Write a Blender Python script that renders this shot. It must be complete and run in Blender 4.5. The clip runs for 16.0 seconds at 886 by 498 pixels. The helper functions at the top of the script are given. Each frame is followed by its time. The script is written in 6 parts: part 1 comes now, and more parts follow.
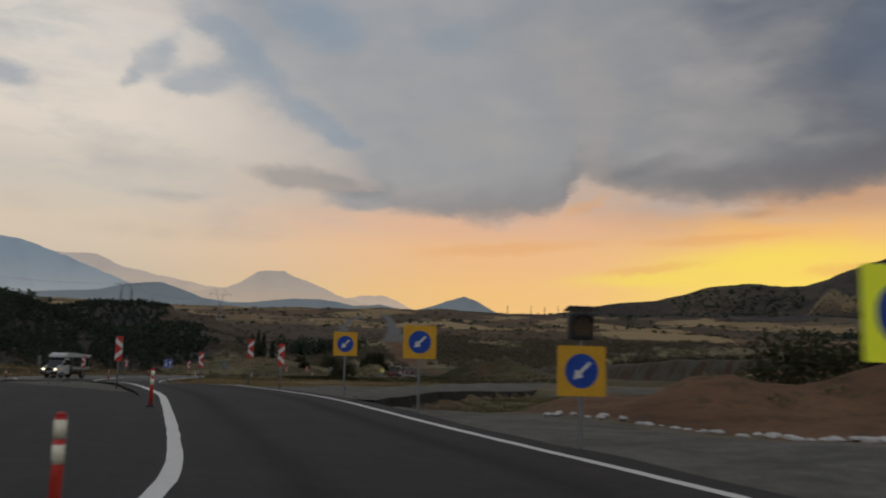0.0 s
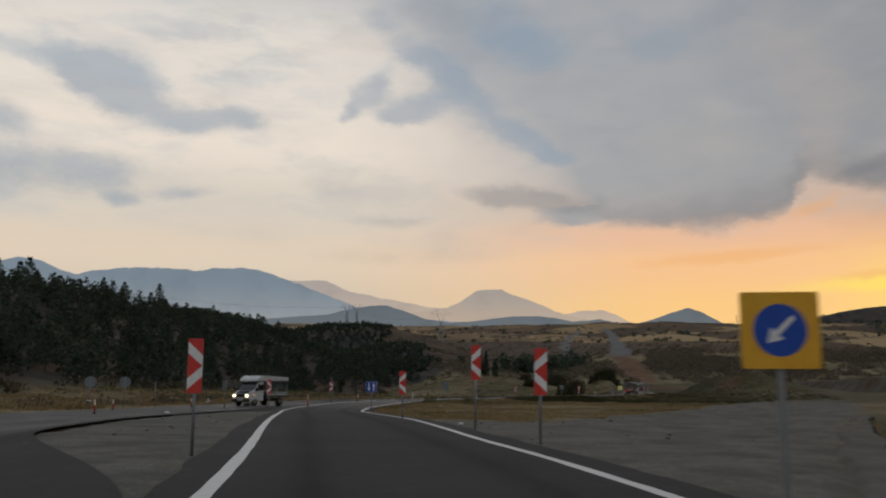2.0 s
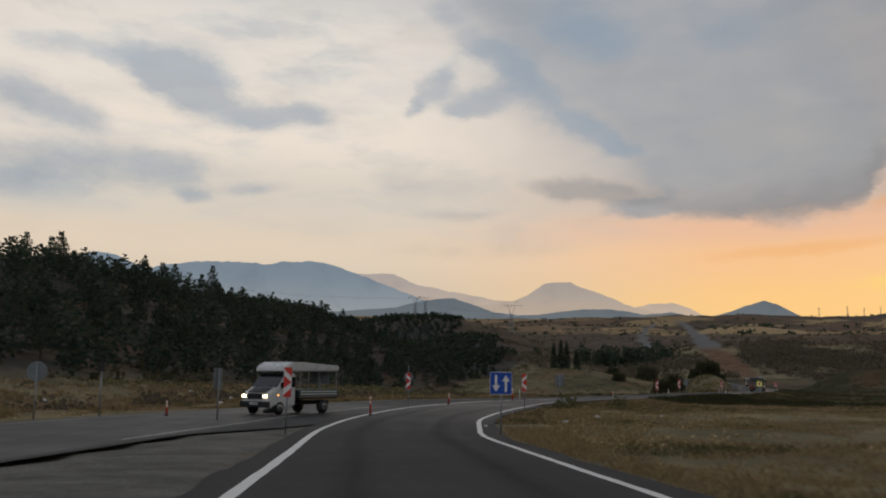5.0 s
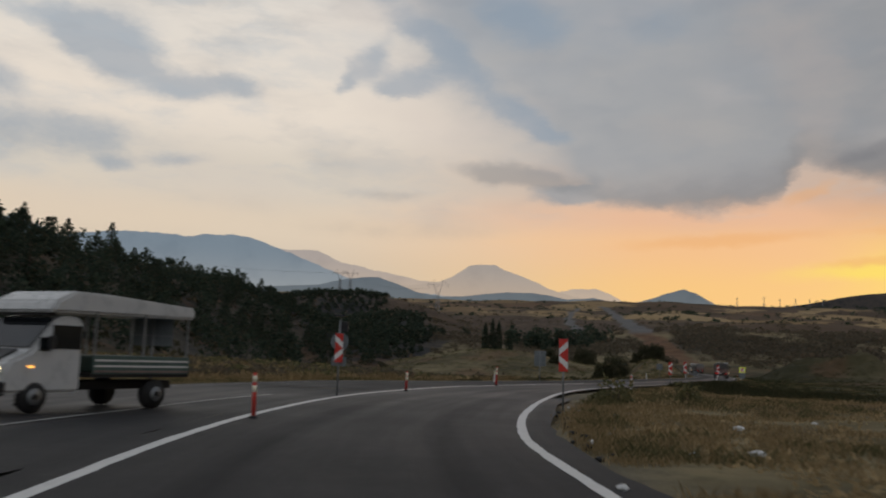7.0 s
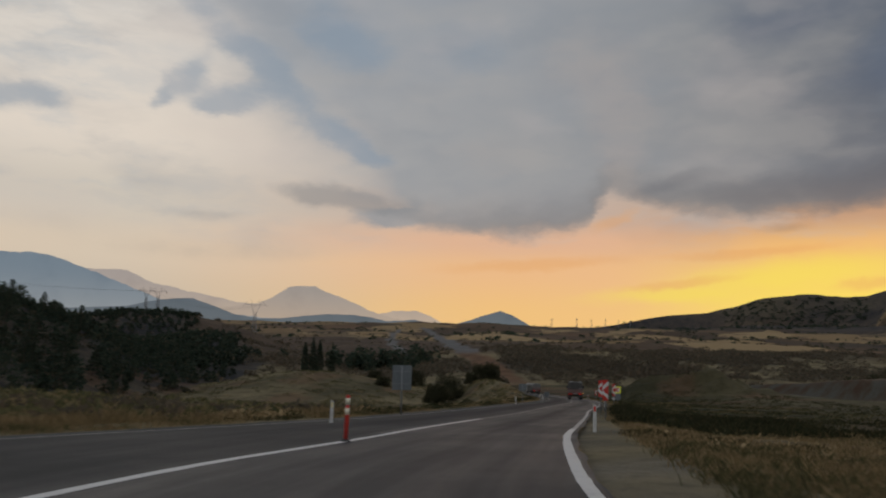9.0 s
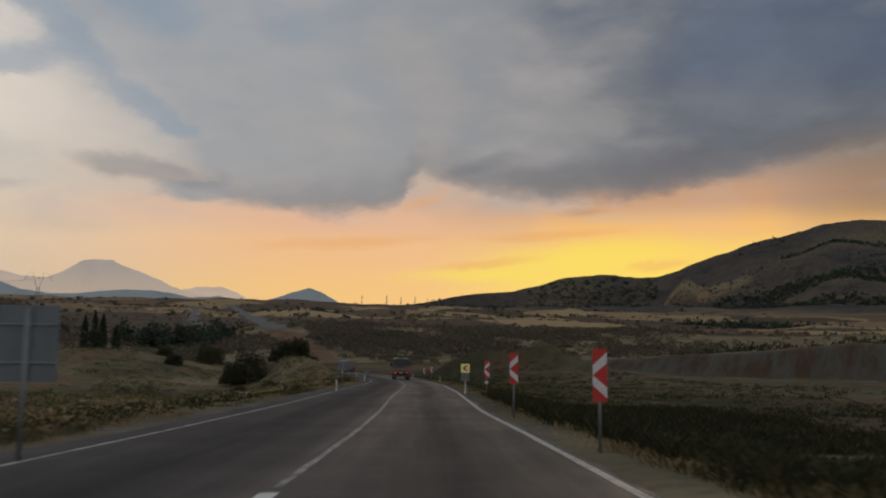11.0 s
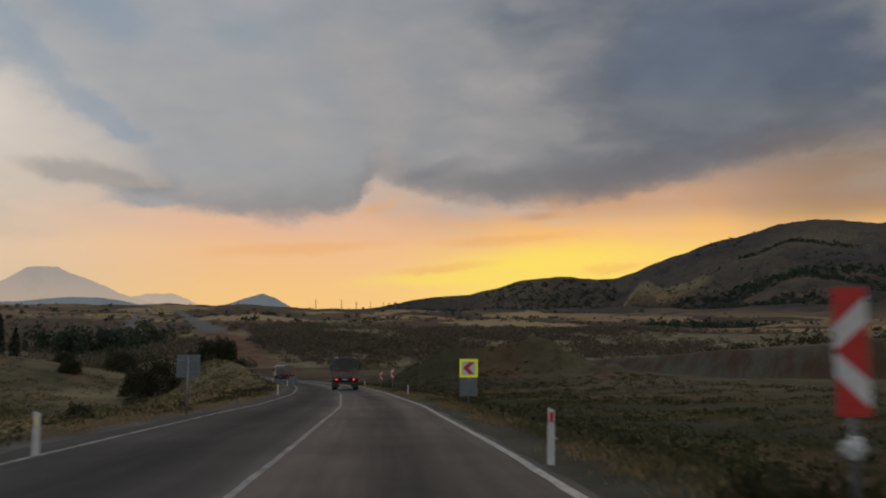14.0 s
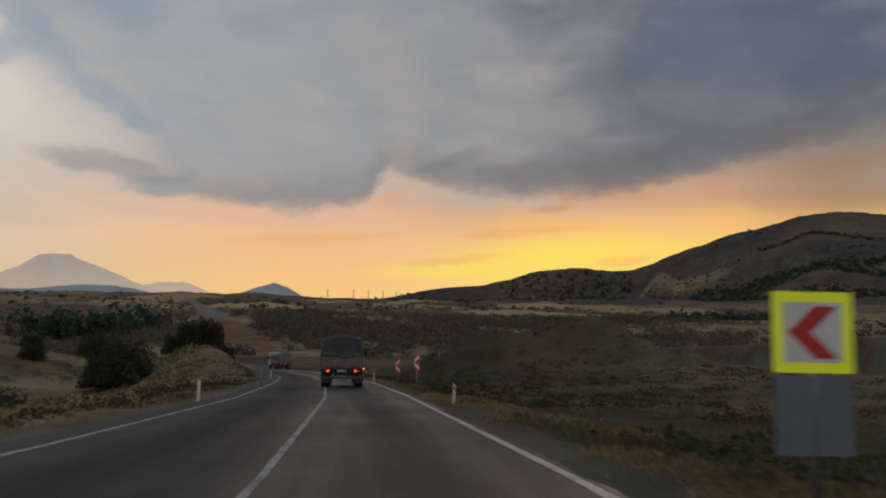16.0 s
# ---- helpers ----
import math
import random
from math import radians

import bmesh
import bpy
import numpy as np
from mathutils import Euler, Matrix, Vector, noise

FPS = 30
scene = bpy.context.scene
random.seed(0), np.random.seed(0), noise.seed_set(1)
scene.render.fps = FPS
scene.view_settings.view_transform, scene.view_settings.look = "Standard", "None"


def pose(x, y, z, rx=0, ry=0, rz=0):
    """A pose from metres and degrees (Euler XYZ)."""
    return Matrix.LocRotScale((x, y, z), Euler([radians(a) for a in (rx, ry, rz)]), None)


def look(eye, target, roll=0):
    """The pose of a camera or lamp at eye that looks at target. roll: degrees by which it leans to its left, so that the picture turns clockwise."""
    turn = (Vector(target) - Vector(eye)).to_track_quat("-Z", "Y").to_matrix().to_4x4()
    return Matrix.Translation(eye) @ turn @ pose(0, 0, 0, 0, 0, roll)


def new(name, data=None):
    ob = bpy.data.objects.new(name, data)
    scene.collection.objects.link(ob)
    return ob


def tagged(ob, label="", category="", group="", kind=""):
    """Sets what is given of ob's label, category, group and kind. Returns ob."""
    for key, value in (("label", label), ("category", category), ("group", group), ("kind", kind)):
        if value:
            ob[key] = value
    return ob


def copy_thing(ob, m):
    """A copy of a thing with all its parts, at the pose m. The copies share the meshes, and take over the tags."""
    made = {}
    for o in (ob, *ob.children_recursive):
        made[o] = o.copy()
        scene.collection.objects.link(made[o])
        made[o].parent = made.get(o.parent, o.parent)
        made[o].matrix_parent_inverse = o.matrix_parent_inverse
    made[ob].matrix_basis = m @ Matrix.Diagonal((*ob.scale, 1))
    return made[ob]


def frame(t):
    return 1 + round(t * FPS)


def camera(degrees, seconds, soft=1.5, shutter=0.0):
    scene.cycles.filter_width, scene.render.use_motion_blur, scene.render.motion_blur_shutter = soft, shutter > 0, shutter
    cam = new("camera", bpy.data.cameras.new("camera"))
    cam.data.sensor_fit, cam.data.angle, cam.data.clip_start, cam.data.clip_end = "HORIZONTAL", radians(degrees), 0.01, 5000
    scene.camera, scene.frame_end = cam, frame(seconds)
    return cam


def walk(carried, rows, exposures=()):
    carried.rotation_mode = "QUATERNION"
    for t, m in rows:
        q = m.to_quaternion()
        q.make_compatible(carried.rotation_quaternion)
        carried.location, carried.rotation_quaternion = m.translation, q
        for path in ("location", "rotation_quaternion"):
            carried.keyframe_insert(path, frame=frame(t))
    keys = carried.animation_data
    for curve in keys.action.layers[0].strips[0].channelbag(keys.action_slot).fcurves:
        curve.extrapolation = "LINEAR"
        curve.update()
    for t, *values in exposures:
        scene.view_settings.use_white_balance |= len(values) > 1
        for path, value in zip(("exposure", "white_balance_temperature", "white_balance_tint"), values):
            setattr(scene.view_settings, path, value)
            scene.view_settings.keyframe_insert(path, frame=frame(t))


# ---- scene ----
# ---------------------------------------------------------------- camera
cam = camera(52.54, 16.0, soft=2.0, shutter=0.4)
PATH = [
    (0.0, pose(0.00, -0.00, 1.30, 97.71, -1.32, 0.00)),
    (0.5, pose(-0.62, 5.46, 1.33, 97.66, -1.32, 4.21)),
    (1.0, pose(-1.62, 10.72, 1.40, 98.45, -0.68, 8.28)),
    (1.5, pose(-2.94, 15.94, 1.48, 99.61, 0.93, 11.69)),
    (2.0, pose(-4.63, 21.28, 1.55, 98.58, -0.24, 13.94)),
    (2.5, pose(-6.48, 26.56, 1.62, 98.29, -0.88, 16.19)),
    (3.0, pose(-8.49, 31.72, 1.67, 98.23, -1.30, 17.47)),
    (3.5, pose(-10.60, 36.89, 1.69, 97.92, -1.71, 17.94)),
    (4.0, pose(-12.78, 42.15, 1.68, 98.58, -0.72, 18.45)),
    (6.5, pose(-24.73, 71.27, 1.15, 96.88, -1.71, 16.26)),
    (7.0, pose(-26.85, 77.56, 1.03, 97.00, -2.00, 13.21)),
    (7.5, pose(-28.63, 84.12, 0.92, 97.27, -2.15, 10.02)),
    (8.0, pose(-30.12, 90.90, 0.88, 97.72, -1.41, 7.94)),
    (8.5, pose(-31.35, 97.85, 0.89, 97.98, -0.92, 5.33)),
    (9.0, pose(-32.22, 104.68, 0.96, 98.72, -1.11, 1.82)),
    (9.5, pose(-32.62, 111.54, 1.04, 98.61, -0.88, -2.02)),
    (10.0, pose(-32.67, 118.42, 1.11, 98.11, -0.95, -5.47)),
    (12.5, pose(-28.44, 154.46, 0.89, 97.14, 0.22, -13.19)),
    (13.0, pose(-27.24, 161.80, 0.84, 97.29, 0.23, -13.35)),
    (13.5, pose(-25.96, 169.41, 0.82, 97.45, 0.15, -13.25)),
    (14.0, pose(-24.66, 177.11, 0.80, 97.82, 0.17, -13.03)),
    (14.5, pose(-23.50, 184.58, 0.76, 97.64, 0.41, -12.87)),
    (15.0, pose(-22.35, 192.20, 0.74, 97.47, -0.01, -12.73)),
    (15.5, pose(-21.19, 199.93, 0.70, 97.40, -0.19, -12.51)),
    (16.0, pose(-20.06, 207.81, 0.64, 97.27, -0.40, -12.29)),
]
EXPOSURES = [(0.0, -0.10), (0.8, -0.02), (1.5, 0.08), (2.2, 0.06), (3.0, 0.06), (4.2, 0.08), (7.0, 0.03), (7.6, -0.08), (8.5, -0.11), (10.0, -0.08), (12.5, -0.03), (16.0, -0.03)]
walk(cam, PATH, EXPOSURES)


# ---------------------------------------------------------------- node helpers
class Nodes:
    """A small wrapper round a node tree."""

    def __init__(self, tree):
        self.tree = tree
        tree.nodes.clear()

    def add(self, kind, ins=(), **props):
        n = self.tree.nodes.new(kind)
        for key, value in props.items():
            setattr(n, key, value)
        for key, value in dict(ins).items():
            self.put(n.inputs[key], value)
        return n

    def put(self, socket, value):
        if isinstance(value, bpy.types.NodeSocket):
            self.tree.links.new(value, socket)
        elif isinstance(value, bpy.types.Node):
            self.tree.links.new(value.outputs[0], socket)
        else:
            socket.default_value = value

    def math(self, op, a, b=0.0, c=0.0):
        return self.add("ShaderNodeMath", {0: a, 1: b, 2: c}, operation=op).outputs[0]

    def vmath(self, op, a, b=(0, 0, 0)):
        return self.add("ShaderNodeVectorMath", {0: a, 1: b}, operation=op)

    def remap(self, v, a, b, c=0.0, d=1.0, smooth=True):
        n = self.add("ShaderNodeMapRange", {"Value": v, "From Min": a, "From Max": b, "To Min": c, "To Max": d})
        n.interpolation_type = "SMOOTHSTEP" if smooth else "LINEAR"
        return n.outputs[0]

    def mix(self, f, a, b):
        n = self.add("ShaderNodeMix", data_type="RGBA")
        self.put(n.inputs[0], f)
        self.put(n.inputs[6], a)
        self.put(n.inputs[7], b)
        return n.outputs[2]

    def noise(self, vec, scale, detail=4.0, rough=0.55, distortion=0.0):
        return self.add("ShaderNodeTexNoise", {"Vector": vec, "Scale": scale, "Detail": detail, "Roughness": rough, "Distortion": distortion})

    def ramp(self, v, stops, ease="LINEAR"):
        n = self.add("ShaderNodeValToRGB", {0: v})
        e = n.color_ramp
        e.interpolation = ease
        while len(e.elements) < len(stops):
            e.elements.new(0.5)
        for el, (p, c) in zip(e.elements, stops):
            el.position, el.color = p, (*c, 1) if len(c) == 3 else c
        return n.outputs[0]


def lin(r, g, b):
    """A display colour, 0 to 255, as linear light."""
    return tuple(((c / 255 + 0.055) / 1.055) ** 2.4 if c > 10 else c / 3294.6 for c in (r, g, b))


def rgba(c):
    return (*c, 1.0)


# ---------------------------------------------------------------- sky and sun
SUN_AZ, SUN_EL = 24.0, 2.5          # degrees to the right of +y, and up

world = bpy.data.worlds.new("dusk_sky")
scene.world = world
world.use_nodes = True
W = Nodes(world.node_tree)
ray = W.add("ShaderNodeTexCoord").outputs["Generated"]
sep = W.add("ShaderNodeSeparateXYZ", {0: ray})
AZ = W.math("DEGREES", W.math("ARCTAN2", sep.outputs[0], sep.outputs[1]))
EL = W.math("DEGREES", W.math("ARCSINE", sep.outputs[2]))
flat = W.add("ShaderNodeCombineXYZ", {0: AZ, 1: EL, 2: 0.0}).outputs[0]

# the cloud edges are frayed by two sizes of noise
fray_a = W.vmath("SUBTRACT", W.noise(W.vmath("MULTIPLY", flat, (0.13, 0.26, 1.0)), 1.0, 5.0, 0.6).outputs["Color"], (0.5, 0.5, 0.5))
fray_b = W.vmath("SUBTRACT", W.noise(W.vmath("MULTIPLY", flat, (0.5, 0.9, 1.0)), 1.0, 6.0, 0.62).outputs["Color"], (0.5, 0.5, 0.5))
warped = W.vmath("ADD", W.vmath("ADD", flat, W.vmath("MULTIPLY", fray_a, (1.6, 0.9, 0.0))), W.vmath("MULTIPLY", fray_b, (1.7, 0.9, 0.0))).outputs[0]
soft_warp = W.vmath("ADD", flat, W.vmath("MULTIPLY", fray_a, (4.0, 1.5, 0.0))).outputs[0]
billow = W.noise(W.vmath("MULTIPLY", warped, (0.33, 0.62, 1.0)), 1.0, 7.0, 0.62).outputs["Fac"]
veil = W.noise(W.vmath("MULTIPLY", warped, (0.10, 0.34, 1.0)), 1.0, 6.0, 0.6).outputs["Fac"]


def puff(az, el, wide, high, tilt=0.0, inner=0.25, outer=1.15, field=None):
    """How much of a cloud of that size lies at each point of the sky."""
    m = W.add("ShaderNodeMapping", {"Vector": warped if field is None else field}, vector_type="TEXTURE")
    m.inputs["Location"].default_value = (az, el, 0)
    m.inputs["Rotation"].default_value = (0, 0, radians(tilt))
    m.inputs["Scale"].default_value = (wide, high, 1)
    return W.remap(W.vmath("LENGTH", m).outputs["Value"], outer, inner)


def bank(clouds, lo, hi, ragged=0.9, field=None):
    """Clouds (azimuth, elevation, half width, half height, tilt, weight) that run into one another, with billowed edges."""
    total = None
    for az, el, wide, high, tilt, weight in clouds:
        one = W.math("MULTIPLY", puff(az, el, wide, high, tilt, 0.0, 1.7, field), weight)
        total = one if total is None else W.math("ADD", total, one)
    rough = W.math("MULTIPLY", W.math("SUBTRACT", billow, 0.5), W.math("MULTIPLY", W.remap(total, 0.0, 0.5), ragged))
    return W.remap(W.math("ADD", total, rough), lo, hi)


def most(masks):
    out = masks[0]
    for m in masks[1:]:
        out = W.math("MAXIMUM", out, m)
    return out


def up(stops):
    """A colour by elevation, 0 to 30 degrees."""
    return W.ramp(W.math("DIVIDE", EL, 30.0), [(e / 30.0, lin(*c)) for e, c in stops], "EASE")


# the open sky: cream in the north-west, peach ahead, yellow where the sun went down
left = up([(0, (186, 178, 168)), (5, (214, 198, 178)), (8, (226, 208, 186)), (11, (218, 208, 194)), (15, (236, 224, 210)), (20, (230, 222, 212)), (30, (184, 190, 198))])
ahead = up([(0, (250, 200, 126)), (4.5, (252, 203, 134)), (7.5, (248, 196, 144)), (9.2, (236, 188, 154)), (11, (206, 182, 166)), (14, (198, 186, 178)), (30, (160, 166, 174))])
sunward = up([(0, (255, 214, 100)), (5.2, (255, 226, 104)), (7.0, (255, 216, 112)), (8.6, (250, 194, 120)), (10.5, (204, 160, 128)), (13, (156, 144, 138)), (30, (104, 114, 128))])
bend = W.vmath("DOT_PRODUCT", soft_warp, (1, 0, 0)).outputs["Value"]
open_sky = W.mix(W.remap(bend, -24.0, 3.0), left, ahead)
open_sky = W.mix(W.remap(bend, 7.0, 21.0), open_sky, sunward)
dim = W.remap(W.math("ABSOLUTE", W.math("SUBTRACT", AZ, -4.0)), 52.0, 120.0)
open_sky = W.mix(dim, open_sky, rgba(lin(190, 192, 198)))
haze = W.noise(W.vmath("MULTIPLY", warped, (0.09, 0.30, 1.0)), 1.0, 5.0, 0.6).outputs["Fac"]
open_sky = W.mix(W.math("MULTIPLY", W.remap(haze, 0.48, 0.68, 0.0, 0.5), W.remap(EL, 7.0, 11.0)), open_sky, rgba(lin(196, 192, 188)))

# the grey deck: how low its crisp lower edge hangs, by azimuth
HEM = [(-45, 28), (-22, 24.5), (-17, 20.0), (-14.6, 16.8), (-12.5, 14.6), (-10, 12.8), (-7.2, 11.6), (-5.6, 10.9), (-4.6, 10.4), (-3.4, 9.7), (0, 9.4), (3.4, 9.4), (6, 9.7), (7.3, 10.2),
       (8.0, 11.4), (8.9, 12.3), (10.2, 12.0), (12, 11.2), (13.8, 10.6), (19.3, 10.4), (24.7, 10.8), (28.2, 11.6), (31.6, 12.1), (34, 12.6), (45, 12.5)]
hem_az = W.add("ShaderNodeSeparateXYZ", {0: warped}).outputs[0]
hem_el = W.add("ShaderNodeSeparateXYZ", {0: warped}).outputs[1]
hem = W.math("MULTIPLY", W.ramp(W.math("DIVIDE", W.math("ADD", hem_az, 45.0), 90.0), [((a + 45) / 90, (e / 30, e / 30, e / 30)) for a, e in HEM]), 30.0)
hang = W.math("ADD", W.math("SUBTRACT", hem_el, hem), W.math("MULTIPLY", W.math("SUBTRACT", billow, 0.5), 1.6))
deck = most([
    W.remap(W.math("DIVIDE", hang, W.remap(AZ, -3.0, -9.0, 1.0, 6.5)), -0.35, 1.1),
    bank([(-5.6, 10.7, 2.6, 0.75, 0, 0.9), (-3.6, 10.9, 2.2, 1.0, 0, 0.7)], 0.2, 0.9),
    W.math("MULTIPLY", W.remap(EL, 21.5, 28.0), W.remap(AZ, -45.0, -15.0, 0.5, 1.0)),
])
deck_tone = W.mix(W.remap(bend, -14.0, 14.0), rgba(lin(172, 173, 175)), rgba(lin(148, 152, 157)))
deck_tone = W.mix(W.remap(bend, 8.0, 30.0), deck_tone, rgba(lin(86, 97, 112)))
deck_tone = W.mix(W.remap(EL, 13.5, 9.0, 0.0, 0.32), deck_tone, rgba(lin(170, 157, 150)))
deck_tone = W.mix(W.math("MULTIPLY", W.remap(EL, 15.0, 22.0, 0.0, 0.6), W.remap(bend, 12.0, -4.0)), deck_tone, rgba(lin(152, 160, 170)))
mottle = W.noise(W.vmath("MULTIPLY", warped, (0.08, 0.2, 1.0)), 1.0, 4.0, 0.5).outputs["Fac"]
deck_tone = W.mix(W.remap(mottle, 0.46, 0.68, 0.0, 0.35), deck_tone, rgba(lin(180, 176, 172)))
deck_tone = W.mix(W.remap(mottle, 0.50, 0.34, 0.0, 0.3), deck_tone, rgba(lin(132, 142, 154)))
overhead = W.remap(EL, 26.0, 50.0)
deck_tone = W.mix(overhead, deck_tone, rgba(lin(128, 134, 144)))
deck_tone = W.mix(W.math("MULTIPLY", dim, 0.8), deck_tone, rgba(lin(182, 186, 194)))
sky = W.mix(W.math("MULTIPLY", deck, 0.92), open_sky, deck_tone)

# the deck is darker just above its hem, and lets some light through where two sheets of it meet
under = W.math("MULTIPLY", W.remap(hang, 3.0, 0.5), W.remap(hang, -0.3, 0.8))
sky = W.mix(W.math("MULTIPLY", W.math("MULTIPLY", under, W.remap(AZ, -8.0, 0.0)), 0.36), sky, rgba(lin(112, 109, 110)))
seam = bank([(9.4, 13.6, 1.6, 1.6, 60, 0.8), (9.6, 16.6, 2.4, 2.6, 60, 0.8), (7.5, 20.0, 3.5, 2.6, 0, 0.8), (-3.0, 11.4, 0.9, 0.9, 0, 0.7), (1.0, 14.5, 4.0, 1.6, 0, 0.5)], 0.1, 1.2)
sky = W.mix(W.math("MULTIPLY", seam, 0.42), sky, rgba(lin(184, 172, 165)))

# blue-grey clouds on the pale sky, and the frayed edge of the deck
blue = bank([
    (-37.2, 18.7, 3.2, 1.3, -25, 0.8), (-34.2, 19.2, 2.4, 1.3, 0, 0.55), (-33.6, 17.0, 3.8, 1.3, -14, 0.85), (-30.2, 16.0, 2.6, 0.8, 0, 0.7), (-27.2, 16.4, 1.7, 0.75, -8, 0.9),
    (-44.5, 16.2, 4.0, 1.2, -10, 0.75), (-41.0, 15.2, 3.0, 0.8, -8, 0.6), (-42.5, 19.0, 3.0, 0.8, 0, 0.5),
    (-34.8, 18.2, 2.6, 1.2, -10, 0.6), (-41.0, 12.6, 7.5, 1.6, -3, 0.75), (-34.5, 12.8, 5.0, 1.2, 0, 0.4), (-34.0, 11.0, 1.2, 0.5, 0, 0.75), (-30.2, 11.6, 2.2, 0.42, 6, 0.6), (-45.0, 11.0, 4.0, 1.1, 0, 0.5),
    (-19.5, 18.1, 1.2, 0.9, 50, 0.8), (-18.1, 18.8, 0.9, 1.2, -15, 0.85), (-20.3, 17.0, 0.8, 0.45, 30, 0.6), (-15.8, 17.5, 2.2, 1.0, 5, 1.0), (-17.4, 16.8, 1.6, 0.5, 0, 0.7),
    (-16.0, 20.8, 2.0, 0.9, -10, 0.75), (-14.0, 20.0, 1.9, 1.2, -30, 0.6), (-18.0, 22.6, 1.6, 0.9, -20, 0.7), (-9.2, 22.0, 3.2, 1.8, -20, 0.9), (-7.5, 20.6, 2.0, 1.2, 0, 0.5),
    (-13.0, 18.6, 1.9, 1.5, -40, 0.6), (-10.8, 16.9, 2.2, 1.2, -40, 0.6), (-8.2, 15.3, 2.2, 0.9, -28, 1.0), (-6.6, 14.6, 1.3, 0.6, -20, 0.5), (-0.3, 21.0, 2.6, 1.4, 0, 0.45), (5.5, 17.5, 3.0, 2.2, 0, 0.3),
], 0.06, 1.0, 1.0)
sky = W.mix(W.math("MULTIPLY", blue, 0.62), sky, rgba(lin(138, 156, 174)))
pale_veil = W.math("MULTIPLY", W.remap(veil, 0.47, 0.66), W.math("MULTIPLY", W.remap(AZ, -14.0, -26.0), W.remap(EL, 8.5, 11.0)))
sky = W.mix(W.math("MULTIPLY", pale_veil, 0.34), sky, rgba(lin(168, 182, 194)))
shade = bank([(-9.0, 11.85, 3.0, 0.85, -4, 1.0), (-11.6, 12.2, 1.8, 0.5, -8, 0.4), (-5.6, 11.35, 2.4, 0.55, -3, 0.7), (-17.5, 10.35, 3.4, 0.45, 0, 0.42), (-17.0, 8.1, 9.0, 0.9, 0, 0.36), (-27.0, 9.4, 7.0, 0.8, 2, 0.26)], 0.1, 1.0, 0.8)
sky = W.mix(W.math("MULTIPLY", shade, 0.55), sky, rgba(lin(136, 138, 142)))
slate = bank([
    (16.0, 12.1, 4.0, 1.1, 0, 0.7), (22.0, 12.2, 6.0, 1.4, 0, 0.8), (29.0, 13.6, 5.0, 1.3, 8, 0.6), (13.0, 13.0, 2.6, 0.5, 14, 0.7), (18.9, 9.75, 1.9, 0.36, 0, 0.6),
    (26.0, 19.0, 5.0, 1.8, 12, 0.7), (34.0, 19.5, 8.0, 3.0, 8, 0.9), (18.5, 21.6, 3.5, 1.4, 0, 0.55), (40.0, 17.0, 7.0, 2.6, 6, 0.6), (28.0, 23.0, 12.0, 2.0, 0, 0.7),
], 0.1, 1.15, 0.7, soft_warp)
sky = W.mix(W.math("MULTIPLY", W.math("MULTIPLY", slate, W.remap(EL, 17.0, 15.0)), 0.5), sky, rgba(lin(92, 98, 109)))
sky = W.mix(W.math("MULTIPLY", W.math("MULTIPLY", slate, W.remap(EL, 15.0, 17.0)), 0.62), sky, rgba(lin(84, 98, 120)))
murk = W.math("MULTIPLY", W.remap(AZ, 29.0, 37.0), W.math("MULTIPLY", W.remap(EL, 7.8, 9.6), W.remap(EL, 15.0, 12.0)))
sky = W.mix(W.math("MULTIPLY", murk, 0.62), sky, rgba(lin(138, 116, 98)))
glow = most([puff(19, 6.9, 9, 1.3, 6, 0.1, 1.2), puff(13, 6.0, 7, 0.7, 3, 0.1, 1.2)])
sky = W.mix(W.math("MULTIPLY", glow, 0.6), sky, rgba(lin(255, 232, 96)))
wisp = most([puff(23.6, 6.35, 2.6, 0.4, 4), puff(13, 6.6, 4.2, 0.4, 6), puff(9, 10.6, 2.0, 0.5, 20), puff(4, 7.8, 7, 0.5, 4), puff(17, 8.4, 6, 0.4, 2)])
sky = W.mix(W.math("MULTIPLY", wisp, 0.38), sky, rgba(lin(236, 170, 104)))
curd = W.noise(W.vmath("MULTIPLY", soft_warp, (0.085, 0.17, 1.0)), 1.0, 3.5, 0.5).outputs["Fac"]
high_up = W.remap(EL, 6.0, 12.0, 0.0, 1.0)
sky = W.mix(W.math("MULTIPLY", W.remap(curd, 0.50, 0.72, 0.0, 0.24), high_up), sky, rgba(lin(208, 196, 190)))
sky = W.mix(W.math("MULTIPLY", W.remap(curd, 0.48, 0.28, 0.0, 0.24), high_up), sky, rgba(lin(116, 130, 148)))
sky = W.mix(W.remap(EL, 0.0, -6.0), sky, rgba(lin(90, 84, 78)))

clear = W.add("ShaderNodeTexSky", sky_type="NISHITA", sun_disc=False, sun_elevation=radians(SUN_EL), sun_rotation=radians(SUN_AZ))
air = W.add("ShaderNodeBackground", {"Color": clear.outputs[0], "Strength": 0.05})
cloud = W.add("ShaderNodeBackground", {"Color": sky, "Strength": 1.0})
both = W.add("ShaderNodeMixShader", {0: 0.92, 1: air.outputs[0], 2: cloud.outputs[0]})
W.add("ShaderNodeOutputWorld", {"Surface": both.outputs[0]})

sun = new("sun", bpy.data.lights.new("sun", "SUN"))
sun.data.energy, sun.data.angle, sun.data.color = 0.5, radians(10), (1.0, 0.78, 0.55)
_a, _e = radians(SUN_AZ), radians(SUN_EL)
sun.matrix_world = look((0, 0, 60), (-math.sin(_a) * math.cos(_e), -math.cos(_a) * math.cos(_e), 60 - math.sin(_e)))


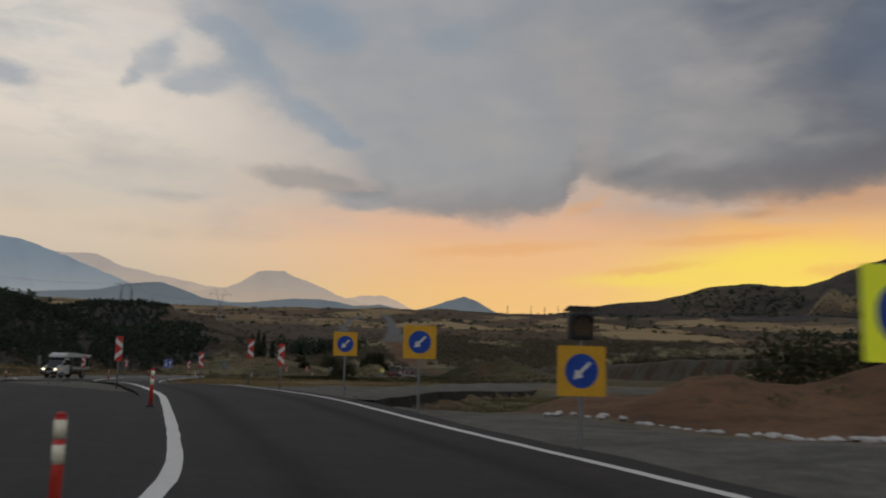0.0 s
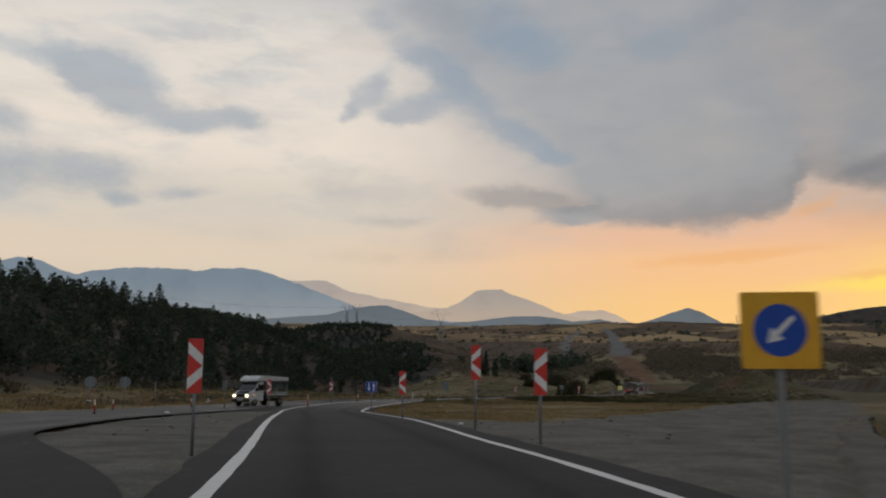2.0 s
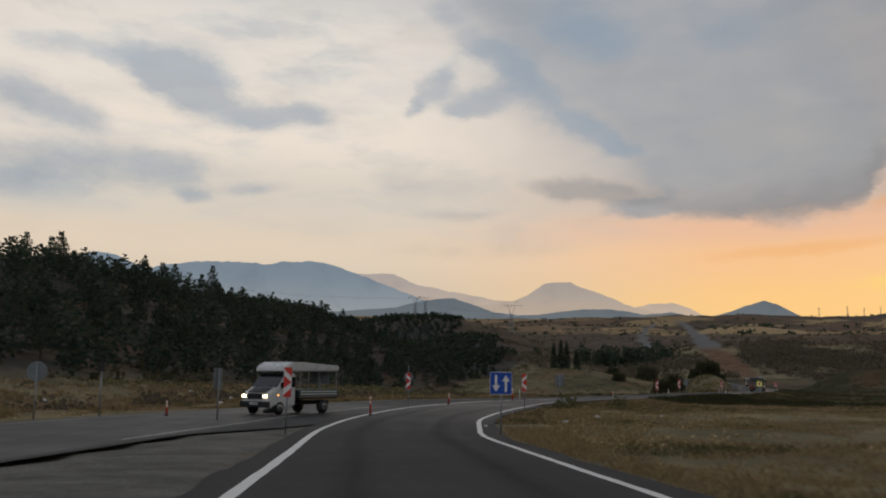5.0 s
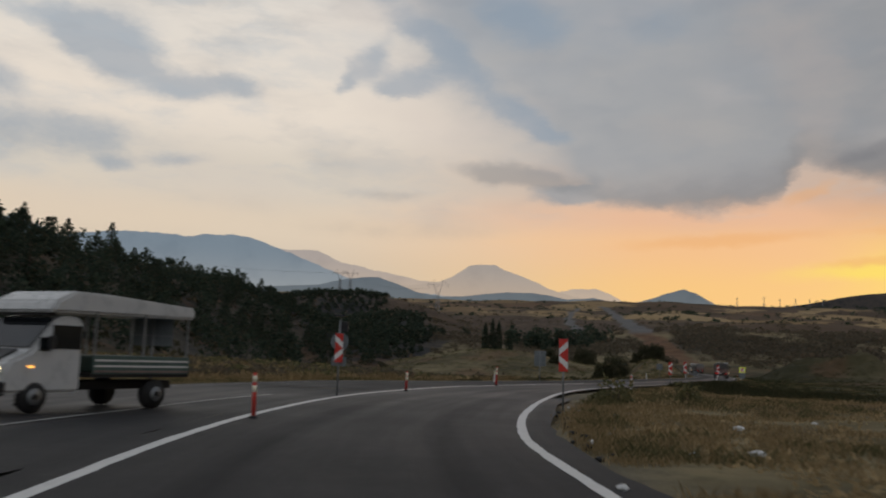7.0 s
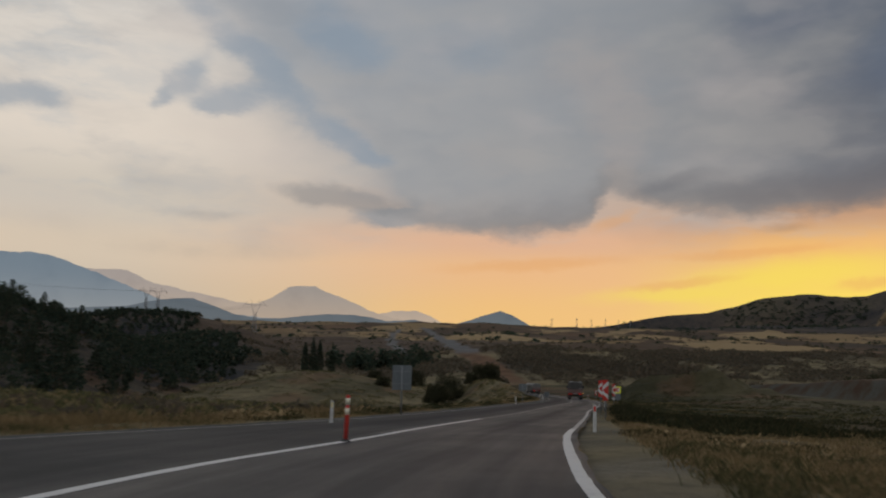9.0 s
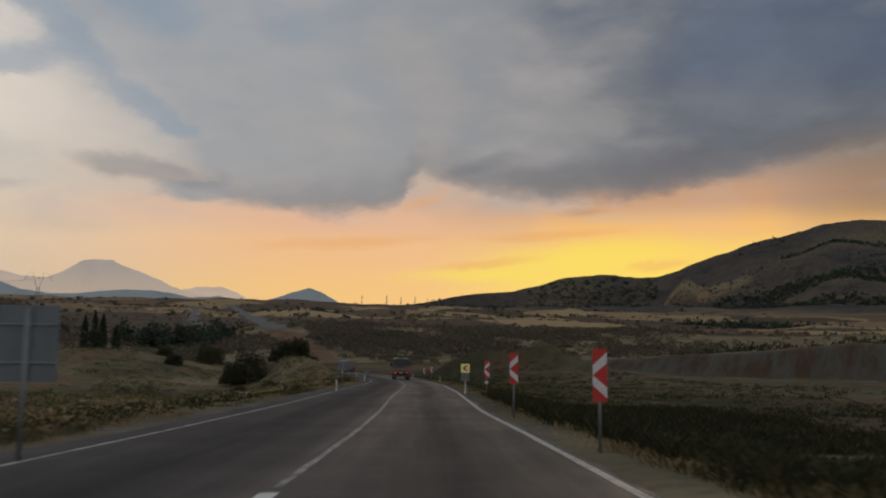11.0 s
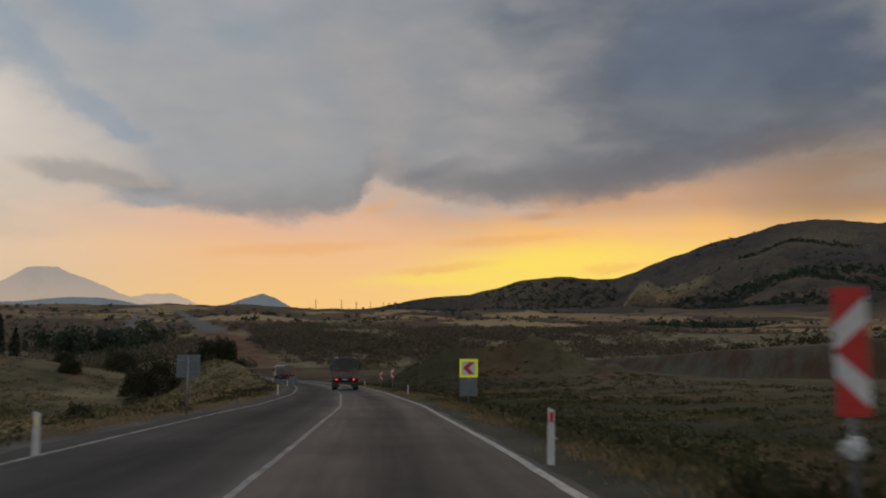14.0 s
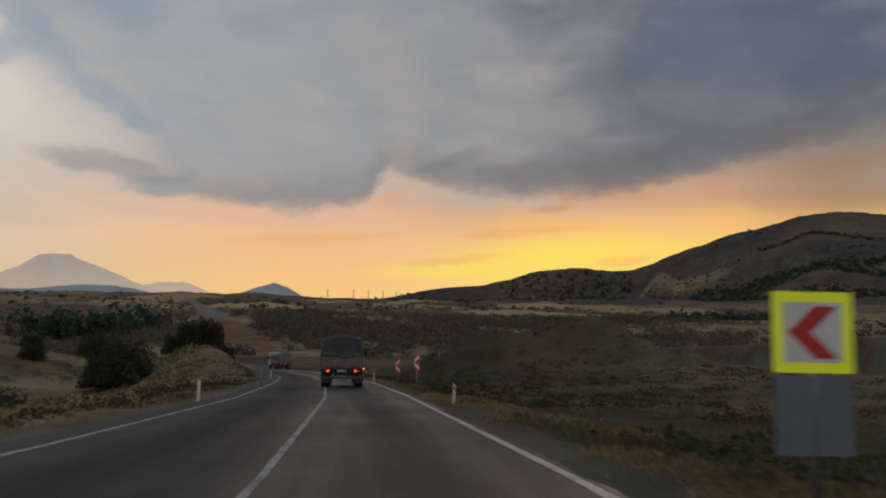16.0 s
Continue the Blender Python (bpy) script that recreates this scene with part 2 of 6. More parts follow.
# ---------------------------------------------------------------- materials
def material(name, build):
    m = bpy.data.materials.new(name)
    m.use_nodes = True
    n = Nodes(m.node_tree)
    b = n.add("ShaderNodeBsdfPrincipled")
    n.add("ShaderNodeOutputMaterial", {"Surface": b.outputs[0]})
    build(n, b)
    return m


def surface(name, a, b, scale=3.0, rough=0.7, metal=0.0, bump=0.2, grain=60.0, spec=0.4):
    """Two close colours mixed by noise of two sizes, with fine relief."""
    def build(n, p):
        at = n.add("ShaderNodeTexCoord").outputs["Object"]
        big = n.noise(at, scale, 5.0, 0.6)
        fine = n.noise(at, grain, 3.0, 0.6)
        f = n.math("ADD", n.math("MULTIPLY", n.remap(big.outputs[0], 0.3, 0.7), 0.7), n.math("MULTIPLY", n.remap(fine.outputs[0], 0.3, 0.7), 0.3))
        n.put(p.inputs["Base Color"], n.mix(f, rgba(a), rgba(b)))
        n.put(p.inputs["Roughness"], n.remap(big.outputs[0], 0.3, 0.7, rough - 0.08, rough + 0.08))
        p.inputs["Metallic"].default_value = metal
        p.inputs["Specular IOR Level"].default_value = spec
        n.put(p.inputs["Normal"], n.add("ShaderNodeBump", {"Height": fine.outputs[0], "Strength": bump, "Distance": 0.01}).outputs[0])
    return material(name, build)


def asphalt_look(n, p):
    """Worn asphalt. "fresh" is 1 on the younger, duller surface; "track" is 1 where wheels run; "side" is metres across the road."""
    at = n.add("ShaderNodeTexCoord").outputs["Object"]
    track = n.add("ShaderNodeAttribute", attribute_name="track").outputs["Fac"]
    fresh = n.add("ShaderNodeAttribute", attribute_name="fresh").outputs["Fac"]
    side = n.add("ShaderNodeAttribute", attribute_name="side").outputs["Fac"]
    y = n.add("ShaderNodeSeparateXYZ", {0: at}).outputs[1]
    along = n.add("ShaderNodeCombineXYZ", {0: side, 1: n.math("MULTIPLY", y, 0.045), 2: 0.0}).outputs[0]
    streak = n.noise(along, 1.5, 5.0, 0.62)
    big = n.noise(at, 0.22, 5.0, 0.6)
    patch = n.noise(at, 1.3, 4.0, 0.65)
    fine = n.noise(at, 45.0, 3.0, 0.7)
    c = n.mix(n.remap(big.outputs[0], 0.35, 0.65), rgba((0.026, 0.026, 0.028)), rgba((0.042, 0.041, 0.040)))
    c = n.mix(n.remap(streak.outputs[0], 0.40, 0.66, 0.0, 0.6), c, rgba((0.062, 0.061, 0.058)))
    c = n.mix(n.remap(streak.outputs[0], 0.44, 0.30, 0.0, 0.6), c, rgba((0.016, 0.016, 0.017)))
    blotch = n.noise(at, 5.5, 4.0, 0.7)
    c = n.mix(n.remap(patch.outputs[0], 0.54, 0.72, 0.0, 0.5), c, rgba((0.075, 0.070, 0.062)))
    c = n.mix(n.remap(patch.outputs[0], 0.44, 0.30, 0.0, 0.55), c, rgba((0.016, 0.016, 0.017)))
    c = n.mix(n.remap(blotch.outputs[0], 0.45, 0.68, 0.0, 0.35), c, rgba((0.078, 0.075, 0.070)))
    c = n.mix(n.math("MULTIPLY", track, 0.85), c, rgba((0.013, 0.013, 0.014)))
    c = n.mix(n.remap(fine.outputs[0], 0.55, 0.75, 0.0, 0.4), c, rgba((0.10, 0.098, 0.092)))
    c = n.mix(n.remap(fresh, 0.0, 1.0, 0.55, 0.42), c, rgba((0.013, 0.013, 0.015)))
    n.put(p.inputs["Base Color"], c)
    n.put(p.inputs["Specular IOR Level"], n.remap(fresh, 0.0, 1.0, 0.25, 0.18))
    r = n.math("ADD", n.remap(big.outputs[0], 0.3, 0.7, 0.48, 0.58), n.math("MULTIPLY", fresh, 0.28))
    r = n.math("ADD", r, n.remap(streak.outputs[0], 0.3, 0.7, -0.06, 0.06))
    n.put(p.inputs["Roughness"], n.math("SUBTRACT", r, n.math("MULTIPLY", track, -0.12)))
    n.put(p.inputs["Normal"], n.add("ShaderNodeBump", {"Height": fine.outputs[0], "Strength": 0.35, "Distance": 0.006}).outputs[0])


def ground_look(n, p):
    at = n.add("ShaderNodeTexCoord").outputs["Object"]
    a = {k: n.add("ShaderNodeAttribute", attribute_name=k).outputs["Fac"] for k in ("gravel", "dirt", "wood", "hazy_heath", "field", "clay", "green", "paving")}
    wide = n.noise(at, 0.012, 6.0, 0.6)
    mid = n.noise(at, 0.16, 6.0, 0.65)
    near = n.noise(at, 1.7, 5.0, 0.7)
    fine = n.noise(at, 22.0, 3.0, 0.7)
    grass = n.mix(n.remap(mid.outputs[0], 0.36, 0.62), rgba((0.145, 0.118, 0.063)), rgba((0.28, 0.225, 0.124)))
    grass = n.mix(n.remap(near.outputs[0], 0.46, 0.68, 0.0, 0.6), grass, rgba((0.082, 0.073, 0.040)))
    grass = n.mix(n.remap(wide.outputs[0], 0.5, 0.66, 0.0, 0.5), grass, rgba((0.090, 0.062, 0.036)))
    plots = n.add("ShaderNodeTexVoronoi", {"Vector": n.vmath("MULTIPLY", n.vmath("ADD", at, n.vmath("MULTIPLY", wide.outputs["Color"], (160.0, 160.0, 0.0))), (0.009, 0.0045, 0.0)), "Scale": 1.0})
    tone = n.add("ShaderNodeSeparateColor", {0: plots.outputs["Color"]}).outputs[0]
    grass = n.mix(n.math("MULTIPLY", a["green"], 0.97), grass, n.mix(n.remap(near.outputs[0], 0.4, 0.65), rgba((0.026, 0.029, 0.014)), rgba((0.054, 0.049, 0.026))))
    fields = n.ramp(tone, [(0.0, (0.085, 0.06, 0.038)), (0.4, (0.125, 0.082, 0.05)), (0.5, (0.26, 0.175, 0.085)), (0.75, (0.36, 0.255, 0.13)), (1.0, (0.14, 0.085, 0.05))])
    fields = n.mix(n.remap(wide.outputs[0], 0.52, 0.66, 0.0, 0.8), fields, rgba((0.075, 0.06, 0.043)))
    c = n.mix(a["field"], grass, fields)
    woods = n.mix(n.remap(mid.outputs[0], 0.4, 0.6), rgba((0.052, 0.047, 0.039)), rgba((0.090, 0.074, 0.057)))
    # far haze is painted into woods and heath as blue-grey patches
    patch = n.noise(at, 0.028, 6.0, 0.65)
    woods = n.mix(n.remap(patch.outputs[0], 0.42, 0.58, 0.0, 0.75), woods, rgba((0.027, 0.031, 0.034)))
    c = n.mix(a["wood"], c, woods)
    hazy_heath = n.mix(n.remap(patch.outputs[0], 0.40, 0.62), rgba((0.066, 0.057, 0.050)), rgba((0.032, 0.033, 0.036)))
    hazy_heath = n.mix(n.remap(mid.outputs[0], 0.42, 0.66, 0.0, 0.55), hazy_heath, rgba((0.105, 0.080, 0.058)))
    c = n.mix(a["hazy_heath"], c, hazy_heath)
    clay = n.mix(n.remap(mid.outputs[0], 0.35, 0.65), rgba((0.118, 0.064, 0.036)), rgba((0.20, 0.110, 0.060)))
    clay = n.mix(n.remap(near.outputs[0], 0.45, 0.65, 0.0, 0.6), clay, rgba((0.065, 0.056, 0.034)))
    c = n.mix(a["dirt"], c, clay)
    face = n.add("ShaderNodeCombineXYZ", {0: n.vmath("DOT_PRODUCT", at, (0.16, -0.17, 0.0)).outputs["Value"], 1: n.vmath("DOT_PRODUCT", at, (0.02, 0.019, 0.05)).outputs["Value"], 2: 0.0}).outputs[0]
    runnel = n.noise(face, 1.0, 5.0, 0.65)
    marl = n.mix(n.remap(runnel.outputs[0], 0.40, 0.60), rgba((0.088, 0.087, 0.071)), rgba((0.070, 0.043, 0.026)))
    marl = n.mix(n.remap(near.outputs[0], 0.45, 0.7, 0.0, 0.4), marl, rgba((0.055, 0.040, 0.028)))
    c = n.mix(a["clay"], c, marl)
    pebble = n.add("ShaderNodeTexVoronoi", {"Vector": at, "Scale": 5.0})
    stones = n.mix(n.remap(fine.outputs[0], 0.38, 0.68), rgba((0.098, 0.093, 0.080)), rgba((0.225, 0.213, 0.184)))
    stones = n.mix(n.remap(near.outputs[0], 0.48, 0.66, 0.0, 0.6), stones, rgba((0.095, 0.088, 0.074)))
    stones = n.mix(n.remap(pebble.outputs["Distance"], 0.25, 0.05, 0.0, 0.5), stones, rgba((0.27, 0.255, 0.225)))
    tread = n.noise(at, 0.55, 5.0, 0.65)
    stones = n.mix(n.remap(tread.outputs[0], 0.42, 0.66, 0.0, 0.65), stones, rgba((0.070, 0.069, 0.056)))
    stones = n.mix(n.remap(tread.outputs[0], 0.46, 0.30, 0.0, 0.45), stones, rgba((0.20, 0.19, 0.16)))
    c = n.mix(a["gravel"], c, stones)
    c = n.mix(a["paving"], c, n.mix(n.remap(near.outputs[0], 0.4, 0.6), rgba((0.125, 0.124, 0.122)), rgba((0.175, 0.168, 0.158))))
    n.put(p.inputs["Base Color"], c)
    p.inputs["Roughness"].default_value = 0.95
    p.inputs["Specular IOR Level"].default_value = 0.15
    h = n.math("ADD", n.math("MULTIPLY", near.outputs[0], 0.7), n.math("MULTIPLY", fine.outputs[0], 0.15))
    n.put(p.inputs["Normal"], n.add("ShaderNodeBump", {"Height": h, "Strength": 0.7, "Distance": 0.12}).outputs[0])


def paint_look(n, p):
    """Worn white road paint."""
    at = n.add("ShaderNodeTexCoord").outputs["Object"]
    worn = n.noise(at, 5.0, 6.0, 0.7)
    fine = n.noise(at, 40.0, 3.0, 0.6)
    c = n.mix(n.remap(worn.outputs[0], 0.48, 0.64, 0.0, 0.9), rgba((0.46, 0.455, 0.43)), rgba((0.10, 0.098, 0.092)))
    n.put(p.inputs["Base Color"], n.mix(n.remap(fine.outputs[0], 0.5, 0.7, 0.0, 0.35), c, rgba((0.3, 0.29, 0.27))))
    p.inputs["Roughness"].default_value = 0.6


def old_paint_look(n, p):
    """Road paint that traffic has worn thin."""
    at = n.add("ShaderNodeTexCoord").outputs["Object"]
    worn = n.noise(at, 2.2, 6.0, 0.75)
    c = n.mix(n.remap(worn.outputs[0], 0.40, 0.62, 0.0, 0.9), rgba((0.34, 0.33, 0.31)), rgba((0.085, 0.083, 0.078)))
    n.put(p.inputs["Base Color"], c)
    p.inputs["Roughness"].default_value = 0.6


def new_paint_look(n, p):
    """Thick white road paint, dulled by dust and tyres."""
    at = n.add("ShaderNodeTexCoord").outputs["Object"]
    worn = n.noise(at, 3.0, 6.0, 0.7)
    c = n.mix(n.remap(worn.outputs[0], 0.5, 0.75, 0.0, 0.45), rgba((0.68, 0.67, 0.64)), rgba((0.34, 0.33, 0.31)))
    n.put(p.inputs["Base Color"], c)
    p.inputs["Roughness"].default_value = 0.55


def leaf_look(dark, light, dry=None):
    def build(n, p):
        island = n.add("ShaderNodeNewGeometry").outputs["Random Per Island"]
        who = n.add("ShaderNodeObjectInfo").outputs["Random"]
        c = n.mix(island, rgba(dark), rgba(light))
        if dry:
            c = n.mix(n.remap(island, 0.72, 0.98, 0.0, 0.8), c, rgba(dry))
        c = n.mix(n.math("MULTIPLY", who, 0.2), c, rgba(tuple(0.6 * v for v in dark)))
        n.put(p.inputs["Base Color"], c)
        p.inputs["Roughness"].default_value = 0.85
        p.inputs["Specular IOR Level"].default_value = 0.2
        through_leaf = n.add("ShaderNodeBsdfTranslucent", {"Color": c})
        both_sides = n.add("ShaderNodeMixShader", {0: 0.45, 1: p.outputs[0], 2: through_leaf.outputs[0]})
        n.put(next(k for k in n.tree.nodes if k.bl_idname == "ShaderNodeOutputMaterial").inputs["Surface"], both_sides.outputs[0])
    return build


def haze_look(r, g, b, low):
    """A far range, a plain backdrop: haze of kilometres of air painted as glow."""
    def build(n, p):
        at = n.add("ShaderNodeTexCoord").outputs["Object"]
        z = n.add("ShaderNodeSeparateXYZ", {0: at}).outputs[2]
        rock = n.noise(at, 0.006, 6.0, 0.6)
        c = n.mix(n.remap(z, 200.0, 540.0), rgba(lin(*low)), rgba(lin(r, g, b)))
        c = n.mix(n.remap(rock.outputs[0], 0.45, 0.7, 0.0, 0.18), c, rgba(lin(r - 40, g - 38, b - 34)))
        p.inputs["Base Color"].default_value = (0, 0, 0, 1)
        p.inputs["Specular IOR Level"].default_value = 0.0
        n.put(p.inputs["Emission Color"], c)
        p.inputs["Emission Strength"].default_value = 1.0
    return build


M_ASPHALT = material("asphalt", asphalt_look)
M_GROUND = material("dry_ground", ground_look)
M_NEW_PAINT = material("new_road_paint", new_paint_look)
M_PAINT = material("road_paint", paint_look)
M_OLD_PAINT = material("worn_road_paint", old_paint_look)
M_PINE = material("pine_needles", leaf_look((0.037, 0.056, 0.042), (0.086, 0.112, 0.070), (0.104, 0.092, 0.060)))
M_SHRUB = material("shrub_leaves", leaf_look((0.055, 0.056, 0.036), (0.12, 0.112, 0.066), (0.15, 0.11, 0.07)))
M_SCRUB = material("scrub_leaves", leaf_look((0.112, 0.098, 0.070), (0.205, 0.170, 0.116), (0.24, 0.17, 0.11)))
M_HERB = material("dark_herbs", leaf_look((0.037, 0.043, 0.020), (0.092, 0.094, 0.046), (0.155, 0.115, 0.056)))
M_BUSH = material("bush_leaves", leaf_look((0.044, 0.049, 0.027), (0.10, 0.10, 0.055), (0.12, 0.095, 0.055)))
M_GRASS = material("dry_grass", leaf_look((0.24, 0.18, 0.095), (0.48, 0.36, 0.19), (0.58, 0.44, 0.25)))
M_WEED = material("green_weed", leaf_look((0.10, 0.105, 0.05), (0.225, 0.205, 0.10), (0.32, 0.24, 0.125)))
M_BARK = surface("bark", (0.05, 0.038, 0.028), (0.11, 0.085, 0.06), 2.0, 0.9)


# ---------------------------------------------------------------- the lie of the land
def hashed(ix, iy, seed):
    h = (ix.astype(np.int64) * 374761393 + iy.astype(np.int64) * 668265263 + seed * 2147483647) & 0xFFFFFFFF
    h = ((h ^ (h >> 13)) * 1274126177) & 0xFFFFFFFF
    return ((h ^ (h >> 16)) & 0xFFFF) / 65535.0


def lumps(x, y, size, seed=0, octaves=4):
    """Smooth fractal noise between about -1 and 1, with lumps of that size in metres."""
    out, amp = 0.0, 1.0
    for o in range(octaves):
        u, v = np.asarray(x) / size, np.asarray(y) / size
        i, j = np.floor(u), np.floor(v)
        a, b = u - i, v - j
        a, b = a * a * (3 - 2 * a), b * b * (3 - 2 * b)
        n = (hashed(i, j, seed + o) * (1 - a) + hashed(i + 1, j, seed + o) * a) * (1 - b) + (hashed(i, j + 1, seed + o) * (1 - a) + hashed(i + 1, j + 1, seed + o) * a) * b
        out = out + amp * (n * 2 - 1)
        size, amp = size * 0.47, amp * 0.5
    return out


def step(v, a, b):
    t = np.clip((np.asarray(v, dtype=float) - a) / (b - a), 0, 1)
    return t * t * (3 - 2 * t)


def curve(knots):
    """x by y along a smooth line through knots (x, y)."""
    ys, xs = np.array([k[1] for k in knots], float), np.array([k[0] for k in knots], float)
    fine = np.linspace(ys[0], ys[-1], 900)
    raw = np.interp(fine, ys, xs)
    width = max(3, int(9.0 / (fine[1] - fine[0])))
    pad = np.concatenate([2 * raw[0] - raw[width:0:-1], raw, 2 * raw[-1] - raw[-2:-width - 2:-1]])
    k = np.hanning(width + 2)
    smooth = np.convolve(pad, k / k.sum(), "same")[width:-width]
    return lambda y: np.interp(y, fine, smooth)


# white lines: the right edge of the lane, its left edge (later the middle of the road), the far edge of the old road
RIGHT = curve([(7.2, -14), (5.2, 2), (2.9, 9.5), (0.1, 17.6), (-3.3, 28.1), (-6.9, 36.8), (-8.7, 40.5), (-12.0, 49.5), (-15.0, 57.5), (-18.2, 65.1),
               (-21.5, 72.5), (-25.6, 81.6), (-28.0, 89.8), (-29.2, 94.0), (-30.2, 100.4), (-30.7, 107.3), (-30.85, 115), (-30.4, 121.5), (-29.7, 128.9),
               (-28.6, 135.9), (-26.1, 153.1), (-24.8, 163), (-22.3, 178.2), (-19.75, 193.5), (-18.3, 203.4), (-16.4, 216.4), (-13.2, 246.7), (-10.6, 276),
               (-9.4, 305), (-10.5, 340), (-15, 380), (-24, 420), (-40, 470)])
LEFT = curve([(-1.6, -14), (-2.3, 3), (-2.52, 8.5), (-3.95, 13.3), (-5.3, 17.6), (-8.7, 28), (-11.33, 34.5), (-13.45, 39.5), (-16.1, 45.5), (-18.72, 51.5),
              (-23.65, 63), (-27.0, 71), (-30.4, 79), (-32.2, 83.5), (-34.4, 90.4), (-36.1, 97), (-37.0, 103), (-37.3, 108), (-37.0, 112), (-36.3, 117),
              (-35.15, 122), (-34.65, 125), (-34.05, 129.5), (-33.0, 136), (-31.85, 142.5), (-30.0, 153), (-28.2, 164), (-26.0, 179), (-23.5, 194.6), (-22.1, 203.7), (-20.0, 217), (-17.0, 243),
              (-14.2, 276), (-13.0, 305), (-14.1, 340), (-18.6, 380), (-27.6, 420), (-43.6, 470)])
FAR_EDGE = curve([(-8, -14), (-11, 2), (-19, 22), (-27, 40), (-34, 55), (-40, 68), (-44.6, 84), (-46.3, 95), (-45.2, 107), (-42.6, 119), (-39.4, 130), (-36.9, 140),
                  (-34.8, 152), (-31.7, 170), (-29.6, 184), (-27.3, 200), (-25.8, 210), (-23.6, 222), (-20.8, 243), (-18.2, 276), (-16.8, 305), (-17.8, 340),
                  (-22.3, 380), (-31.3, 420), (-47, 470)])
NEAR_EDGE = curve([(-2.9, -14), (-3.5, 3), (-4.2, 10), (-8.6, 20), (-14.0, 29), (-19.6, 40), (-25.2, 52.5), (-30.2, 66), (-34.6, 80), (-37.6, 92), (-38.8, 101), (-38.6, 112)])
_py, _pz = np.array([(0, 0), (16, 0.17), (30, 0.36), (42, 0.38), (56, 0.15), (71, -0.16), (84, -0.37), (98, -0.42), (112, -0.28), (120, -0.2), (136, -0.3), (154, -0.42),
                     (177, -0.5), (208, -0.66), (240, -0.72), (300, -0.9), (380, -0.5), (430, 1.0), (480, 2.5)]).T
_fine = np.linspace(-60, 480, 1081)
_sm = np.convolve(np.pad(np.interp(_fine, _py, _pz), 12, "edge"), np.hanning(25) / np.hanning(25).sum(), "valid")


def road_z(y):
    return np.interp(y, _fine, _sm)


FOOT = curve([(-62, -60), (-70, 20), (-76, 70), (-84, 130), (-96, 220), (-118, 330), (-128, 450), (-135, 620), (-190, 900)])
SITE = curve([(9, -10), (9, 20), (13, 55), (20, 90), (29, 140), (40, 200), (49.5, 250), (61, 390), (72, 470), (86, 560)])          # gravel works road on the right


def PIT_LO(y):
    return np.where(y < 28.5, -2.9 + 1.1 * (28.5 - y), np.interp(y, [28.5, 37, 50, 74, 95, 126], [-2.9, -1.6, 0.5, 5.0, 9.5, 15.0]))


def PIT_HI(y):
    return np.interp(y, [20, 24, 30, 45, 58, 80, 98], [1.4, 2.2, 3.5, 6.7, 9.2, 12.6, 14.5])


def WORKS(x, y):
    """1 on the wide gravel of the old carriageway that leads off to the works."""
    lo = np.interp(y, [56, 60, 66, 84, 100, 123, 200, 270, 300], [-30, -14.5, -10, -6, -3.4, 0.6, 16, 34, 44])
    hi = np.interp(y, [28, 95, 126, 200, 270, 300], [-2.9, 9.5, 15.0, 27, 44, 54])
    hi = np.where(y < 95, PIT_LO(y), hi)
    rag = 0.5 * lumps(x, y, 6.0, 49, 3)
    return step(x - lo + rag, -0.7, 0.9) * step(hi - x, -0.3, 0.5) * step(y, 54, 58) * (1 - step(y, 150, 210))


def cut_bank(x, y):
    """Metres along the foot of the cut bank from its low end, and out behind it."""
    return (x - 20) * 0.686 - (y - 332) * 0.727, (x - 20) * 0.727 + (y - 332) * 0.686


def BANK_TOP(along):
    return np.interp(along, [-4, 0, 10, 36, 73, 110, 150, 210], [0, 0.4, 1.3, 4.0, 7.0, 8.0, 7.0, 0.0])


